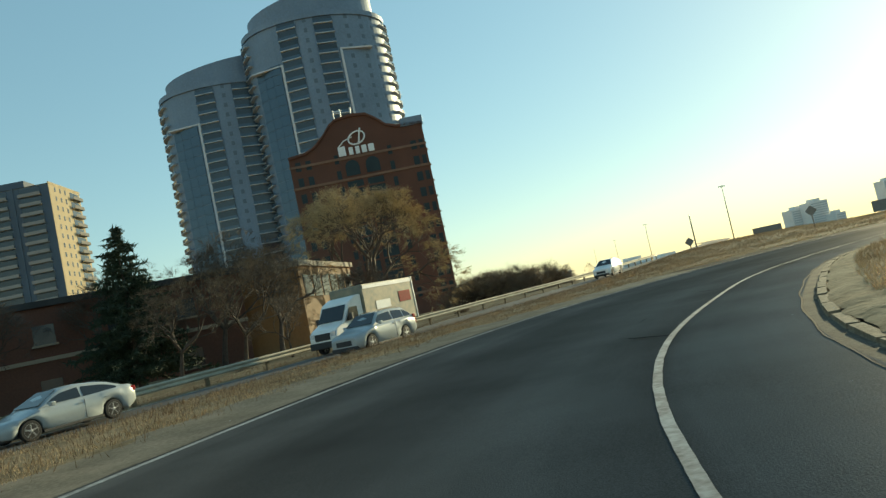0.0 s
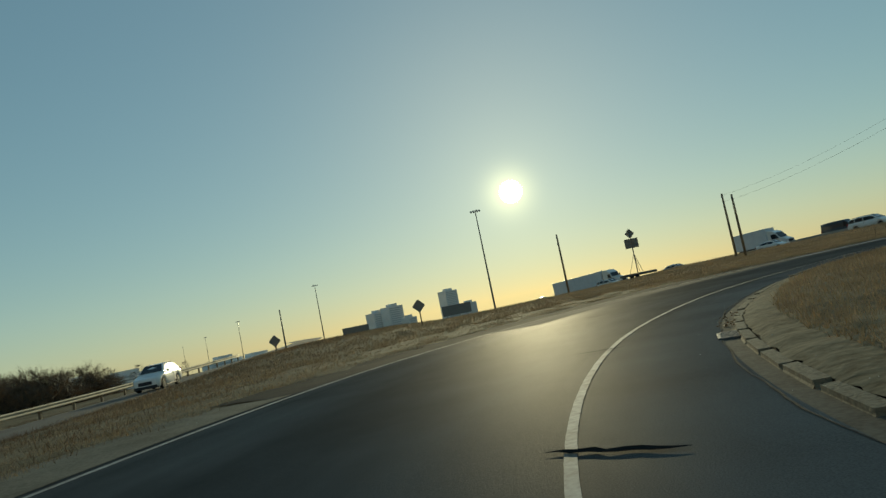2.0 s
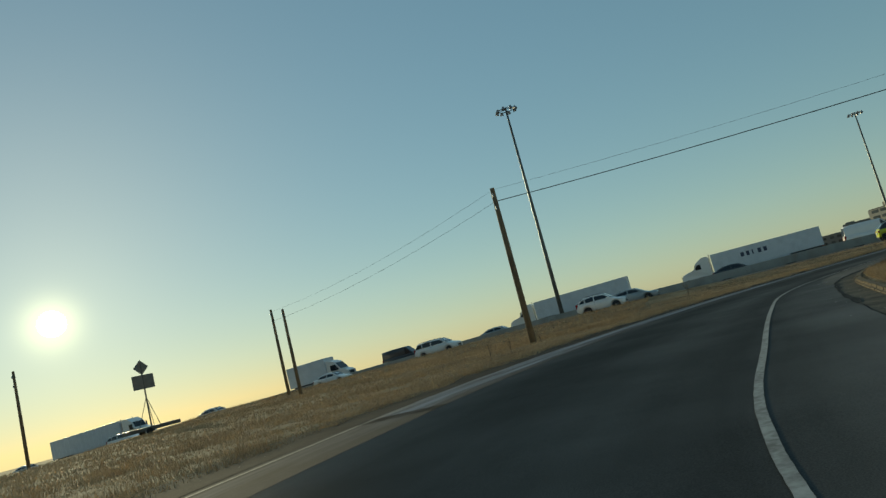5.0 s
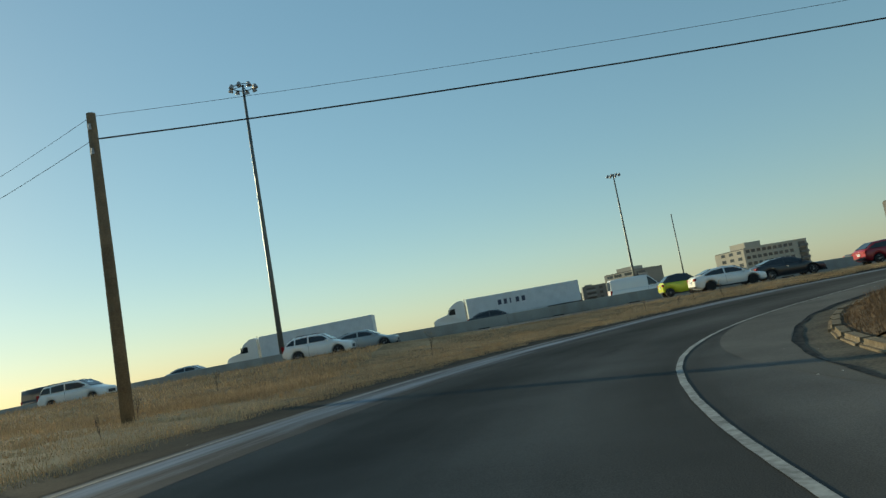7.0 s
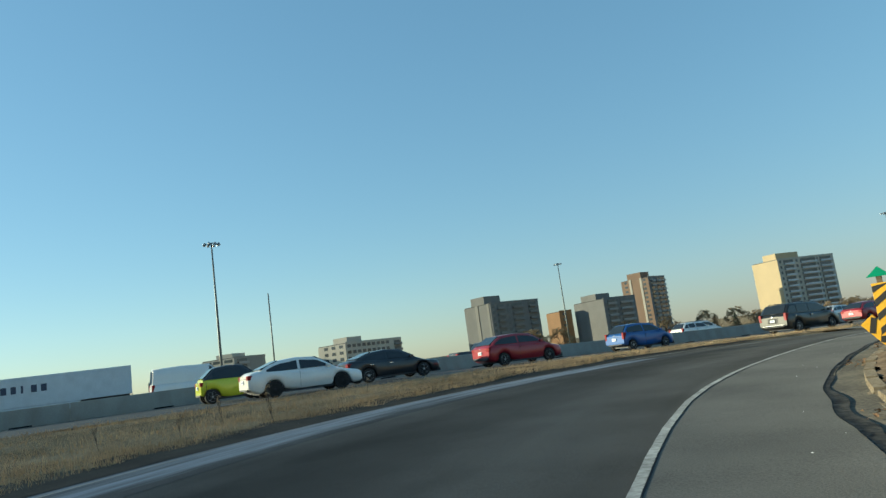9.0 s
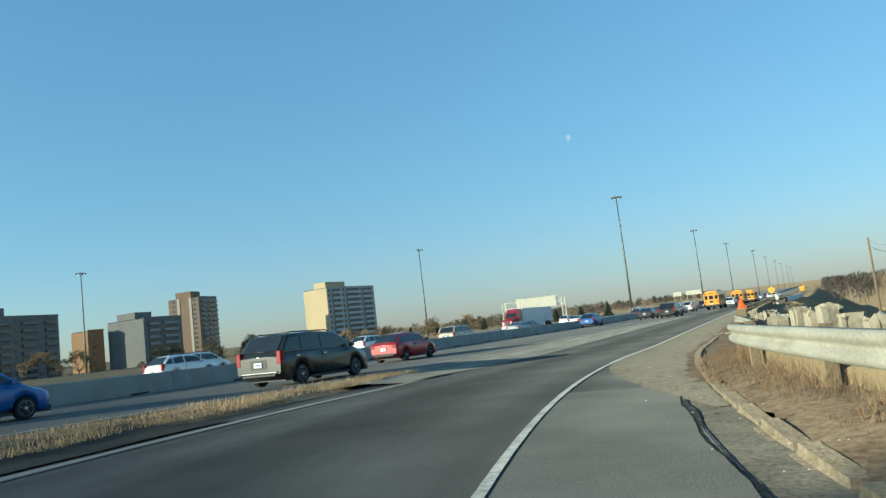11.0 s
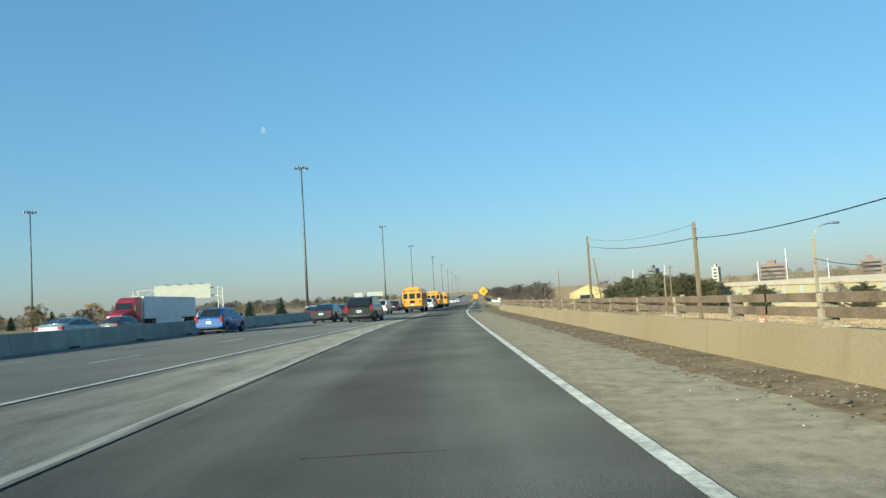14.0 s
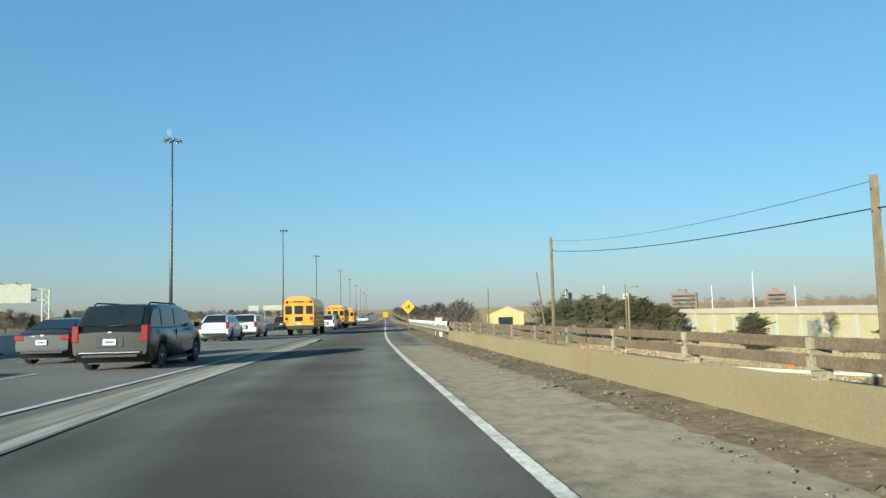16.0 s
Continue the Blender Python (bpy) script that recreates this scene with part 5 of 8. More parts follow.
def school_bus():
    ob = empty("school_bus", Matrix(), "yellow school bus with black bumpers and striped rear door", "bus")
    L, W, H = 9.6, 2.40, 3.05
    bm = bmesh.new()
    prof = [(-1.18, .62), (-1.2, .9), (-1.2, 2.35), (-1.12, 2.72), (-.85, 2.95), (-.4, 3.05), (0, 3.07), (.4, 3.05), (.85, 2.95), (1.12, 2.72), (1.2, 2.35), (1.2, .9), (1.18, .62)]
    rings = [[bm.verts.new((x, y * k, z)) for y, z in prof] for x, k in ((-L / 2, .96), (-L / 2 + .12, 1), (L / 2 - 1.5, 1), (L / 2 - 1.4, .97))]
    for a, b in zip(rings, rings[1:]):
        for k in range(len(prof) - 1):
            bm.faces.new((a[k], a[k + 1], b[k + 1], b[k]))
    bm.faces.new(rings[0])
    bm.faces.new(rings[-1][::-1])
    bmesh.ops.recalc_face_normals(bm, faces=bm.faces)
    part("body", bm, M_BUS, ob, smooth=False)
    part("bonnet", box_bm(L / 2 - 1.45, L / 2, -1.0, 1.0, .6, 1.55, .15), M_BUS, ob)
    X = -L / 2
    door = part("emergency_door", box_bm(X - .03, X + .02, -.45, .45, .85, 2.45, .015), M_BUS, ob)
    part("door_pane", box_bm(X - .045, X, -.34, .34, 1.65, 2.30, .01), M_GLASS, door)
    part("door_pane", box_bm(X - .045, X, -.30, .30, 1.10, 1.45, .01), M_GLASS, door)
    for sgn in (-1, 1):
        part("rear_window", box_bm(X - .03, X + .02, sgn * .80 - .25, sgn * .80 + .25, 1.65, 2.30, .01), M_GLASS, ob)
        part("warning_lamp", box_bm(X - .05, X + .02, sgn * .92 - .10, sgn * .92 + .10, 2.50, 2.70, .02), M_RED, ob)
        part("warning_lamp", box_bm(X - .05, X + .02, sgn * .66 - .09, sgn * .66 + .09, 2.52, 2.70, .02), M_AMBER, ob)
        part("taillight", box_bm(X - .05, X + .02, sgn * .95 - .11, sgn * .95 + .11, 1.2, 1.42, .02), M_RED, ob)
        part("indicator", box_bm(X - .05, X + .02, sgn * .95 - .11, sgn * .95 + .11, .95, 1.15, .02), M_AMBER, ob)
        for k in range(9):
            x = X + .45 + k * .78
            part("side_window", box_bm(x, x + .62, sgn * 1.2 - .012, sgn * 1.2 + .014, 1.68, 2.36), M_GLASS, ob)
        for z in (1.0, 1.32, 1.58):
            part("rub_rail", box_bm(X + .1, L / 2 - 1.5, sgn * 1.21 - .015, sgn * 1.21 + .02, z, z + .06), M_TRIM, ob)
    part("rear_bumper", box_bm(X - .14, X + .1, -1.15, 1.15, .48, .78, .03), M_TRIM, ob)
    part("sign_board", box_bm(X - .035, X + .02, -.52, .52, 2.50, 2.72, .008), M_BUS, ob)
    part("lettering_bar", box_bm(X - .045, X - .03, -.44, .44, 2.56, 2.66), M_TRIM, ob)
    part("number_plate", box_bm(X - .04, X, -.16, .16, .86, .98), M_PLATE, ob)
    for x in (X + 2.4, L / 2 - 1.0):
        for sgn in (-1, 1):
            wheel(ob, x, sgn * .98, .48, .36, M_BLACKRIM)
    part("windscreen", box_bm(L / 2 - 1.43, L / 2 - 1.36, -1.0, 1.0, 1.7, 2.5, .02), M_GLASS, ob)
    part("chassis", box_bm(X + .3, L / 2 - .3, -.6, .6, .45, .65), M_DARKSTEEL, ob)
    return ob


BUS = put(school_bus(), on_motorway(56, LANE[0]), "school buses in the queue")
put(copy_thing(BUS, Matrix()), on_motorway(93, LANE[0]), "school buses in the queue")
put(copy_thing(BUS, Matrix()), on_motorway(118, LANE[0]), "school buses in the queue")


def box_truck(label, box_m, cab="white"):
    """A delivery truck with a van cab, nose towards +x."""
    ob = empty("box_truck", Matrix(), label, "truck")
    part("cargo_box", box_bm(-3.6, 1.1, -1.12, 1.12, .85, 3.2, .05), box_m, ob)
    part("box_frame", box_bm(-3.64, -3.55, -1.14, 1.14, .83, 3.22, .02), M_BUS if box_m is M_BUS else M_TRAILER, ob)
    cabm = bmesh.new()
    prof = [(1.1, .5), (1.1, 2.75), (1.5, 2.72), (2.1, 2.45), (2.75, 1.5), (3.35, 1.25), (3.5, .95), (3.5, .5)]
    vs = [[cabm.verts.new((x, s * (.98 if x < 2.6 else .9), z)) for x, z in prof] for s in (-1, 1)]
    for k in range(len(prof)):
        cabm.faces.new((vs[0][k], vs[0][(k + 1) % len(prof)], vs[1][(k + 1) % len(prof)], vs[1][k]))
    cabm.faces.new(vs[0])
    cabm.faces.new(vs[1][::-1])
    bmesh.ops.recalc_face_normals(cabm, faces=cabm.faces)
    bmesh.ops.bevel(cabm, geom=list(cabm.edges), offset=.05, segments=2, affect="EDGES")
    part("cab", cabm, PAINTS[cab], ob)
    slab("windscreen", [(2.72, -.82, 1.58), (2.72, .82, 1.58), (2.22, .78, 2.32), (2.22, -.78, 2.32)], M_GLASS, ob, out=.03)
    for sgn in (-1, 1):
        slab("side_window", [(1.6, sgn * .985, 1.5), (2.6, sgn * .985, 1.5), (2.2, sgn * .985, 2.15), (1.6, sgn * .985, 2.15)], M_GLASS, ob, out=.012)
        part("headlight", box_bm(3.3, 3.5, sgn * .70 - .16, sgn * .70 + .16, .9, 1.15, .03), M_LAMPGLASS, ob)
        part("mirror", box_bm(2.3, 2.42, sgn * 1.15 - .1, sgn * 1.15 + .1, 1.5, 1.85, .02), M_TRIM, ob)
        for x in (2.6, -1.9):
            wheel(ob, x, sgn * .86, .36, .26, M_RIM)
    part("grille", box_bm(3.46, 3.53, -.5, .5, .75, 1.1, .02), M_TRIM, ob)
    part("front_bumper", box_bm(3.3, 3.56, -.9, .9, .35, .68, .04), M_TRIM, ob)
    part("chassis", box_bm(-3.5, 3.2, -.5, .5, .45, .85), M_DARKSTEEL, ob)
    return ob


M_ADBOX = mat("printed_box_panel", (0.12, 0.135, 0.115), 0.5, var=0.2, scale=.45, fine=3, color2=(0.30, 0.255, 0.17))
TRUCK = put(box_truck("white delivery truck with a printed cargo box", M_ADBOX), exit_pose((90.0, -101.3), 1.5), ex_group)
for sgn in (-1, 1):
    part("printed_band", box_bm(-3.5, 1.0, sgn * 1.125 - .004, sgn * 1.125 + .006, 2.95, 3.14), M_TRAILER, TRUCK)
    part("printed_logo", box_bm(-3.2, -2.1, sgn * 1.126 - .004, sgn * 1.126 + .008, 1.9, 2.5, .0), M_RED, TRUCK)
    part("printed_patch", box_bm(-1.2, .1, sgn * 1.126 - .004, sgn * 1.126 + .008, 1.75, 2.2), M_TRAILER, TRUCK)
WTRUCK = put(box_truck("white straight truck with a plain cargo box", M_TRAILER), on_motorway(-150, 15.8), far)
WTRUCK.scale = (1.3, 1.1, 1.15)
put(box_truck("yellow road-works truck far along the shoulder", M_BUS, "yellow"), on_motorway(330, -4.6), "road works")

# ---- masts, poles, signs ----
M_POLEGREY = mat("grey_mast_steel", (0.125, 0.135, 0.13), 0.5, 0.5, var=0.2, scale=.6, fine=10)
M_LUM = mat("luminaire_grey", (0.30, 0.31, 0.32), 0.45, 0.4, var=0.2, scale=6)
M_SIGNBACK = mat("sign_back_aluminium", (0.16, 0.165, 0.16), 0.5, 0.5, var=0.2, scale=3)
M_SIGNY = mat("yellow_sign_sheeting", (0.78, 0.42, 0.02), 0.5, var=0.1, scale=3)
M_SIGNBLK = mat("black_sign_film", (0.03, 0.028, 0.025), 0.5, var=0.2, scale=5)
M_SIGNGRN = mat("green_sign_sheeting", (0.01, 0.26, 0.13), 0.5, var=0.1, scale=5)
M_SIGNWHT = mat("pale_sign_sheeting", (0.62, 0.58, 0.465), 0.6, var=0.1, scale=1)
M_ORANGE = mat("orange_cloth", (0.80, 0.12, 0.02), 0.8, var=0.15, scale=4)
M_WIRE = mat("black_cable", (0.02, 0.02, 0.02), 0.6, var=0.1, scale=2)


def high_mast(h, heads=8):
    ob = empty("high_mast_lamp", Matrix(), "tall tapered steel lighting mast with a ring of lamps", "lamp", "lighting masts")
    part("mast", tube_bm([(0, 0, -1), (0, 0, h * .33), (0, 0, h * .66), (0, 0, h)], [.30, .25, .19, .13], 10), M_POLEGREY, ob, smooth=True)
    bm = bmesh.new()
    tube(bm, [(1.05 * math.cos(a), 1.05 * math.sin(a), h - .25) for a in np.linspace(0, 2 * math.pi, 17)], .05, 6, cap=False)
    for k in range(4):
        a = k * math.pi / 2
        tube(bm, [(0, 0, h - .1), (1.05 * math.cos(a), 1.05 * math.sin(a), h - .25)], .04, 5)
    ring = part("lamp_ring", bm, M_POLEGREY, ob)
    lum = bpy.data.meshes.new("luminaire")
    bm = bmesh.new()
    lathe(bm, [(.05, .22), (.16, .18), (.20, .02), (.27, -.22), (.26, -.27), (.02, -.29)], 10)
    bm.to_mesh(lum)
    bm.free()
    lum.materials.append(M_LUM)
    for k in range(heads):
        a = 2 * math.pi * k / heads
        o = new("luminaire", lum)
        o.matrix_basis = pose(1.3 * math.cos(a), 1.3 * math.sin(a), h - .30, 18, 0, math.degrees(a) - 90)
        o.parent = ring
    part("base_plate", box_bm(-.45, .45, -.45, .45, -.1, .12, .02), M_CONC, ob)
    return ob


MAST = high_mast(30.0)
places = [(-34.2, -118.7, 31.2), (-109.6, -65.4, 27.7), (-178.8, 68, 29.3), (-104.4, 143.6, 28.6), (-28.7, 113.7, 30.1), (-21.5, 227.9, 28.0), (-14.8, 313, 26.1), (-33.8, -241, 27.7), (-42.5, -395, 25.7),
          (-62.9, -618, 24.5), (-5.5, 420, 25.5), (0, 540, 25), (6, 670, 25), (12, 800, 25), (19, 950, 25), (26, 1110, 25), (-90, -860, 24), (-120, -1150, 24)]
for k, (x, y, top) in enumerate(places):
    m = pose(x, y, top - 30, 0, 0, 17 * k)
    if k == 0:
        MAST.matrix_basis = m
    else:
        copy_thing(MAST, m)


def plain_pole(name, x, y, top, base, r=.14, material=M_POLEWOOD, lean=(0, 0), label="", cat="pole"):
    ob = empty(name, pose(x, y, base), label, cat)
    h = top - base
    part("pole", tube_bm([(-lean[0], -lean[1], -.5), (-lean[0] * .5, -lean[1] * .5, h * .5), (0, 0, h)], [r * 1.25, r * 1.1, r * .85], 8), material, ob, smooth=True)
    return ob


def fittings(ob, h, step=(.5, 1.3)):
    """Bands, an insulator pin and a bolt on a wooden pole."""
    for d in step:
        part("insulator", tube_bm([(.16, 0, h - d - .08), (.16, 0, h - d + .12)], [.06, .04], 6), M_LUM, ob)
        part("bracket", box_bm(-.15, .2, -.03, .03, h - d - .04, h - d + .02), M_DARKSTEEL, ob)


WOODLABEL = "weathered wooden utility pole"
for x, y, top, base, r in ((15.5, -109.1, 10.7, .9, .17), (1.6, -137.2, 9.4, .8, .13), (5.7, -133.0, 8.6, .8, .13), (16.2, -153, 8.9, .7, .12), (14.9, -62, 10.3, 1.6, .16), (18.95, 18.4, 5.6, -4.3, .16), (21.2, 66.6, 8.3, -4.3, .17), (47, 110, 4.5, -4.6, .13), (29, 140, 5.2, -4.6, .13)):
    base = min(base, gz(x, y))
    p = plain_pole("utility_pole", x, y, top, base, r, label=WOODLABEL, cat="pole")
    p["group"] = "wooden utility poles"
    fittings(p, top - base)
plain_pole("utility_pole", 31.4, 109.9, 6.8, gz(32.7, 109.6), .14, lean=(-1.5, .3), label="leaning bare wooden utility pole", cat="pole")["group"] = "wooden utility poles"
for x, y, top, base in ((-78.9, -64.3, 14.0, 0), (47.6, -178, 6.6, 0)):
    plain_pole("steel_pole", x, y, top, base, .10, M_POLEGREY, label="thin bare grey steel pole", cat="pole")


M_LAMPPOLE = mat("tan_lamp_pole", (0.30, 0.245, 0.165), 0.8, var=0.25, scale=1.2, fine=20)


def cobra_lamp(x, y, top, base, arm, turn, label):
    """A pole with a curved arm and a cobra-head lamp."""
    ob = empty("street_lamp", pose(x, y, base, 0, 0, turn), label, "lamp", "street lamps below the parapet")
    h = top - base
    part("pole", tube_bm([(0, 0, -.4), (0, 0, h * .5), (0, 0, h - .9)], [.14, .11, .09], 8), M_LAMPPOLE, ob, smooth=True)
    part("arm", tube_bm([(0, 0, h - 1.3), (.12, 0, h - .6), (.5, 0, h - .12), (arm, 0, h + .05)], [.06, .05, .045, .04], 6), M_STEEL, ob, smooth=True)
    bm = bmesh.new()
    lathe(bm, [(.02, -.38), (.10, -.30), (.15, -.05), (.13, .25), (.05, .40)], 10, Matrix.Translation((arm + .25, 0, h + .04)) @ Matrix.Rotation(radians(90), 4, "Y") @ Matrix.Diagonal((.55, 1, 1, 1)))
    part("lamp_head", bm, M_LUM, ob, smooth=True)
    return ob


cobra_lamp(14.7, -18.6, 4.6, -4.3, 1.0, 215, "concrete street lamp with a curved arm below the parapet")
cobra_lamp(22.9, 9.4, 4.3, -4.3, 1.4, 12, "concrete street lamp with a curved arm below the parapet")
cobra_lamp(40, 92, 3.6, -4.5, 1.8, 30, "concrete street lamp with a curved arm below the parapet")


def cable(a, b, sag, r=.022):
    a, b = Vector(a), Vector(b)
    pts = [a.lerp(b, k / 14) - Vector((0, 0, sag * 4 * (k / 14) * (1 - k / 14))) for k in range(15)]
    return tagged(part("overhead_cable", tube_bm(pts, r, 5), M_WIRE, smooth=True), "thin black overhead cable between wooden poles", "cable", "overhead cables")


row = [(1.6, -137.2, 9.2), (15.5, -109.1, 10.6), (14.9, -62, 10.2), (14.7, -18.9, 3.85), (18.95, 18.4, 5.4), (21.2, 66.6, 8.0), (29, 140, 5.0)]
low = [(1.6, -137.2, 8.3), (15.5, -109.1, 9.85), (14.9, -62, 9.3), (14.7, -18.9, 4.25), (18.95, 18.4, 4.4), (21.2, 66.6, 6.9)]
for k, (a, b) in enumerate(zip(low, low[1:])):
    cable(a, b, .55, .026 if k else .009)
for a, b in zip(row[:3], row[1:3]):
    cable(a, b, .6, .007)
cable(row[4], row[5], .7, .012)
cable((14.7, -18.9, 2.4), (22.9, 9.4, 2.2), .8, .02)


def diamond_sign(x, y, zc, base, turn, size=.92, face=M_SIGNBACK, label="", mark=False):
    ob = empty("road_sign", pose(x, y, base, 0, 0, turn), label, "sign", "diamond road signs")
    h = zc - base
    bm = box_bm(-size * .55, size * .55, -.02, .02, -size * .55, size * .55, 0, Matrix.Translation((0, 0, h)) @ Matrix.Rotation(radians(45), 4, "Y"))
    bmesh.ops.bevel(bm, geom=[e for e in bm.edges if abs((e.verts[0].co - e.verts[1].co).normalized().y) > .9], offset=.05, segments=3, affect="EDGES")
    plate = part("plate", bm, face, ob)
    for dx in (0,):
        part("post", box_bm(-.045, .045, .02, .10, -.5, h + .3), M_POLEWOOD, ob)
    if mark:
        for dx, ln in ((-.12, .30), (.10, .38)):
            part("arrow_bar", box_bm(dx - .035, dx + .035, -.035, -.02, h - .2, h - .2 + ln), M_SIGNBLK, plate)
        part("arrow_head", box_bm(.02, .18, -.034, -.02, h + .11, h + .17), M_SIGNBLK, plate)
        part("arrow_bar", box_bm(-.02, .05, -.034, -.02, h - .05, h + .05), M_SIGNBLK, plate)
    return ob


diamond_sign(62.6, -134.6, 2.2, gz(62.6, -134.6), 150, .62, label="diamond-shaped warning sign seen from behind on a post")
diamond_sign(55.0, -124.9, 2.6, gz(55, -124.9), 150, .62, label="diamond-shaped warning sign seen from behind on a post")
diamond_sign(5.25, 57.7, 1.33, wall_line(57.7)[1] - .1, 0, .80, M_SIGNY, "yellow diamond merge sign with black arrows", True)

# object marker with a green triangle above it
ob = empty("hazard_marker", pose(11.22, -78.32, gz(11.15, -78.4), 0, 0, 22), "yellow and black striped hazard marker with a green triangle", "sign")
b0 = 1.50 - gz(11.15, -78.4)
plate = part("striped_plate", box_bm(-.13, .13, -.012, .012, b0, b0 + .88, .004), M_SIGNY, ob)
for k in range(4):
    z = b0 + .02 + k * .235
    bm = bmesh.new()
    vs = [(-.128, z), (.128, z + .19), (.128, z + .30), (-.128, z + .11)]
    vs = [(x, min(max(q, b0 + .01), b0 + .87)) for x, q in vs]
    f = [bm.verts.new((x, -.017, q)) for x, q in vs]
    g2 = [bm.verts.new((x, -.011, q)) for x, q in vs]
    bm.faces.new(f)
    for i in range(4):
        bm.faces.new((f[i], f[(i + 1) % 4], g2[(i + 1) % 4], g2[i]))
    bmesh.ops.recalc_face_normals(bm, faces=bm.faces)
    part("stripe", bm, M_SIGNBLK, plate)
part("post", box_bm(-.04, .04, .012, .09, -.5, b0 + 1.1), M_POLEWOOD, ob)
bm = bmesh.new()
tri = [(-.18, b0 + .99), (.18, b0 + .99), (.01, b0 + 1.16)]
f, g2 = [bm.verts.new((x, -.01, z)) for x, z in tri], [bm.verts.new((x, .01, z)) for x, z in tri]
bm.faces.new(f)
bm.faces.new(g2[::-1])
for i in range(3):
    bm.faces.new((f[i], f[(i + 1) % 3], g2[(i + 1) % 3], g2[i]))
bmesh.ops.recalc_face_normals(bm, faces=bm.faces)
part("green_triangle", bm, M_SIGNGRN, ob)
ob = empty("hazard_marker", pose(11.0, -77.8, gz(10.92, -77.9) + .12, 0, -38, 25), "small yellow and black striped marker leaning in the grass", "sign")
plate = part("striped_plate", box_bm(-.13, .13, -.012, .012, .12, .62, .004), M_SIGNY, ob)
for k in range(2):
    part("stripe", box_bm(-.045, .045, -.018, -.011, -.14, .14, 0, Matrix.Translation((0, 0, .26 + .22 * k)) @ Matrix.Rotation(radians(52), 4, "Y")), M_SIGNBLK, plate)
part("post", box_bm(-.03, .03, .012, .06, -.3, .55), M_POLEWOOD, ob)

# orange flag at the parapet's end
fx, fz = wall_line(-34)
ob = empty("warning_flag", pose(fx + .2, -34.1, fz + 1.0), "bright orange cloth warning flag on a short stick", "flag")
part("stick", tube_bm([(0, 0, 0), (0, 0, .64)], .015, 6), M_POLEWOOD, ob)
rows = [[(.02 + .46 * (u - .42) * (.10 + .90 * v), .05 * math.sin(u * 6 + v * 2), .62 - .56 * v - .04 * u) for u in np.linspace(0, 1, 6)] for v in np.linspace(0, 1, 7)]
strip("cloth", rows, M_ORANGE, ob)

# lorry-mounted arrow sign on a tripod mast, and hoardings by the motorway
ob = empty("portable_sign", pose(7.0, -148.8, gz(7, -148.8), 0, 0, 160), "sign board and diamond on a guyed mast standing on a trailer", "sign")
part("trailer_bed", box_bm(-2.4, 2.4, -.8, .8, .35, .7, .05), M_DARKSTEEL, ob)
part("mast", tube_bm([(0, 0, .6), (0, 0, 6.6)], .07, 6), M_DARKSTEEL, ob)
for a in (20, 140, 260):
    part("guy_leg", tube_bm([(0, 0, 3.4), (1.1 * math.cos(radians(a)), 1.1 * math.sin(radians(a)), .6)], .03, 5), M_DARKSTEEL, ob)
part("sign_board", box_bm(-1.0, 1.0, -.05, .05, 4.15, 5.45, .02), M_SIGNBACK, ob)
part("diamond", box_bm(-.5, .5, -.03, .03, -.5, .5, .01, Matrix.Translation((0, 0, 6.15)) @ Matrix.Rotation(radians(45), 4, "Y")), M_SIGNBACK, ob)
for s_ in (-1, 1):
    wheel(ob, -.6, s_ * .8, .3, .2, M_BLACKRIM)


def hoarding(x, y, z0, z1, w, turn, label):
    ob = empty("billboard", pose(x, y, z0 - 4, 0, 0, turn), label, "billboard", "billboards by the motorway")
    part("board", box_bm(-w / 2, w / 2, -.15, .15, 4, z1 - z0 + 4, .03), M_SIGNBACK, ob)
    for k in (-.36, .36):
        part("leg", tube_bm([(w * k, .1, 0), (w * k, .1, 4.2)], .14, 8), M_DARKSTEEL, ob)


hoarding(-11.5, -287, -.6, 2.4, 8.5, 165, "dark hoarding seen from behind on two legs")
hoarding(-83, -339, -1.2, 3.2, 13, 160, "wide dark hoarding on two legs")


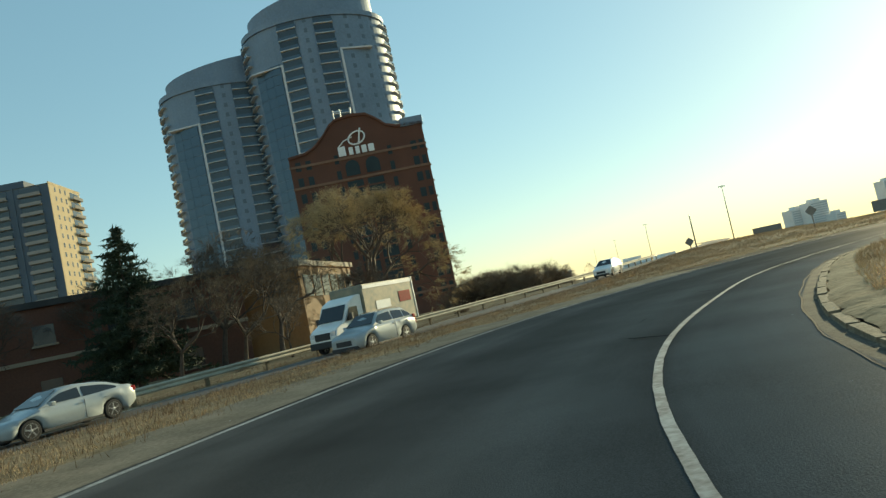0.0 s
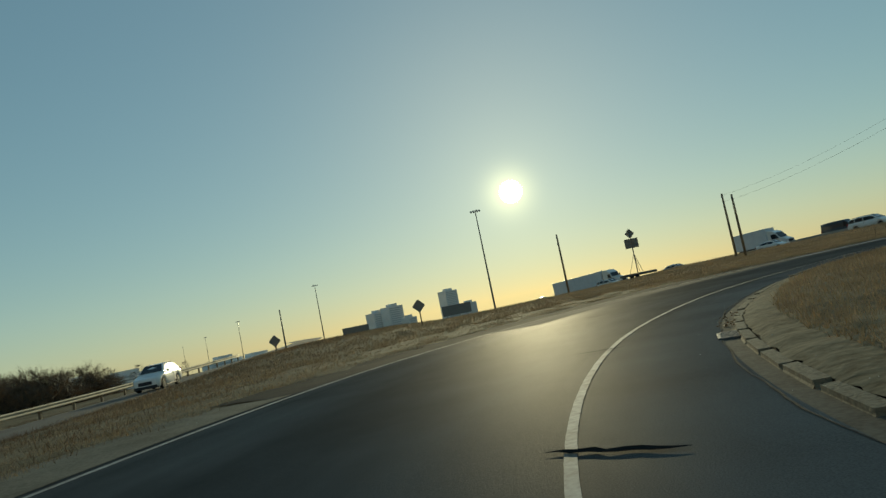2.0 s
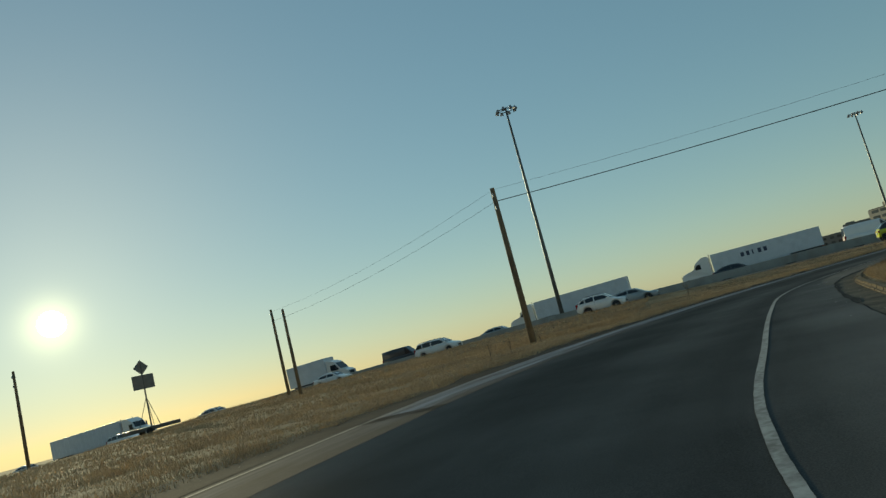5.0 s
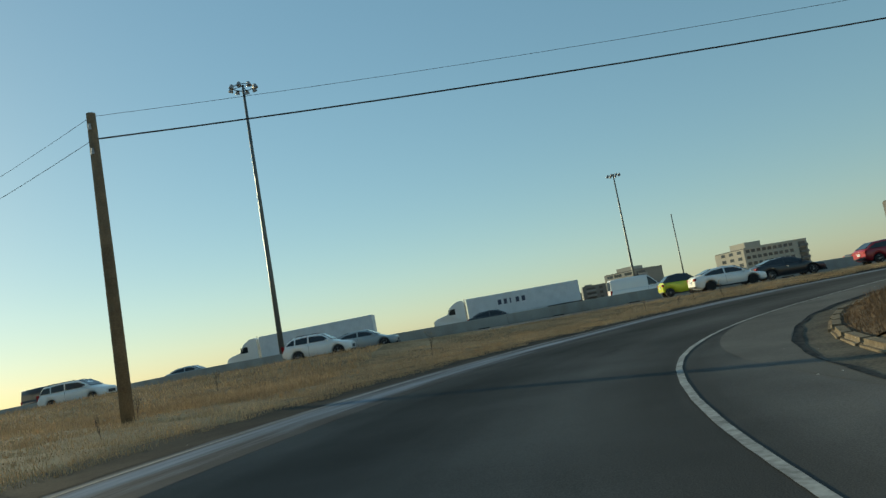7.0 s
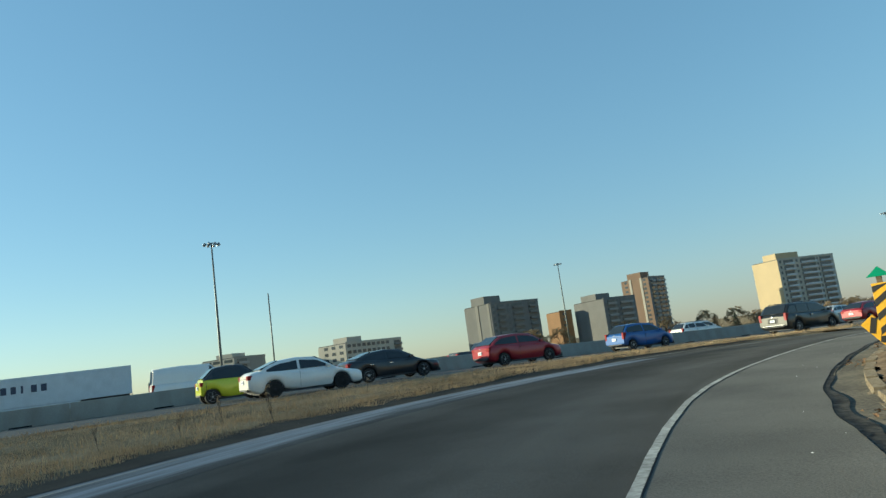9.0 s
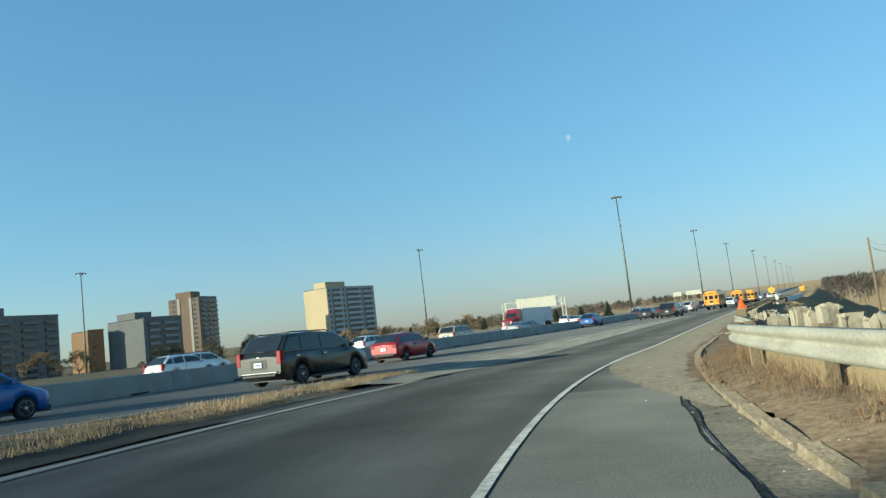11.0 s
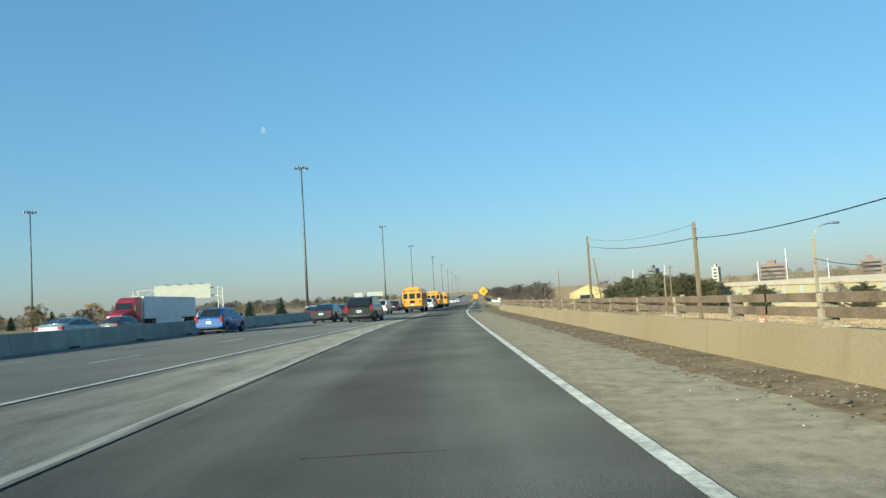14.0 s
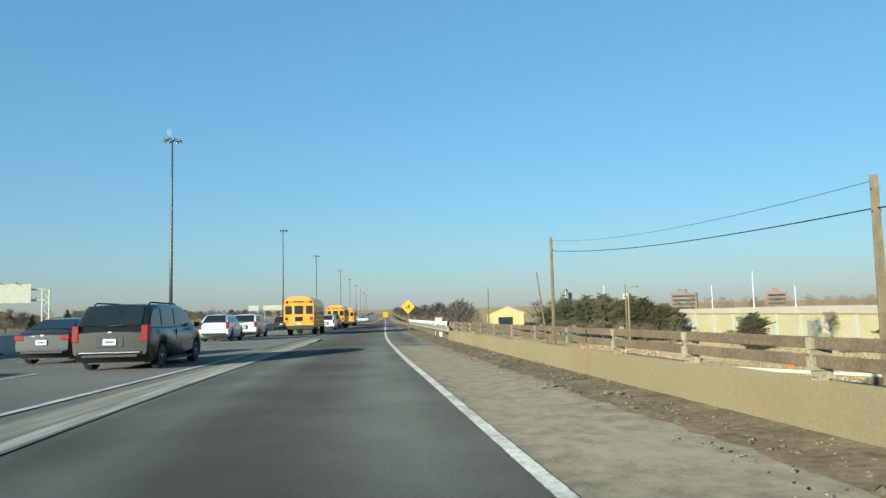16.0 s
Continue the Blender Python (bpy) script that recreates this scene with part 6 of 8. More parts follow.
def gantry():
    """An overhead sign bridge with a truss on two posts."""
    ob = empty("sign_gantry", Matrix(), "pale overhead sign gantry with a truss and blank sign back", "sign")
    a, b = Vector((-58.8, 100.1, -1.4)), Vector((-44.2, 105.1, -1.4))
    d = (b - a).normalized()
    for p in (a, b):
        for s_ in (-.45, .45):
            part("post", tube_bm([p + d * s_, p + d * s_ + Vector((0, 0, 6.6))], .12, 8), M_SIGNWHT, ob)
        for k in range(5):
            part("lattice", tube_bm([p + d * (-.45 if k % 2 else .45) + Vector((0, 0, 1.2 * k + .3)), p + d * (.45 if k % 2 else -.45) + Vector((0, 0, 1.2 * k + 1.5))], .05, 5), M_SIGNWHT, ob)
    for z in (5.0, 6.6):
        part("chord", tube_bm([a + Vector((0, 0, z)), b + Vector((0, 0, z))], .13, 6), M_SIGNWHT, ob)
    for k in range(10):
        u, v = k / 10, (k + 1) / 10
        part("lattice", tube_bm([a.lerp(b, u) + Vector((0, 0, 5.0 if k % 2 else 6.6)), a.lerp(b, v) + Vector((0, 0, 6.6 if k % 2 else 5.0))], .05, 5), M_SIGNWHT, ob)
    p = a.lerp(b, .215)
    q = a.lerp(b, .88)
    n = Vector((d.y, -d.x, 0))
    m = Matrix.Translation(p + Vector((0, 0, 0))) @ Matrix.Rotation(math.atan2(d.y, d.x), 4, "Z")
    ln = (q - p).length
    part("sign_panel", box_bm(0, ln, -.55, -.35, 4.6, 7.4, .04, m), M_SIGNWHT, ob)
    for k in range(4):
        part("sign_lamp", box_bm(ln * (.2 + .2 * k), ln * (.2 + .2 * k) + .35, -.9, -.6, 7.4, 7.65, .03, m), M_LUM, ob)
    return ob


gantry()
# pale sheeting greyed in its colour, for the haze at that distance
M_FARSIGN = mat("hazed_pale_sign", (0.46, 0.44, 0.36), 0.7, var=0.15, scale=.5)
for x, y, w_ in ((-39.5, 292, 2.0), (-31.8, 293, 3.8)):
    ob = empty("overhead_sign", pose(x, y, -3.4), "distant pale overhead direction sign", "sign")
    part("panel", box_bm(-w_, w_, -.15, .15, 5.2, 7.2, .03), M_FARSIGN, ob)
    part("panel_seam", box_bm(-w_ + .2, w_ - .2, -.17, -.14, 6.1, 6.3), M_STEEL, ob)
    for k in (-w_ + .5, w_ - .5):
        part("post", tube_bm([(k, .2, 0), (k, .2, 6)], .15, 8), M_STEEL, ob)


# ---- buildings ----
# brick for the far blocks, with distance haze mixed into its colour
M_DULLBRICK = mat("haze_dulled_brick_wall", (0.30, 0.215, 0.18), 0.85, var=0.12, scale=.15, fine=3)
M_CONCW = mat("painted_concrete", (0.31, 0.292, 0.255), 0.85, var=0.10, scale=.15, fine=3)
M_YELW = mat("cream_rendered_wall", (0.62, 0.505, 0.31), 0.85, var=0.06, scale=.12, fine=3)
M_GREYW = mat("grey_precast_wall", (0.235, 0.228, 0.213), 0.85, var=0.12, scale=.15, fine=3)
M_BROWNW = mat("tan_brick_wall", (0.29, 0.19, 0.125), 0.85, var=0.12, scale=.15, fine=3)
M_ORANGEW = mat("ochre_brick_wall", (0.36, 0.20, 0.085), 0.85, var=0.1, scale=.2, fine=3)
M_SOFTGL = mat("dull_blue_window_glass", (0.12, 0.16, 0.20), 0.35, var=0.2, scale=.3, spec=.3)
M_DARKGL = mat("dark_green_bay_glass", (0.030, 0.045, 0.050), 0.35, var=0.25, scale=.3, spec=.15)
M_BRICKBAND = mat("dull_red_brick_band", (0.26, 0.155, 0.105), 0.85, var=0.15, scale=.4, fine=4)
M_TOWERW = mat("blue_grey_tower_cladding", (0.175, 0.232, 0.30), 0.5, 0.1, var=0.14, scale=.12, fine=2)
M_WINFAR = mat("window_glass", (0.035, 0.045, 0.055), 0.12, var=0.3, scale=.3, spec=0.6, random_obj=.4)
M_SLABW = mat("pale_balcony_slab", (0.40, 0.39, 0.37), 0.8, var=0.08, scale=.5)
M_STONE = mat("pale_stone_band", (0.40, 0.33, 0.25), 0.8, var=0.12, scale=.6)
M_PALEW = mat("pale_cream_concrete", (0.55, 0.51, 0.43), 0.85, var=0.08, scale=.15, fine=3)
M_ROOF = mat("dark_roof_felt", (0.06, 0.06, 0.06), 0.9, var=0.3, scale=.5)
M_TOWERGL = mat("blue_curtain_glass", (0.06, 0.10, 0.14), 0.15, 0.2, var=0.25, scale=.2, spec=.6)
M_BLUEW = mat("shaded_blue_precast_wall", (0.125, 0.17, 0.225), 0.8, var=0.12, scale=.15, fine=3)
M_WHITESLAB = mat("white_balcony_edge", (0.62, 0.63, 0.64), 0.7, var=0.06, scale=.5)
SHARED = {}


def shared(name, key, bm_fn, material):
    if key not in SHARED:
        me = bpy.data.meshes.new(name)
        bm = bm_fn()
        bm.to_mesh(me)
        bm.free()
        me.materials.append(material)
        SHARED[key] = me
    return SHARED[key]


def bit(name, me, parent, m):
    o = new(name, me)
    o.matrix_basis = m
    o.parent = parent
    return o


def apartment(corner, along, front_len, end_len, z0, z1, floors, wall, label, stacks=(), end_wall=None, windows=(), pent=(.15, .45, 4.0), end_windows=(), slab_m=M_SLABW, end_stacks=(), end_bands=(), band_m=M_SLABW):
    """A slab block. corner: its nearest corner; along: the direction of its front, which has balcony stacks (start, width); the end wall runs back from the corner, on the front's left."""
    a = Vector((along[0], along[1], 0)).normalized()
    ang = math.degrees(math.atan2(a.y, a.x))
    ob = empty("apartment_building", pose(corner[0], corner[1], z0, 0, 0, ang), label, "building")
    H = z1 - z0
    fh = H / floors
    body = part("wall", box_bm(0, front_len, 0, end_len, 0, H, .05), wall, ob)
    if end_wall:
        part("end_wall", box_bm(-.12, 0, .1, end_len - .1, 0, H - .1), end_wall, ob)
    part("roof", box_bm(.3, front_len - .3, .3, end_len - .3, H, H + .35), M_ROOF, ob)
    part("parapet", box_bm(-.1, front_len + .1, -.1, .25, H, H + .7), wall, ob)
    p0, p1, ph = pent
    part("penthouse", box_bm(front_len * p0, front_len * p1, end_len * .25, end_len * .75, H, H + ph, .05), end_wall or wall, ob)
    for s0, w in stacks:
        me = shared("balcony", ("bal", round(w, 2)), lambda w=w: box_bm(0, w, -1.35, 0, -.12, .10), slab_m)
        rail = shared("balustrade", ("rail", round(w, 2)), lambda w=w: box_bm(0, w, -1.35, -1.27, .10, 1.0), slab_m)
        win = shared("window", ("bwin", round(w, 2), round(fh, 2)), lambda w=w: box_bm(.3, w - .3, -.05, .05, .15, fh * .8), M_WINFAR)
        for k in range(1, floors):
            b = bit("balcony", me, ob, pose(s0, 0, k * fh))
            bit("balustrade", rail, b, Matrix())
            bit("window", win, ob, pose(s0, 0, k * fh))
    for s0, w in windows:
        win = shared("window", ("win", round(w, 2), round(fh, 2)), lambda w=w: box_bm(0, w, -.06, .05, fh * .32, fh * .82), M_WINFAR)
        for k in range(floors):
            bit("window", win, ob, pose(s0, 0, k * fh))
    for s0, w in end_windows:
        win = shared("window", ("ewin", round(w, 2), round(fh, 2)), lambda w=w: box_bm(-.17, .0, 0, w, fh * .32, fh * .82), M_WINFAR)
        for k in range(floors):
            bit("window", win, ob, pose(0, s0, k * fh))
    for s0, w in end_stacks:
        me = shared("balcony", ("ebal", round(w, 2)), lambda w=w: box_bm(-1.2, 0, 0, w, -.10, .12), slab_m)
        rail = shared("balustrade", ("erail", round(w, 2)), lambda w=w: box_bm(-1.2, -1.12, 0, w, .12, .95), slab_m)
        win = shared("window", ("ebwin", round(w, 2), round(fh, 2)), lambda w=w: box_bm(-.19, 0, .2, w - .2, .15, fh * .85), M_WINFAR)
        for k in range(1, floors):
            b = bit("balcony", me, ob, pose(0, s0, k * fh))
            bit("balustrade", rail, b, Matrix())
            bit("window", win, ob, pose(0, s0, k * fh))
    for s0, w in end_bands:
        part("pilaster", box_bm(-.45, 0, s0, s0 + w, 0, H + .4, .03), band_m, ob)
    return ob


def span(a, b):
    return ((b[0] - a[0]), (b[1] - a[1])), math.hypot(b[0] - a[0], b[1] - a[1])


d, n = span((-257.2, 303.4), (-248.8, 348.0))
apartment((-257.2, 303.4), d, n, 22, -12.4, 33.1, 13, M_PALEW, "thirteen-storey cream apartment block with balconies and a blank end wall",
          [(4.2, 8.2), (17.6, 13), (33.6, 9.6)], M_YELW, [(1.4, 1.4), (14.3, 1.6), (31.4, 1.2)], (.10, .50, 4.6), slab_m=M_WHITESLAB)
d, n = span((-259.1, 89.0), (-262.4, 119.3))
apartment((-259.1, 89.0), d, n, 21, -9, 23.2, 11, M_GREYW, "grey apartment block with dark balconies beyond the motorway", [(3.5, 5), (13, 7), (23.5, 5.5)], M_GREYW, [(.8, 1.4), (10, 1.4)], (.02, .35, 4.2), slab_m=M_GREYW, end_bands=[(1.0, 1.6), (9.5, 2.2)], band_m=M_CONCW)
d, n = span((-304.7, 32.0), (-316.7, 67.7))
apartment((-304.7, 32.0), d, n, 22, -10, 14.2, 8, M_PALEW, "long low pale apartment block with rows of windows", [(32, 5)], M_PALEW, [(k * 3.2 + 1, 2.2) for k in range(9)], (.15, .40, 3.4), [(2, 3), (8, 3), (14, 3)])
d, n = span((-268.3, 167.2), (-267.7, 189.7))
apartment((-268.3, 167.2), d, n, 26, -8, 20.6, 9, M_GREYW, "grey apartment block with white balconies and a blank end", [(2, 6), (11, 9)], M_GREYW, [(8.6, 1.5)], (.02, .45, 3.6))
apartment((-292, 155), (.1, 1), 8, 14, -8, 17.5, 8, M_ORANGEW, "ochre brick apartment block behind bare trees", (), M_ORANGEW, [(2, 2)], (.1, .2, .4))
d, n = span((-289.5, 224.5), (-292.9, 241.9))
apartment((-289.5, 224.5), d, n, 20, -8, 32.4, 15, M_GREYW, "tall tan brick apartment tower with balconies", [(2, 4), (8, 4), (13, 3.5)], M_BROWNW, (), (.0, .5, 4), [(2, 2.0), (15.5, 2.0)], end_bands=[(4.6, 1.6), (12.4, 1.6)], band_m=M_PALEW)
d, n = span((-334.2, -15.1), (-350.2, 4.2))
apartment((-334.2, -15.1), d, n, 20, -9, 14.6, 8, M_CONCW, "grey apartment block with pale balcony bands", [(2, 8)], M_PALEW, (), (.2, .6, 2.6), [(1, 5), (8, 5), (14, 4)])
apartment((-395, -34), (.1, 1), 18, 16, -9, 11.4, 7, M_GREYW, "distant grey apartment block", [(2, 6)], M_GREYW, [(10, 2), (14, 2)], (.1, .35, 1.5))
apartment((-380, -50), (.1, 1), 12.5, 15, -9, 7.8, 6, M_GREYW, "distant grey apartment block", (), M_GREYW, [(2, 2), (6, 2), (9.5, 2)], (.1, .3, .8))
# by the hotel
# sun and shade are put into its walls: cream side, blue-grey face
apartment((210, -281), (.1, -.98), 22, 34, -1, 64.5, 21, M_YELW, "twenty-storey apartment tower with grey face and a side coloured cream as sunlit", [(14, 7)], M_BLUEW, [(3.5, .9), (7, .9), (10.5, .9)], (.1, .5, 3), (), end_stacks=[(2.5, 7), (13, 9), (25, 8)], end_bands=[(11, .8), (23.2, .8)], band_m=M_BLUEW)

# brick hotel with a curved gable
ob = empty("hotel_building", pose(112.5, -189.3, -1, 0, 0, math.degrees(math.atan2(-2.8, -25.3))), "red-brown brick hotel with a curved gable and stone bands", "building")
prof = [(0, 0), (0, 33.4), (3.2, 33.8), (5.0, 34.6), (7.0, 36.4), (8.3, 38.0), (9.6, 38.9), (12.5, 39.4), (15.5, 39.1), (17.2, 37.9), (18.8, 36.4), (20.6, 35.8), (25.4, 35.6), (25.4, 0)]
bm = bmesh.new()
fr = [bm.verts.new((x, 0, z)) for x, z in prof]
bk = [bm.verts.new((x, -24, z if z < 33.5 else 33.4)) for x, z in prof]
bm.faces.new(fr)
bm.faces.new(bk[::-1])
for k in range(len(prof)):
    bm.faces.new((fr[k], fr[(k + 1) % len(prof)], bk[(k + 1) % len(prof)], bk[k]))
bmesh.ops.recalc_face_normals(bm, faces=bm.faces)
part("wall", bm, M_BRICK, ob)
rows = []
coping = [p for p in prof[1:-1]]
for (x0, z0), (x1, z1) in zip(coping, coping[1:]):
    bm = bmesh.new()
    v = [bm.verts.new(q) for q in ((x0, -.5, z0), (x1, -.5, z1), (x1, .35, z1), (x0, .35, z0), (x0, -.5, z0 + .45), (x1, -.5, z1 + .45), (x1, .35, z1 + .45), (x0, .35, z0 + .45))]
    for f in ((0, 1, 2, 3), (7, 6, 5, 4), (0, 4, 5, 1), (1, 5, 6, 2), (2, 6, 7, 3), (3, 7, 4, 0)):
        bm.faces.new([v[i] for i in f])
    bmesh.ops.recalc_face_normals(bm, faces=bm.faces)
    part("coping_stone", bm, M_BRICK, ob)
for z in (27.6, 31.6, 4.5):
    part("stone_band", box_bm(-.1, 25.5, -.1, .18, z, z + .45), M_BRICKBAND, ob)
part("corner_cap", box_bm(21.4, 25.7, -4, .35, 35.6, 37.2, .1), M_TOWERW, ob, "grey-green corner parapet")
for x in (11.2, 15.0):
    bm = bmesh.new()
    pts = [(-1.3, 28.4)] + [(1.3 * math.cos(a), 30.0 + 1.3 * math.sin(a)) for a in np.linspace(math.pi, 0, 9)] + [(1.3, 28.4)]
    f = [bm.verts.new((x + px, .12, pz)) for px, pz in pts]
    b = [bm.verts.new((x + px, -.1, pz)) for px, pz in pts]
    bm.faces.new(f)
    for k in range(len(pts)):
        bm.faces.new((f[k], f[(k + 1) % len(pts)], b[(k + 1) % len(pts)], b[k]))
    bmesh.ops.recalc_face_normals(bm, faces=bm.faces)
    part("arched_window", bm, M_DARKGL, ob)
    part("glazed_bay", box_bm(x - 1.5, x + 1.5, -.1, .10, 5.5, 27.4), M_DARKGL, ob)
    for k in range(9):
        part("mullion", box_bm(x - 1.5, x + 1.5, .08, .16, 7.5 + 2.3 * k, 7.8 + 2.3 * k), M_BRICK, ob)
for k in range(10):
    z = 4.0 + 3.0 * k
    for x, w in ((1.0, 1.0), (2.9, 1.0), (8.2, .8), (18.2, .8), (22.6, 1.1), (24.2, .8)):
        me = shared("window", ("hwin", w), lambda w=w: box_bm(0, w, -.05, .06, 0, 1.7), M_DARKGL)
        bit("window", me, ob, pose(x, 0, z))
    me = shared("window", "hside", lambda: box_bm(-.05, .08, -1.2, 0, 0, 1.7), M_WINFAR)
    sill = shared("window_sill", "hsill", lambda: box_bm(-.02, .30, -1.4, .2, -.25, 0), M_STONE)
    for y in (-2.2, -5.6, -9.0, -12.4, -15.8, -19.2):
        w_ = bit("window", me, ob, pose(25.4, y, z))
        bit("window_sill", sill, w_, Matrix())
M_SIGNLET = mat("white_sign_letters", (0.80, 0.80, 0.78), 0.5, var=0.05, scale=1)
sign = part("emblem", (lambda b: (tube(b, [(13.0 + 1.5 * math.cos(a) + .35 * math.sin(a), .25, 35.2 + 1.2 * math.sin(a)) for a in np.linspace(0, 2 * math.pi, 25)], .16, 6), tube(b, [(13.2, .25, 33.9), (13.9, .25, 36.9)], .16, 6), tube(b, [(9.4, .25, 34.0), (10.6, .25, 35.0), (12.2, .25, 35.5)], .12, 6), b)[-1])(bmesh.new()), M_SIGNLET, ob, "plain white emblem")
for k, (w, h) in enumerate(((1.7, 2.0), (1.0, 1.55), (.95, 1.55), (1.15, 1.55), (1.35, 1.55))):
    x = 9.2 + (0, 1.95, 3.2, 4.35, 5.6)[k]
    part("letter_bar", box_bm(x, x + w * .8, .02, .22, 31.0 + 1.25, 31.0 + 1.25 + h * .9, .02), M_SIGNLET, ob, "plain white bar")
for x in (9.6, 10.9, 12.9):
    part("roof_frame", tube_bm([(x, -3, 38), (x, -3, 42.0)], .14, 6), M_SIGNLET, ob)
part("roof_frame", tube_bm([(9.6, -3, 41.6), (10.9, -3, 41.6)], .14, 6), M_SIGNLET, ob)


flip = Matrix.Diagonal((1, -1, 1, 1))
for c in ob.children:
    if c.data.users == 1:
        c.data.transform(flip)
        c.data.flip_normals()
    else:
        c.location.y = -c.location.y


def tower(cx, cy, rx, ry, z1, crown, turn, label, floors=30):
    """A residential tower of oval plan with balcony stacks and a raised, sloping crown."""
    ob = empty("apartment_tower", pose(cx, cy, -1, 0, 0, turn), label, "building", "twin towers")
    N = 64
    ell = [(rx * math.cos(2 * math.pi * k / N), ry * math.sin(2 * math.pi * k / N)) for k in range(N)]
    H = z1 + 1
    bm = bmesh.new()
    lo, hi = [bm.verts.new((x, y, 0)) for x, y in ell], [bm.verts.new((x, y, H)) for x, y in ell]
    for k in range(N):
        bm.faces.new((lo[k], lo[(k + 1) % N], hi[(k + 1) % N], hi[k]))
    bm.faces.new(hi)
    part("wall", bm, M_TOWERW, ob)
    bm = bmesh.new()
    lo = [bm.verts.new((x * .90, y * .86, H)) for x, y in ell]
    hi = [bm.verts.new((x * .90, y * .86, H + crown * (.45 + .55 * (1 - x / rx) / 2))) for x, y in ell]
    for k in range(N):
        bm.faces.new((lo[k], lo[(k + 1) % N], hi[(k + 1) % N], hi[k]))
    bm.faces.new(hi)
    part("crown", bm, M_TOWERW, ob, "raised sloping crown")
    bm = bmesh.new()
    o1 = [bm.verts.new((x * 1.025, y * 1.03, H - .8)) for x, y in ell]
    o2 = [bm.verts.new((x * 1.025, y * 1.03, H + .6)) for x, y in ell]
    for k in range(N):
        bm.faces.new((o1[k], o1[(k + 1) % N], o2[(k + 1) % N], o2[k]))
    bm.faces.new(o2)
    bm.faces.new(o1[::-1])
    part("cornice", bm, M_TOWERW, ob)
    fh = H / floors
    bal = shared("balcony", "tbal", lambda: box_bm(-2.7, 2.7, -.4, .55, -.04, .16, .02), M_WHITESLAB)
    rail = shared("balustrade", "trail", lambda: box_bm(-2.7, 2.7, .47, .52, .16, 1.0), M_TOWERGL)
    wide = shared("balcony", "twide", lambda: box_bm(-2.3, 2.3, -.5, .95, -.02, .15, .02), M_WHITESLAB)
    wrail = shared("balustrade", "twrail", lambda: box_bm(-2.3, 2.3, .88, .93, .15, 1.0), M_TOWERGL)
    door = shared("window", ("tdoor", round(fh, 2)), lambda: box_bm(-2.6, 2.6, -.3, .10, .16, fh - .2), M_WINFAR)
    pane = shared("curtain_pane", ("tpane", round(fh, 2)), lambda: box_bm(-1.55, 1.55, -.3, .14, .10, fh - .05), M_TOWERGL)
    win = shared("window", "twin", lambda: box_bm(-.5, .5, -.1, .05, 1.0, 2.2), M_SOFTGL)

    def at(deg, z):
        a = radians(deg)
        x, y = rx * math.cos(a), ry * math.sin(a)
        nx, ny = math.cos(a) / rx, math.sin(a) / ry
        return pose(x, y, z, 0, 0, math.degrees(math.atan2(ny, nx)) - 90)
    for k in range(1, floors):
        z = k * fh
        # two recessed stacks of shallow balconies
        for deg in (70, 99):
            b = bit("balcony", bal, ob, at(deg, z))
            bit("balustrade", rail, b, Matrix())
            bit("window", door, ob, at(deg, z))
        # deeper balconies round both ends
        for deg in (176, 163, 188, 4, 17, -8):
            b = bit("balcony", wide, ob, at(deg, z))
            bit("balustrade", wrail, b, Matrix())
        # a flush bay of blue glass
        if k < floors * .84:
            for deg in (54, 45, 36):
                bit("curtain_pane", pane, ob, at(deg, z))
        for deg in (85, 118, 132, 145):
            bit("window", win, ob, at(deg, z))
    # slim pale piers beside the balcony stacks
    for deg, top, arm in ((61, .86, (-.3, 9.5)), (109, .88, (-9.0, .3))):
        m = at(deg, 0)
        part("pier", box_bm(-.3, .3, -.3, .4, 0, H * top, 0, m), M_WHITESLAB, ob)
        part("transom", box_bm(*arm, -1.6, .3, H * top - .4, H * top, 0, m), M_WHITESLAB, ob)
    return ob


tower(113.7, -262, 20.3, 14, 85.0, 11, 8, "tall blue-grey oval apartment tower with pale balconies")
tower(143.5, -271, 20.5, 14, 75.5, 10, 15, "blue-grey oval apartment tower with pale balconies", 27)

# low brick block behind the exit ramp
ob = empty("brick_building", pose(104.5, -123.6, -.6, 0, 0, math.degrees(math.atan2(14.5, 28.5))), "long two-storey dark brick building with a flat roof", "building")
part("wall", box_bm(0, 60, -30, 0, 0, 8.4, .05), M_BRICK, ob)
part("roof_edge", box_bm(-.3, 60.3, -30.3, .3, 8.4, 8.9, .03), M_ROOF, ob)
part("stone_band", box_bm(-.05, 60, -.05, .12, 4.2, 4.5), M_STONE, ob)
me, sill = shared("window", "bw", lambda: box_bm(0, 1.5, -.05, .06, 0, 1.5), M_WINFAR), shared("window_sill", "bws", lambda: box_bm(-.15, 1.65, 0, .2, -.15, 0), M_STONE)
for k in range(10):
    for z in (1.3, 5.5):
        w_ = bit("window", me, ob, pose(4 + 5.2 * k, 0, z))
        bit("window_sill", sill, w_, Matrix())
me = shared("window", "bw2", lambda: box_bm(-.08, .05, -2.0, 0, 0, 2.4), M_WINFAR)
for k in range(8):
    bit("window", me, ob, pose(0, -1.5 - 3.2 * k, 4.9))
part("roof_unit", box_bm(20, 32, -16, -8, 8.9, 10.8, .05), M_ROOF, ob)
# the sunlit end of the brick block: warm sunlight put into orange walls
ob = empty("brick_building", pose(99.6, -124.5, -.6, 0, 0, -97), "brick wing coloured orange as sunlit, with a band of windows", "building")
part("wall", box_bm(0, 16, 0, 9, 0, 8.0, .05), M_ORANGEW, ob)
part("roof_edge", box_bm(-.3, 16.3, -.3, 9.3, 8.0, 8.5, .03), M_STONE, ob)
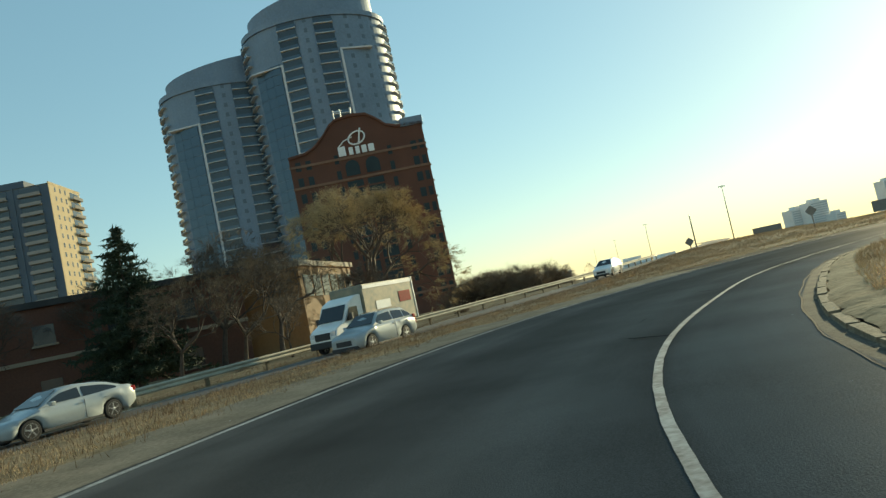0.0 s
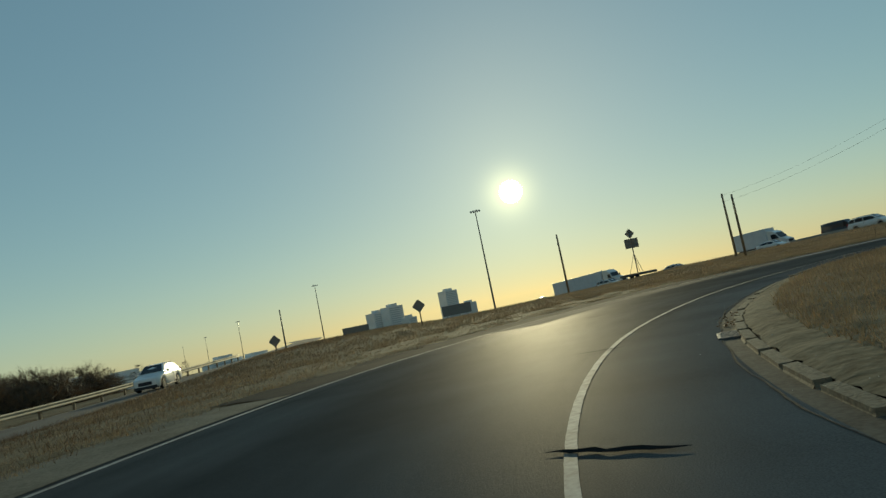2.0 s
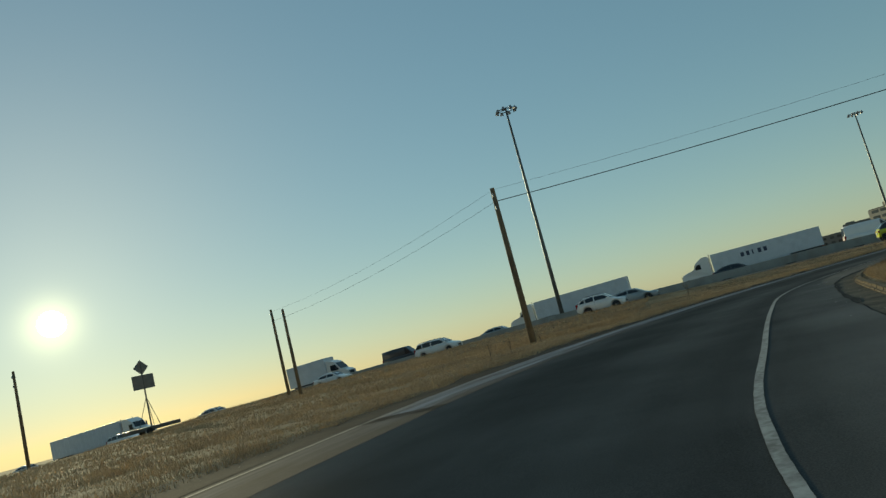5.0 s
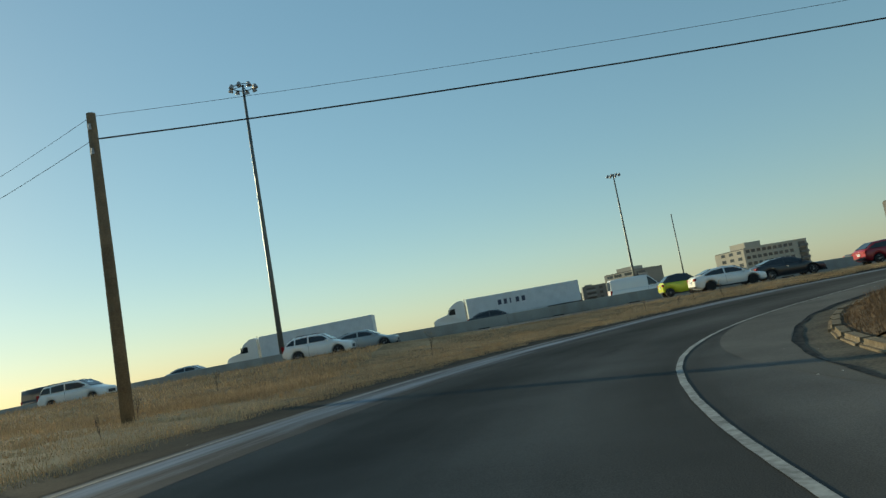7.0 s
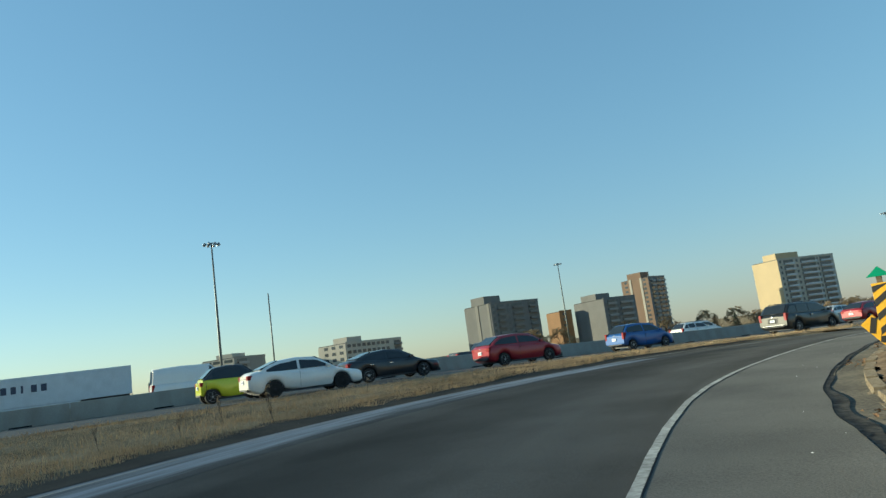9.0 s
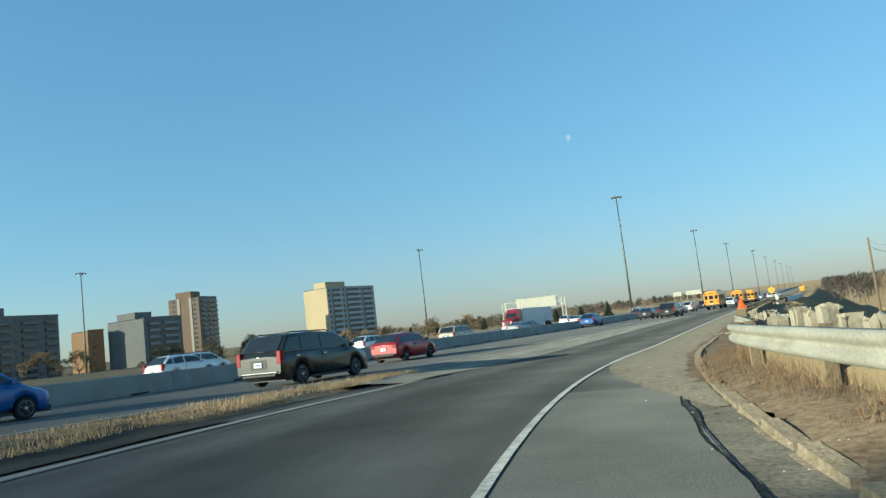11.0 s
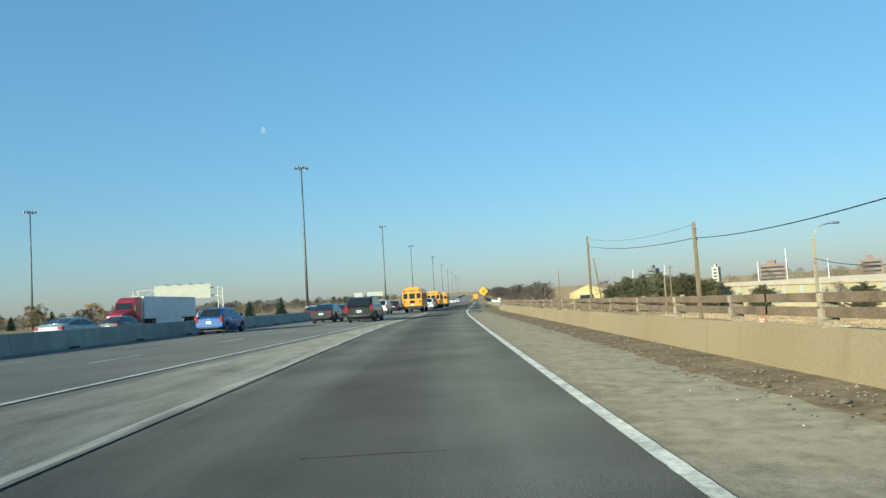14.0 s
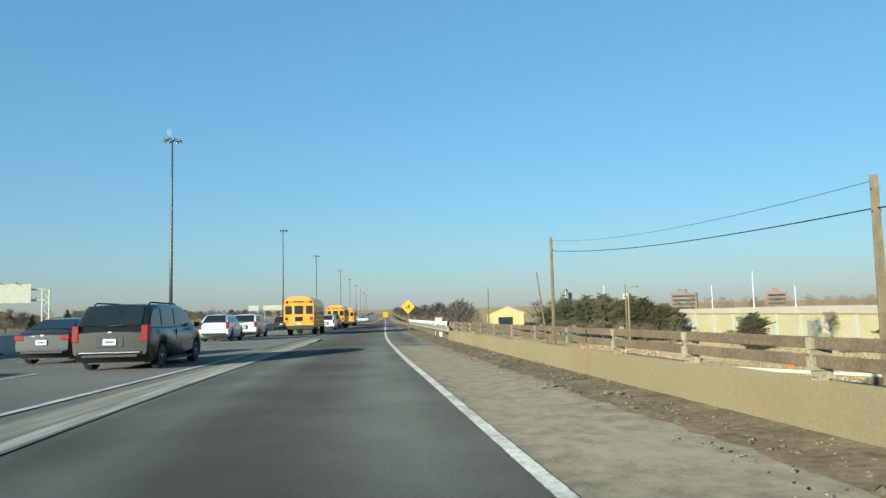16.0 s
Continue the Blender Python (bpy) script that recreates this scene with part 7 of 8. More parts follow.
me = shared("window", "bw3", lambda: box_bm(0, 2.0, -.08, .05, 0, 2.0), M_WINFAR)
for k in range(6):
    bit("window", me, ob, pose(.8 + 2.5 * k, 0, 5.2))

# beyond the parapet: gabled shed, long warehouse, far blocks
M_SHED = mat("yellow_metal_siding", (0.50, 0.385, 0.165), 0.6, 0.1, var=0.08, scale=.3, fine=4)
M_WARE = mat("cream_warehouse_siding", (0.50, 0.42, 0.245), 0.7, var=0.12, scale=.2, fine=3)
ob = empty("shed", pose(61.6, 306, -11, 0, 0, -14), "yellow gabled metal shed", "building")
bm = bmesh.new()
pr = [(0, 0), (0, 8.6), (8.8, 12.2), (16.4, 9.3), (16.4, 0)]
f, b = [bm.verts.new((x, 0, z)) for x, z in pr], [bm.verts.new((x, 34, z)) for x, z in pr]
bm.faces.new(f[::-1])
bm.faces.new(b)
for k in range(5):
    bm.faces.new((f[k], f[(k + 1) % 5], b[(k + 1) % 5], b[k]))
bmesh.ops.recalc_face_normals(bm, faces=bm.faces)
part("wall", bm, M_SHED, ob)
for (x0, z0), (x1, z1) in (((-.7, 8.4), (8.8, 12.3)), ((8.8, 12.3), (17.2, 9.1))):
    bm = bmesh.new()
    v = [bm.verts.new(q) for q in ((x0, -.5, z0), (x1, -.5, z1), (x1, 34.6, z1), (x0, 34.6, z0), (x0, -.5, z0 + .2), (x1, -.5, z1 + .2), (x1, 34.6, z1 + .2), (x0, 34.6, z0 + .2))]
    for q in ((0, 1, 2, 3), (7, 6, 5, 4), (0, 4, 5, 1), (1, 5, 6, 2), (2, 6, 7, 3), (3, 7, 4, 0)):
        bm.faces.new([v[i] for i in q])
    bmesh.ops.recalc_face_normals(bm, faces=bm.faces)
    part("roof", bm, M_STONE, ob)
part("door", box_bm(5.0, 11.5, -.08, .02, 0, 7.4), M_WINFAR, ob)
ob = empty("warehouse", pose(64.5, 136, -4.95, 0, 0, math.degrees(math.atan2(-40, 8.5))), "long cream flat-roofed warehouse with a row of doors", "building")
part("wall", box_bm(0, 120, 0, 40, -2.2, 3.9, .05), M_WARE, ob)
part("roof_edge", box_bm(-.5, 120.5, -.5, 40, 3.9, 4.7, .03), M_STONE, ob)
me = shared("pilaster", "pil", lambda: box_bm(-.25, .25, -.2, .05, 0, 3.9), M_SLABW)
dm = shared("loading_door", "ld", lambda: box_bm(0, 2.6, -.06, .04, .1, 2.8), M_GREYW)
for k in range(24):
    bit("pilaster", me, ob, pose(2 + 5 * k, 0, 0))
    if k % 3 == 1:
        bit("loading_door", dm, ob, pose(3.2 + 5 * k, 0, 0))
for k, (x, y, z1) in enumerate(((73.6, 115, 6.6), (77, 136, 4.7), (85, 119.5, 4.0), (62, 160, 6), (95, 105, 5.5), (58, 178, 5))):
    plain_pole("white_pole", x, y, z1, -4.8, .085, M_SIGNLET, label="slim white pole by the warehouse", cat="pole")
for x, y, w, h, m_ in ((270, 532, 20, 9, M_DULLBRICK), (330, 500, 15, 8, M_DULLBRICK), (268, 645, 6, 11, M_PALEW), (205, 640, 8, 13, M_GREYW), (300, 600, 10, 10, M_GREYW)):
    ob = empty("far_building", pose(x, y, -5, 0, 0, -30), "distant tower block on the skyline", "building", "blocks on the skyline")
    part("wall", box_bm(-w / 2, w / 2, -8, 8, 0, h + 5, .1), m_, ob)
    me = shared("window", ("fw", w), lambda w=w: box_bm(-w / 2 + 1.5, w / 2 - 1.5, -8.1, -7.9, 0, 1.4), M_WINFAR)
    for k in range(4):
        bit("window", me, ob, pose(0, 0, h + 1.5 - 3.2 * k))
    part("penthouse", box_bm(-w * .2, w * .1, -4, 4, h + 5, h + 8), m_, ob)

# skyline towards the sun; its haze is painted as pale walls and windows
M_HAZEWIN = mat("haze_paled_windows", (0.50, 0.52, 0.53), 0.8, var=0.1, scale=.1)
M_HAZE = mat("haze_paled_concrete", (0.80, 0.80, 0.78), 0.9, var=0.1, scale=.05, fine=1)
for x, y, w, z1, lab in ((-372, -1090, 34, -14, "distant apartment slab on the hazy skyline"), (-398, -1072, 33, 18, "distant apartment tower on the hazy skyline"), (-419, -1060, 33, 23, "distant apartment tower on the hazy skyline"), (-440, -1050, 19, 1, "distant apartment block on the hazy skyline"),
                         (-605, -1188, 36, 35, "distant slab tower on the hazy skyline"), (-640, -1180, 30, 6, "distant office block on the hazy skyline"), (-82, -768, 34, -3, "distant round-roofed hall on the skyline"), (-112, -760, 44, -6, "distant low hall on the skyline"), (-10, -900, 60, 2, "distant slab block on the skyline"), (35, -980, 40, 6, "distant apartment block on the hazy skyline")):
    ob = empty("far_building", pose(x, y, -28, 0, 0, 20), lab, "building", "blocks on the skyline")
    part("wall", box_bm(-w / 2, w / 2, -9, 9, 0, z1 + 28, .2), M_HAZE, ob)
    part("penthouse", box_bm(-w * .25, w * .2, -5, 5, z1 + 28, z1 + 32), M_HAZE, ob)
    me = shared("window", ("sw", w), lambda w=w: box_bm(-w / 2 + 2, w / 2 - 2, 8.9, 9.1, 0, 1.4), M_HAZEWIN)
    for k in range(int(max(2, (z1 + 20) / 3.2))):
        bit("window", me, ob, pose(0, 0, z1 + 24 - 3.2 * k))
# the sun's disc and the morning moon
m_sun = glow("sun_disc", (1.0, 0.93, 0.72), 40)
d_ = SUN_SEEN
bm = bmesh.new()
bmesh.ops.create_circle(bm, cap_ends=True, segments=96, radius=76)
ob = part("sun_disc", bm, m_sun)
ob.matrix_basis = look(d_ * 4600 + Vector((60, -85, 2)), (60, -85, 2)) @ pose(0, 0, 0, 0, 180, 0)
tagged(ob, "blinding low sun over the skyline", "sun", kind="structure")
m_moon = glow("moon_disc", (0.62, 0.74, 0.86), .42)
bm = bmesh.new()
bmesh.ops.create_circle(bm, cap_ends=True, segments=32, radius=20)
ob = part("moon_disc", bm, m_moon)
md = Vector((-1632, 6540, 1665)).normalized()
ob.matrix_basis = look(md * 4600, (0, 0, 0)) @ pose(0, 0, 0, 0, 180, 0) @ Matrix.Diagonal((.72, 1, 1, 1))
tagged(ob, "pale daytime moon, not quite full", "moon", kind="structure")

# a lower road beyond the parapet: pale kerb and striped channelling drums
rows = []
for p in spline([(28, 92, 0), (30, 80.6, 0), (32.8, 62.7, 0), (37.1, 50.9, 0), (43, 41, 0)], 3.0):
    z = gz(p[0], p[1])
    rows.append([(p[0] - .15, p[1], z - .1), (p[0] - .12, p[1], z + .26), (p[0] + .12, p[1], z + .26), (p[0] + .15, p[1], z - .1)])
tagged(strip("low_barrier", rows, M_SIGNWHT), "long low white barrier along a lower road", "barrier", kind="structure")
DRUM = empty("traffic_drum", Matrix(), "orange and white striped traffic drum", "drum", "traffic drums on the lower road")
bm = bmesh.new()
lathe(bm, [(.30, 0), (.29, .1), (.27, .1), (.24, 1.0), (.1, 1.04)], 14)
drum_body = part("body", bm, M_ORANGE, DRUM, smooth=True)
for z in (.30, .62):
    bm = bmesh.new()
    lathe(bm, [(.268, z), (.258, z + .16)], 14)
    part("band", bm, M_SIGNLET, drum_body, "white reflective band")
DRUM.matrix_basis = pose(34.4, 80.5, gz(34.4, 80.5))
for x, y in ((36.5, 66.5), (32.2, 90), (40.5, 56)):
    o = copy_thing(DRUM, Matrix())
    o.matrix_basis = pose(x, y, gz(x, y))

# ---- trees, grass and litter ----
M_BARK = mat("grey_brown_bark", (0.085, 0.065, 0.05), 0.9, var=0.35, scale=3, bump=.6, fine=20)
M_TWIG = mat("bare_brown_twigs", (0.10, 0.078, 0.062), 0.9, var=0.35, scale=.8, fine=5)
M_WILLOW = mat("golden_willow_twigs", (0.43, 0.345, 0.20), 0.85, var=0.3, scale=.5, fine=4)
M_TANTWIG = mat("tan_winter_twigs", (0.175, 0.128, 0.082), 0.85, var=0.3, scale=.5, fine=4)
M_TANTREE = mat("golden_tan_twigs", (0.40, 0.285, 0.15), 0.85, var=0.3, scale=.3, fine=2)
M_NEEDLE = mat("dark_green_needles", (0.030, 0.048, 0.026), 0.8, var=0.4, scale=.9, fine=6)
M_PINE = mat("olive_pine_needles", (0.105, 0.098, 0.048), 0.76, var=0.45, scale=.9, fine=6)
M_DIRT = mat("roadside_dirt", (0.072, 0.052, 0.034), 0.95, var=0.35, scale=1.6, bump=1, fine=9, color2=(0.155, 0.118, 0.08), spec=.1)
M_LITTER = mat("litter_and_stones", (0.075, 0.058, 0.042), 0.9, var=0.5, scale=1.3, fine=6, color2=(0.26, 0.22, 0.17))
M_WHITELITTER = mat("scraps_of_paper", (0.6, 0.6, 0.58), 0.8, var=0.2, scale=3)


def limb(v, f, a, b, r0, r1, sides=4):
    d = (b - a)
    if d.length < 1e-4:
        return
    d.normalize()
    u = d.orthogonal().normalized()
    w = d.cross(u)
    n = len(v)
    for p, r in ((a, r0), (b, r1)):
        for k in range(sides):
            t = 2 * math.pi * k / sides
            v.append(p + (u * math.cos(t) + w * math.sin(t)) * r)
    for k in range(sides):
        f.append((n + k, n + (k + 1) % sides, n + sides + (k + 1) % sides, n + sides + k))


def bare_tree(name, label, h, spread, seed, twig_m, levels=5, droop=0.0, trunk=.18, dense=9, group="", stem=.30, thin=.0016):
    """A leafless tree: tapered trunk and limbs, and a crown of fine twigs."""
    r = random.Random(seed)
    v, f, cv, cf = [], [], [], []

    def grow(p, d, ln, rad, lv):
        q = p
        for s_ in range(2):
            d = (d + Vector((r.gauss(0, .13), r.gauss(0, .13), r.gauss(.03, .08)))).normalized()
            e = q + d * ln / 2
            limb(v, f, q, e, rad * (1 - .2 * s_), rad * (.8 - .2 * s_), 6 if lv == 0 else 4 if lv < 3 else 3)
            q = e
        if lv >= levels:
            for _ in range(dense):
                t = (d + Vector((r.gauss(0, .6), r.gauss(0, .6), r.gauss(.05 - droop, .45)))).normalized()
                e = q + t * r.uniform(.35, 1.0) * h * .075
                if droop:
                    e.z -= droop * r.uniform(.2, 1) * h * .05
                side = t.orthogonal().normalized() * h * thin * r.uniform(.7, 1.6)
                n = len(cv)
                cv.extend((q - side, q + side, e))
                cf.append((n, n + 1, n + 2))
                m = q.lerp(e, r.uniform(.3, .7))
                e2 = m + (t + Vector((r.gauss(0, .7), r.gauss(0, .7), r.gauss(-droop, .5)))).normalized() * h * .04
                n = len(cv)
                cv.extend((m - side * .8, m + side * .8, e2))
                cf.append((n, n + 1, n + 2))
            return
        for _ in range(r.choice((2, 3, 3)) if lv else 5):
            a = r.uniform(0, 2 * math.pi)
            tilt = r.uniform(.35, .8) * (1.15 if lv == 0 else 1)
            side = d.orthogonal().normalized()
            side = (Matrix.Rotation(a, 3, d) @ side)
            nd = (d * math.cos(tilt) + side * math.sin(tilt) * spread + Vector((0, 0, .10))).normalized()
            grow(q, nd, ln * r.uniform(.62, .82), rad * .58, lv + 1)
    grow(Vector((0, 0, -.2)), Vector((0, 0, 1)), h * stem, h * trunk * .14, 0)
    ob = empty(name, Matrix(), label, "tree", group)
    link("trunk", data_mesh("trunk", v, f), M_BARK, ob, smooth=True)
    link("crown", data_mesh("crown", cv, cf), twig_m, ob)
    return ob


def conifer(name, label, h, r0, seed, needle, spiky=True, group=""):
    """An evergreen: a straight trunk with tiers of drooping boughs of needles."""
    r = random.Random(seed)
    v, f, cv, cf = [], [], [], []
    limb(v, f, Vector((0, 0, -.3)), Vector((0, 0, h * .96)), h * .018 + .05, .02, 6)
    tiers = int(h * 3.2)
    for t in range(tiers):
        z = h * (.10 + .88 * t / tiers)
        if spiky:
            rad = r0 * (1 - (z / h)) ** .85 * r.uniform(.75, 1.1) + .12
        else:
            rad = r0 * math.sin(math.pi * min(1, .22 + .74 * z / h)) ** .7 * r.uniform(.6, 1.15)
        for _ in range(max(5, int(11 * rad / r0 + 4))):
            a = r.uniform(0, 2 * math.pi)
            d = Vector((math.cos(a), math.sin(a), r.uniform(-.28, .05) if spiky else r.uniform(.0, .5)))
            ln = rad * r.uniform(.6, 1.1)
            p = Vector((0, 0, z))
            e = p + d * ln
            limb(v, f, p, e, .025, .008, 3)
            n_cl = max(4, int(ln * 7))
            for k in range(n_cl):
                c = p.lerp(e, .2 + .85 * k / n_cl)
                for _ in range(5 if spiky else 5):
                    q = Vector((r.gauss(0, 1), r.gauss(0, 1), r.gauss(-.25 if spiky else .25, .7))).normalized() * r.uniform(.25, .55) * (1 if spiky else 1.0)
                    sd = q.orthogonal().normalized() * r.uniform(.03, .075)
                    n = len(cv)
                    cv.extend((c - sd, c + sd, c + q))
                    cf.append((n, n + 1, n + 2))
    ob = empty(name, Matrix(), label, "tree", group)
    link("trunk", data_mesh("trunk", v, f), M_BARK, ob, smooth=True)
    link("crown", data_mesh("crown", cv, cf), needle, ob)
    return ob


def stand(ob, x, y, turn=0.0, s=1.0, z=None):
    ob.matrix_basis = pose(x, y, (gz(x, y) if z is None else z) - .05, 0, 0, turn) @ Matrix.Diagonal((s, s, s, 1))
    return ob


# by the hotel and the exit ramp
stand(bare_tree("willow_tree", "broad leafless willow with golden-brown twigs", 17.5, 1.35, 3, M_WILLOW, 6, .35, dense=10, thin=.0013), 95.5, -142, 0)
stand(bare_tree("willow_tree", "broad leafless willow with golden-brown twigs", 14.5, 1.3, 5, M_WILLOW, 6, .3, dense=9, thin=.0013), 94.8, -134, 60)
SPRUCE = stand(conifer("spruce_tree", "dark green pointed spruce beside a brick building", 11.8, 4.6, 7, M_NEEDLE), 108.3, -110.9, 0, 1.0, .1)
BARE = bare_tree("bare_tree", "leafless grey-brown tree with fine twigs", 11.0, 1.0, 11, M_TWIG, 6, 0, dense=6, group="leafless trees", thin=.0010)
stand(BARE, 105.5, -119, 20, 1.0, .2)
BARE2 = stand(bare_tree("bare_tree", "leafless spreading tree with fine twigs", 10.0, 1.15, 12, M_TANTWIG, 6, 0, dense=6, group="leafless trees", thin=.0009), 102.0, -113.5, 0, .8, .2)
for k, (x, y, s_) in enumerate(((104.6, -108.5, .7), (112.5, -116, .9), (100.6, -118.5, .95), (116, -107, .8), (103.4, -126, 1.0), (121, -112, .9), (97.5, -109.5, .45), (94.0, -119, .55))):
    o = copy_thing(BARE if k % 2 else BARE2, Matrix())
    stand(o, x, y, 50 * k, s_, .2)
BUSH = bare_tree("bare_bush", "round leafless bush with dark twigs", 7.2, 1.5, 21, M_TANTWIG, 5, 0, .12, 9, "leafless bushes", .10, .0011)
stand(BUSH, 79, -159, 0, 2.95, -1.9)
for k, (x, y, s_) in enumerate(((83.0, -158.5, 2.5), (75.5, -160, 2.3), (86, -156, 2.2), (72, -163, 1.7), (81, -162, 2.5), (77.5, -156.5, 2.1), (80, -156, 2.1), (84.5, -161, 2.4), (99, -104.5, .5), (108, -101.5, .5), (93, -115.5, .55), (86.5, -126, .5))):
    stand(copy_thing(BUSH, Matrix()), x, y, 70 * k + 20, s_ * (1.14 if y < -150 else 1), -1.7 if y < -150 else -.1)
# beyond the parapet
PINE = conifer("pine_tree", "bushy olive-green pine below the parapet", 7.0, 3.2, 31, M_PINE, False, "pines below the parapet")
stand(PINE, 46.6, 140.3, 0, 1.12, -5.6)
for k, (x, y, s_) in enumerate(((43.6, 146.5, .92), (49.0, 135.5, 1.26), (51.2, 131.0, 1.22), (53.4, 126.4, 1.10), (55.4, 122.3, 1.14), (57.2, 118.6, .92), (58.6, 115.4, .66), (47.5, 146, 1.2), (53.0, 136.5, 1.3), (56.5, 130, 1.2), (60.5, 123.5, .95), (52.3, 81, .76), (58, 63, .74))):
    stand(copy_thing(PINE, Matrix()), x, y, 47 * k, s_, -5.6)
for k, (x, y, s_) in enumerate(((40.5, 141, 1.5), (43.4, 136, 1.7), (46.0, 131, 1.55), (48.6, 126, 1.7), (51.0, 120.5, 1.6), (53.0, 116, 1.5), (55.2, 111, 1.25), (38.4, 147, 1.3), (36, 40, .6), (58, 70, 1.0), (15, 82, 1.1), (16, 96, 1.1), (13, 110, 1.1), (64, 58, 1.1), (58, 96, 1.1))):
    stand(copy_thing(BUSH, Matrix()), x, y, 33 * k, s_, -5.4)
for k, (x, y, s_) in enumerate(((60, 128, .5), (54, 150, .6), (70, 90, .45), (56, 168, .6), (34, 205, .7), (26, 205, .7))):
    stand(copy_thing(BARE if k % 2 else BARE2, Matrix()), x, y, 33 * k, s_, -4.8)
# beyond the motorway
TAN = bare_tree("bare_tree", "round leafless tree with tan twigs beyond the motorway", 11.0, 1.25, 41, M_TANTREE, 6, .05, dense=10, group="leafless trees", thin=.0034)
stand(TAN, -226, 86, 0, 1.0, -3)
for k, (x, y, s_) in enumerate(((-220, 96, 1.3), (-212, 150, 1.2), (-205, 168, 1.25), (-198, 182, 1.2), (-228, 140, 1.2), (-232, 152, 1.2), (-205, 205, .9), (-200, 216, .9), (-186, 232, .8), (-180, 246, .9), (-96, 132, .95), (-88, 142, .9), (-120, 138, .8), (-140, 150, .8), (-160, 176, .9), (-70, 150, .75))):
    stand(copy_thing(TAN, Matrix()), x, y, 61 * k, s_ * .72, -3)
for k, (x, y, s_) in enumerate(((-120, 160, .7), (-112, 166, .8), (-92, 165, .75), (-84, 172, .8), (-76, 176, .7), (-68, 176, .8), (-60, 182, .75), (-52, 190, .85), (-207, 152, .9), (-200, 158, .95), (-194, 162, .9), (-188, 168, .9))):
    stand(copy_thing(SPRUCE, Matrix()), x, y, 61 * k, s_ * .75, -4)


def woods(name, label, pts, hs, seed, material):
    """A far belt of trees, twig by twig, as one mass."""
    r = random.Random(seed)
    cv, cf = [], []
    for (x, y, z), h in zip(pts, hs):
        for _ in range(150):
            a, q = r.uniform(0, 2 * math.pi), math.sqrt(r.random())
            zz = h * r.uniform(.12, 1) ** .8
            rad = h * .42 * math.sin(math.pi * min(1, .15 + .8 * zz / h)) * q
            p = Vector((x + rad * math.cos(a), y + rad * math.sin(a), z + zz))
            t = Vector((math.cos(a) * .7 + r.gauss(0, .4), math.sin(a) * .7 + r.gauss(0, .4), .8)).normalized() * h * r.uniform(.10, .22)
            sd = t.orthogonal().normalized() * h * r.uniform(.006, .016)
            n = len(cv)
            cv.extend((p - sd, p + sd, p + t))
            cf.append((n, n + 1, n + 2))
        p = Vector((x, y, z))
        sd = Vector((h * .015, 0, 0))
        n = len(cv)
        cv.extend((p - sd, p + sd, p + Vector((0, 0, h * .7))))
        cf.append((n, n + 1, n + 2))
    return tagged(link(name, data_mesh(name, cv, cf), material), label, "woods", kind="stuff")


r_ = random.Random(77)
pts = [(r_.uniform(40, 420), 0, -6) for _ in range(170)]
pts = [(x, 210 + x * .55 + r_.uniform(-30, 60), -6) for x, _, _ in pts]
pts = [q for q in pts if not (.165 < q[0] / (q[1] + 20) < .25 and q[1] < 325)]
woods("far_woods", "belt of leafless brown trees on the horizon", pts, [r_.uniform(6, 9.5) for _ in pts], 1, M_TANTWIG)
pts = [(float(edge_x(y)) + r_.uniform(16, 45), y, -6) for y in [r_.uniform(150, 900) for _ in range(120)]]
pts = [q for q in pts if not (.165 < q[0] / (q[1] + 20) < .25 and q[1] < 325)]
woods("far_woods", "leafless trees lining the motorway far ahead", pts, [r_.uniform(6, 9) for _ in pts], 2, M_TWIG)
pts = [(-95 - r_.uniform(0, 120) - max(0, 150 - y) * .45, y, -5) for y in [r_.uniform(120, 420) for _ in range(120)]]
woods("far_woods", "belt of leafless trees beyond the motorway", pts, [r_.uniform(5, 8) for _ in pts], 3, M_TANTWIG)
pts = [(-215 - r_.uniform(0, 40), y, -7) for y in [r_.uniform(-60, 150) for _ in range(60)]]
woods("far_woods", "low leafless trees before the apartment blocks", pts, [r_.uniform(5, 7) for _ in pts], 4, M_TANTWIG)
pts = [(float(edge_x(y)) - r_.uniform(88, 190), y, -5) for y in [r_.uniform(260, 1000) for _ in range(190)]]
woods("far_woods", "low leafless trees along the far side of the motorway", pts, [r_.uniform(5, 9) for _ in pts], 6, M_TWIG)
pts = [(x, -210 - .2 * abs(x) - r_.uniform(0, 260), -1) for x in [r_.uniform(-20, 130) for _ in range(60)]]
pts = [(x, y, z) for x, y, z in pts if x > 50]
woods("far_woods", "leafless scrub beyond the exit ramp", pts, [r_.uniform(3, 5) for _ in pts], 5, M_TWIG)


M_DEADWEED = mat("dead_brown_weeds", (0.15, 0.095, 0.055), 0.9, var=0.4, scale=1.5, fine=8, color2=(0.30, 0.205, 0.125), spec=.05)


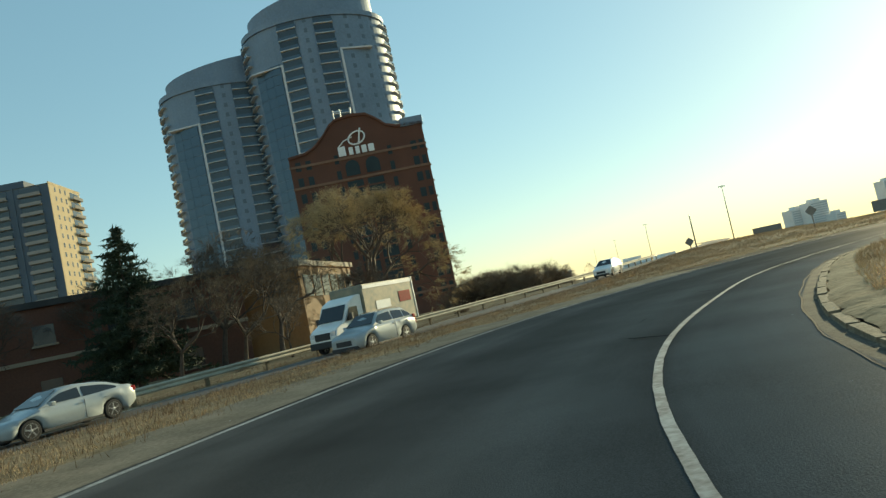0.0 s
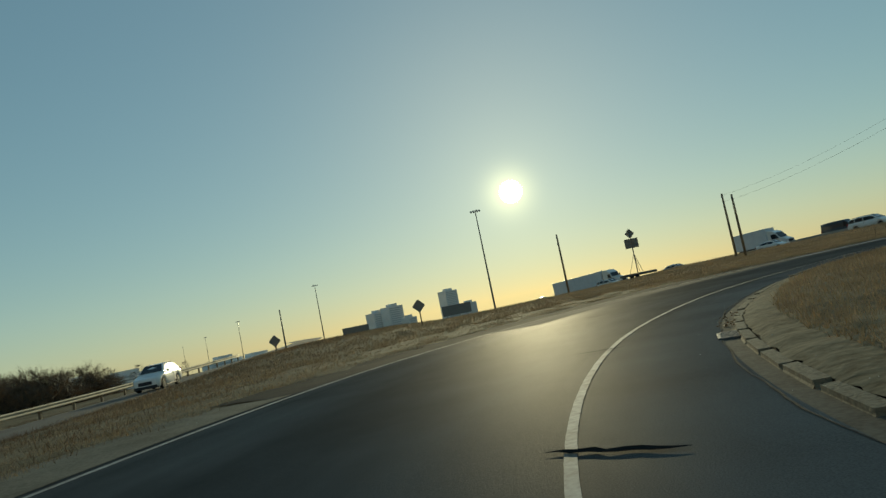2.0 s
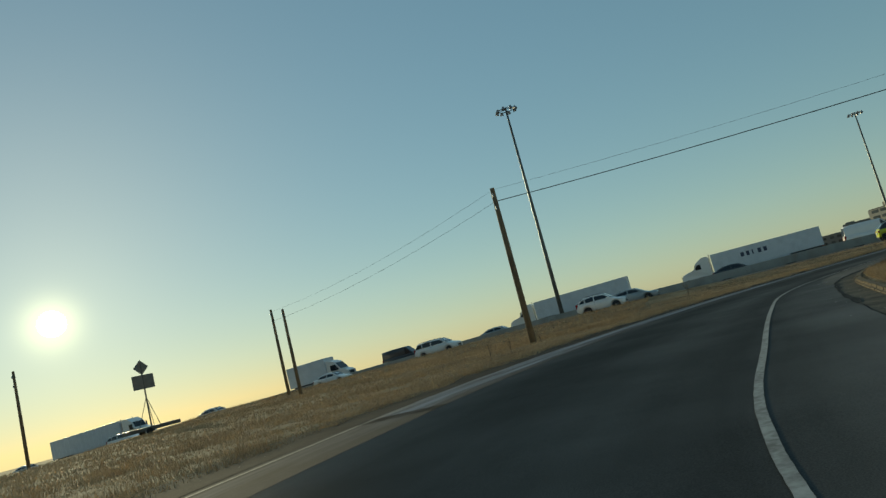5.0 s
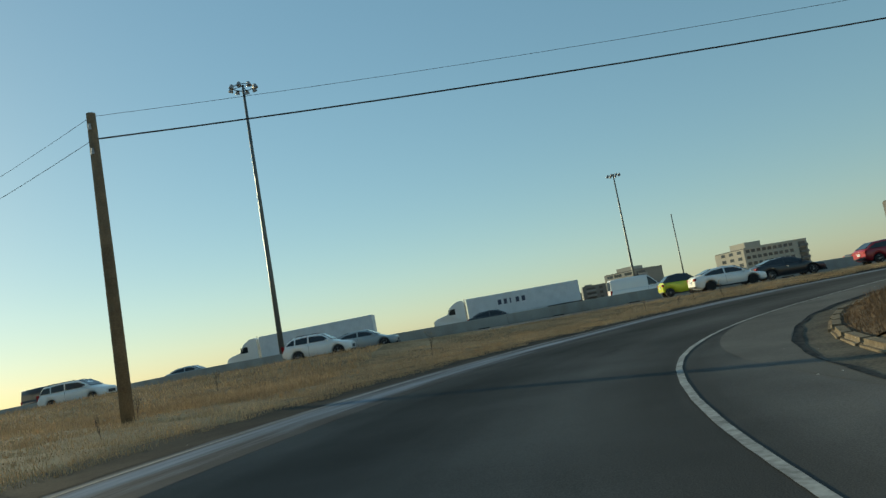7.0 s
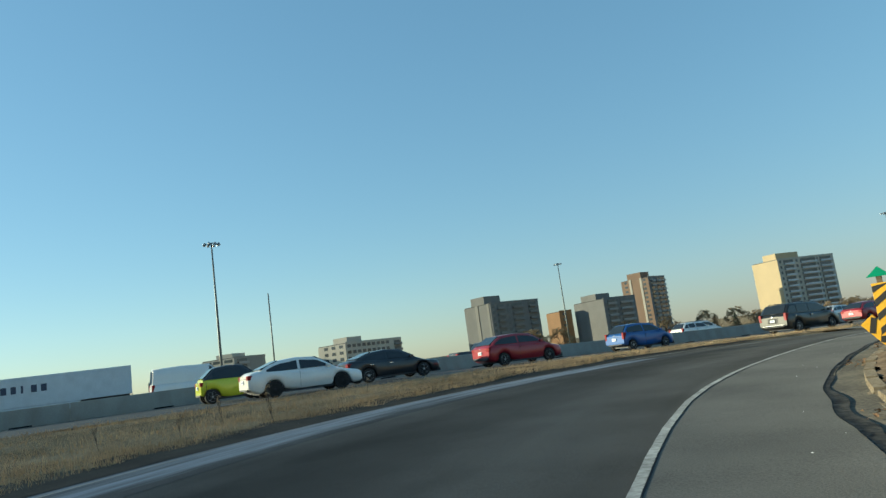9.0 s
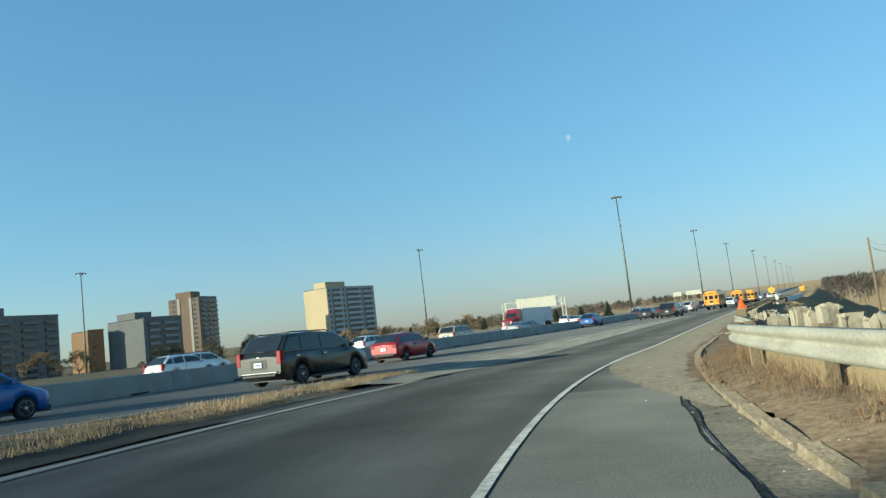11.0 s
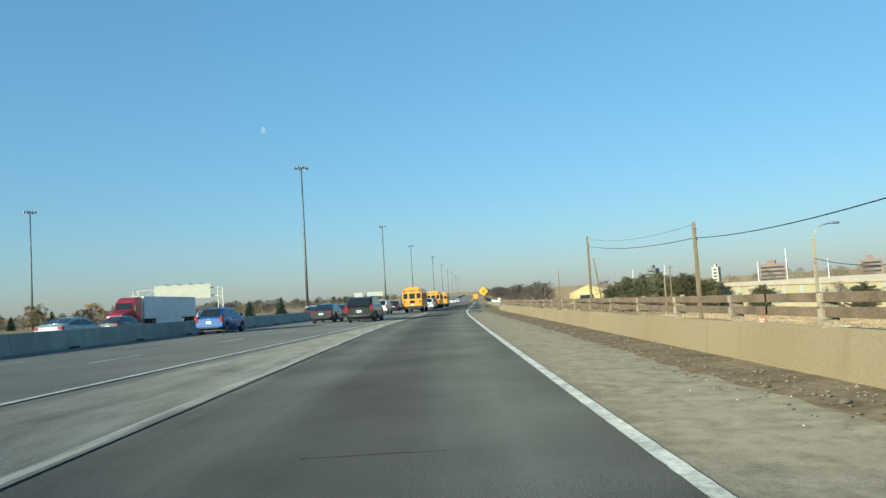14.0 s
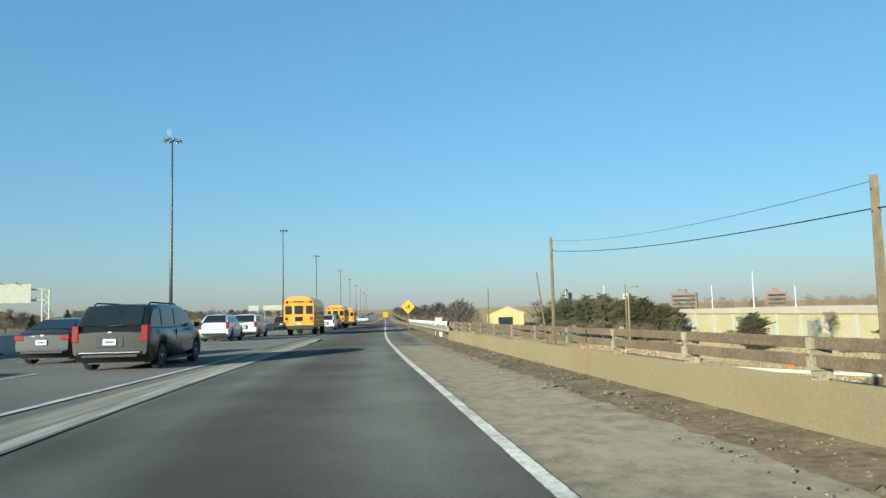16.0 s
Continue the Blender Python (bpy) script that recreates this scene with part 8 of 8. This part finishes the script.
# ---- dry grass on the verges ----
def grass(name, label, xs, ys, hmin, hmax, seed, wmax=.03, dz=0.0):
    g = np.random.default_rng(seed)
    z = land(xs, ys)
    n = len(xs)
    ang, h, w = g.uniform(0, 2 * np.pi, n), g.uniform(hmin, hmax, n) * g.uniform(.6, 1.3, n), g.uniform(.4, 1, n) * wmax
    lean = g.normal(0, .35, (n, 2)) * h[:, None]
    base = np.column_stack([xs, ys, z - .03 + dz])
    sd = np.column_stack([np.cos(ang) * w, np.sin(ang) * w, np.zeros(n)])
    tip = base + np.column_stack([lean, h])
    co = np.stack([base - sd, base + sd, tip], 1).reshape(-1, 3)
    me = bpy.data.meshes.new(name)
    me.vertices.add(3 * n)
    me.vertices.foreach_set("co", co.ravel())
    me.loops.add(3 * n)
    me.loops.foreach_set("vertex_index", np.arange(3 * n))
    me.polygons.add(n)
    me.polygons.foreach_set("loop_start", np.arange(0, 3 * n, 3))
    me.update()
    me.validate()
    return tagged(link(name, me, M_BLADE), label, "grass", kind="stuff")


g = np.random.default_rng(5)
i = g.integers(0, len(RR), 760000)
i = i[(RR[i, 1] < -40)]
off = RW[i] + 1.3 + 11.7 * g.random(len(i)) ** 1.5
xs, ys = RR[i, 0] - RT[i, 1] * off + g.normal(0, .4, len(i)), RR[i, 1] + RT[i, 0] * off + g.normal(0, .4, len(i))
lo = side_of(LEFT[::2], xs, ys) < np.where(xs < 48, -1.45, -2.15) - .35 * np.sin(xs * .9) * np.cos(ys * 1.1)
ok = lo & (xs > edge_x(ys) + .7) & (np.abs((xs - 91) * .868 - (ys + 99) * .496) > 3.9) & (ys < -50)
clump = .6 * np.sin(xs * 1.9 + np.sin(ys * .8) * 2) * np.cos(ys * 1.5 + np.cos(xs * .7)) + .9 * g.random(len(xs)) > .12
ok &= clump
xs, ys = xs[ok], ys[ok]
grass("verge_grass", "tall dry tan grass on the verge", xs, ys, np.where(xs < 48, .05, .04), np.where(xs < 48, .20, .13), 1, .010)
i = g.integers(0, len(RR), 330000)
i = i[~((RR[i, 1] > -60) & (RR[i, 0] < 20))]
off = 2.62 + 14 * g.random(len(i)) ** 1.7
xs, ys = RR[i, 0] + RT[i, 1] * off + g.normal(0, .2, len(i)), RR[i, 1] - RT[i, 0] * off + g.normal(0, .2, len(i))
ok = (side_of(RR[::2], xs, ys) > 2.62) & ~((xs < 27) & (ys > -97))
grass("bank_grass", "matted dry grass on the bank inside the loop", xs[ok], ys[ok], .05, .18, 2, .012, np.where(off[ok] < 4.8, .08, 0))
n = 50000
xs, ys = g.uniform(-7, 14, n), g.uniform(-150, -104, n)
ok = (xs > edge_x(ys) + .8)
grass("verge_grass", "rough dry grass beside the motorway", xs[ok], ys[ok], .08, .28, 3, .03)
n = 160000
u = g.uniform(0, 1, n)
xs, ys = 44 + 61 * u + g.uniform(-9, 9, n), -170 + 98 * u + g.uniform(-9, 9, n)
d_ex = (xs - 91) * .868 - (ys + 99) * .496
ok = (np.abs(d_ex) > 3.8) & (side_of(LEFT[::2], xs, ys) < -1.6)
ob = grass("verge_grass", "dark dry grass and weeds along the exit ramp", xs[ok], ys[ok], .06, .26, 4, .010)
ob.data.materials.clear()
ob.data.materials.append(M_DEADWEED)
n = 260000
xs, ys = g.uniform(8, 78, n), g.uniform(-150, -104, n)
d_ex = (xs - 91) * .868 - (ys + 99) * .496
ok = (d_ex < -4) & (side_of(LEFT[::2], xs, ys) < -8) & (g.random(n) < np.clip(1.25 - np.hypot(xs - 45, ys + 100) / 60, .15, 1))
grass("verge_grass", "thin dry grass on the flat ground beyond the verge", xs[ok], ys[ok], .06, .22, 9, .02)
n = 120000
xs, ys = g.uniform(7, 62, n), g.uniform(-34, 108, n)
ok = side_of(RIGHT[::3], xs, ys) > 4.2
grass("low_meadow_grass", "dry grass on the low ground beyond the parapet", xs[ok], ys[ok], .08, .3, 11, .035)
# tall weeds standing out of the verge
WEED = bare_tree("tall_weed", "tall dry seeded weed stalks on the verge", 1.9, .35, 51, M_BLADE, 2, 0, .06, 5, "tall weeds")
stand(WEED, 5.6, -100.5, 0)
r_ = random.Random(3)
for k in range(16):
    t = r_.uniform(-108, -66)
    x = r_.uniform(-4, 3) if t > -92 else r_.uniform(2, 26)
    y = t if t > -92 else r_.uniform(-112, -104)
    if side_of(LEFT[::2], np.array([x]), np.array([y]))[0] < -2:
        stand(copy_thing(WEED, Matrix()), x, y, 40 * k, r_.uniform(.45, .95))

# sandy bank with brown weeds behind the kerb, where the loop straightens
M_SAND = mat("sandy_bank", (0.085, 0.060, 0.040), 0.95, var=0.3, scale=2.2, bump=1, fine=14, color2=(0.205, 0.155, 0.105), spec=.03)
r_ = random.Random(17)
for sandy in (True, False):
    rows = []
    for i, (p, t) in enumerate(kerb_rows):
        if (p[0] < 26) != sandy or (p[0] < 20 and p[1] > -56):
            continue
        n = np.array([t[1], -t[0]])
        ko = kerb_at(p)
        spill = -.06 + .05 * math.sin(i * .31) + .04 * math.sin(i * 1.1) if sandy else -.08
        e = [ko - spill + r_.uniform(-.05, .05), ko + .3, 3.1 + .15 * math.sin(i * .4), 4.0 + .3 * math.sin(i * .23), 5.2]
        hs = [.05, .11 + r_.uniform(-.02, .02), .15 + r_.uniform(-.03, .03), .14 + r_.uniform(-.03, .03)]
        last = (p[0] + n[0] * e[4], p[1] + n[1] * e[4])
        rows.append([(p[0] + n[0] * d, p[1] + n[1] * d, p[2] + h) for d, h in zip(e, hs)] + [(*last, gz(*last) + .02)])
    tagged(strip("dirt_bank", rows, M_SAND if sandy else M_GRASS), "sandy dirt bank spilling over the kerb" if sandy else "dark earth bank behind the kerb", "dirt", kind="structure")
g = np.random.default_rng(6)
i = g.integers(0, len(FINE), 260000)
i = i[(FINE[i, 0] < 26) & (FINE[i, 1] < -56)]
off = 2.55 + 4.9 * g.random(len(i)) ** 1.3
xs, ys = FINE[i, 0] + FT[i, 1] * off, FINE[i, 1] - FT[i, 0] * off
ok = np.sin(xs * 2.3 + 1.5 * np.sin(ys * 1.1)) * np.cos(ys * 1.9) + .9 * g.random(len(xs)) > -.05
ob = grass("dead_weeds", "tangled dead brown weeds on the sandy bank", xs[ok], ys[ok], np.where(off[ok] < 2.9, .05, .08), np.where(off[ok] < 2.9, .15, .32), 7, .006, np.clip(FINE[i[ok], 2] + np.interp(off[ok], [2.5, 2.9, 4.0, 5.0], [.10, .17, .17, .05]) - land(xs[ok], ys[ok]), 0, .6))
ob.data.materials.clear()
ob.data.materials.append(M_DEADWEED)

# dead weeds and stems under the first guard rail
g = np.random.default_rng(23)
n = 26000
ys = g.uniform(-62, -34.5, n)
rx = np.interp(ys, G_RAIL[:, 1], G_RAIL[:, 0])
xs = rx - .75 + 1.5 * g.random(n) ** .8
ok = np.sin(xs * 4.1 + 2 * np.sin(ys * 1.7)) * np.cos(ys * 2.3) + .9 * g.random(n) > .15
xs, ys = xs[ok], ys[ok]
dz = np.interp(ys, G_RAIL[:, 1], G_RAIL[:, 2]) + .05 - land(xs, ys)
ob = grass("dead_weeds", "short dead weeds growing under the guard rail", xs, ys, .05, .22, 24, .006, dz)
ob.data.materials.clear()
ob.data.materials.append(M_DEADWEED)

# ---- dirt strip and litter by the parapet ----
rows = []
for y in np.arange(-60, 92, .3):
    x, z = wall_line(y)
    wide = 2.6 * float(smoothstep((-30 - y) / 22)) if y < -30 else 0
    rows.append([(x - .98 + .05 * math.sin(y * .9) + .03 * math.sin(y * 4.1) + r_.uniform(-.06, .06), y, z + .017), (x - .4 + r_.uniform(-.05, .05), y, z + .05 + r_.uniform(-.02, .02)), (x + .1 + wide * .5, y, z + .07), (x + .2 + wide, y, z + .06)])
tagged(strip("dirt_strip", rows, M_DIRT), "strip of brown roadside dirt along the parapet", "dirt", kind="structure")
rows = []
v, f = [], []
r_ = random.Random(8)
for _ in range(5200):
    y = r_.uniform(-66, 70)
    x, z = wall_line(y)
    wide = 2.4 * float(smoothstep((-30 - y) / 22)) if y < -30 else 0
    px = x - 1.5 * r_.random() ** 1.4 + wide * r_.random()
    s_ = r_.uniform(.008, .026) * (2.4 if r_.random() < (.25 if 8 < y < 40 else .07) else 1)
    n = len(v)
    c = Vector((px, y, z + .05 + s_ * .3))
    for d in ((1, 0, 0), (-.6, .8, 0), (-.5, -.9, 0), (.1, 0, .8)):
        v.append(c + Vector(d) * s_ * r_.uniform(.6, 1.3))
    f += [(n, n + 1, n + 3), (n + 1, n + 2, n + 3), (n + 2, n, n + 3)]
tagged(link("roadside_litter", data_mesh("roadside_litter", v, f), M_LITTER), "stones, dead leaves and grit along the parapet", "litter", kind="stuff")
v, f = [], []
for _ in range(700):
    k = r_.randrange(len(RR))
    p, t, w = RR[k], RT[k], RW[k]
    side = r_.uniform(1.2, 2.9) if r_.random() < .6 else -w - r_.uniform(.6, 3.5)
    c = Vector((p[0] + t[1] * side, p[1] - t[0] * side, 0))
    c.z = max(gz(c.x, c.y), p[2] - .02) + .03
    s_ = r_.uniform(.005, .015)
    n = len(v)
    for d in ((1, 0, 0), (-.6, .8, .2), (-.5, -.9, .1), (.1, 0, .6)):
        v.append(c + Vector(d) * s_ * r_.uniform(.6, 1.3))
    f += [(n, n + 1, n + 3), (n + 1, n + 2, n + 3), (n + 2, n, n + 3), (n, n + 2, n + 1)]
tagged(link("scattered_litter", data_mesh("scattered_litter", v, f), M_WHITELITTER), "scraps of pale litter along the road edges", "litter", kind="stuff")

# dead leaves gathered in the gutter, and broken concrete on the shoulder
M_LEAF = mat("dead_leaves", (0.16, 0.085, 0.04), 0.8, var=0.4, scale=6, fine=30, color2=(0.36, 0.22, 0.11))
v, f = [], []
r_ = random.Random(41)
for cx, cy, n in ((8.85, -75.9, 60), (8.3, -73.0, 130), (10.6, -79.3, 60), (13.6, -84.0, 50), (6.9, -70, 40), (17.5, -87.5, 40), (68.9, -91.5, 70), (70.3, -90.6, 110)):
    k = int(np.argmin(np.hypot(FINE[:, 0] - cx, FINE[:, 1] - cy)))
    for _ in range(n // 2):
        j = min(len(FINE) - 1, max(0, k + int(r_.gauss(0, 1.6))))
        p, t = FINE[j], FT[j]
        d = (2.04 if cx < 40 else 1.90) + r_.gauss(0, .06 if cx < 40 else .05)
        c = Vector((p[0] + t[1] * d + r_.gauss(0, .1), p[1] - t[0] * d + r_.gauss(0, .1), p[2] + .0 + r_.uniform(0, .07)))
        a, s_ = r_.uniform(0, 6.28), r_.uniform(.018, .04)
        u, w = Vector((math.cos(a), math.sin(a), r_.uniform(-.5, .5))) * s_, Vector((-math.sin(a), math.cos(a), r_.uniform(-.5, .5))) * s_ * .7
        m = len(v)
        v += [c - u, c - w + Vector((0, 0, .012)), c + u, c + w + Vector((0, 0, .012))]
        f += [(m, m + 1, m + 2), (m, m + 2, m + 3)]
tagged(link("dead_leaves", data_mesh("dead_leaves", v, f), M_LEAF), "brown dead leaves heaped in the gutter", "leaves", kind="stuff")
for k in range(14):
    s_ = r_.uniform(.025, .075)
    bm = box_bm(-s_, s_, -s_ * .7, s_ * .7, -s_ * .3, s_ * .45, s_ * .12)
    for q in bm.verts:
        q.co += Vector((r_.uniform(-.25, .25), r_.uniform(-.25, .25), r_.uniform(-.1, .1))) * s_
    x, y = 3.85 + r_.gauss(0, .3), -37.4 + r_.gauss(0, .35)
    ob = tagged(part("broken_concrete", bm, M_RUBBLE), "lump of broken grey concrete on the gritty shoulder", "rubble", "heap of broken concrete")
    ob.matrix_basis = pose(x, y, .27 + s_ * .2, r_.uniform(-20, 20), r_.uniform(-20, 20), r_.uniform(0, 180))

# iron grate over a drain in the gutter
k = int(np.argmin(np.hypot(FINE[:, 0] - 71.6, FINE[:, 1] + 89.7)))
p, t = FINE[k], FT[k]
GRATE = empty("drain_grate", pose(p[0] + t[1] * 1.83, p[1] - t[0] * 1.83, p[2] + .002, 0, 0, math.degrees(math.atan2(t[1], t[0]))), "dark iron drain grate set in the gutter", "drain")
part("pit", box_bm(-.36, .36, -.15, .15, -.02, .012), M_TAR, GRATE)
for s_ in (-1, 1):
    part("frame_bar", box_bm(-.38, .38, s_ * .155 - .02, s_ * .155 + .02, -.02, .028, .004), M_DARKSTEEL, GRATE)
    part("frame_bar", box_bm(s_ * .37 - .02, s_ * .37 + .02, -.134, .134, -.02, .028, .004), M_DARKSTEEL, GRATE)
for j in range(9):
    x = -.30 + .075 * j
    part("grate_bar", box_bm(x - .014, x + .014, -.134, .134, .0, .026, .003), M_DARKSTEEL, GRATE)
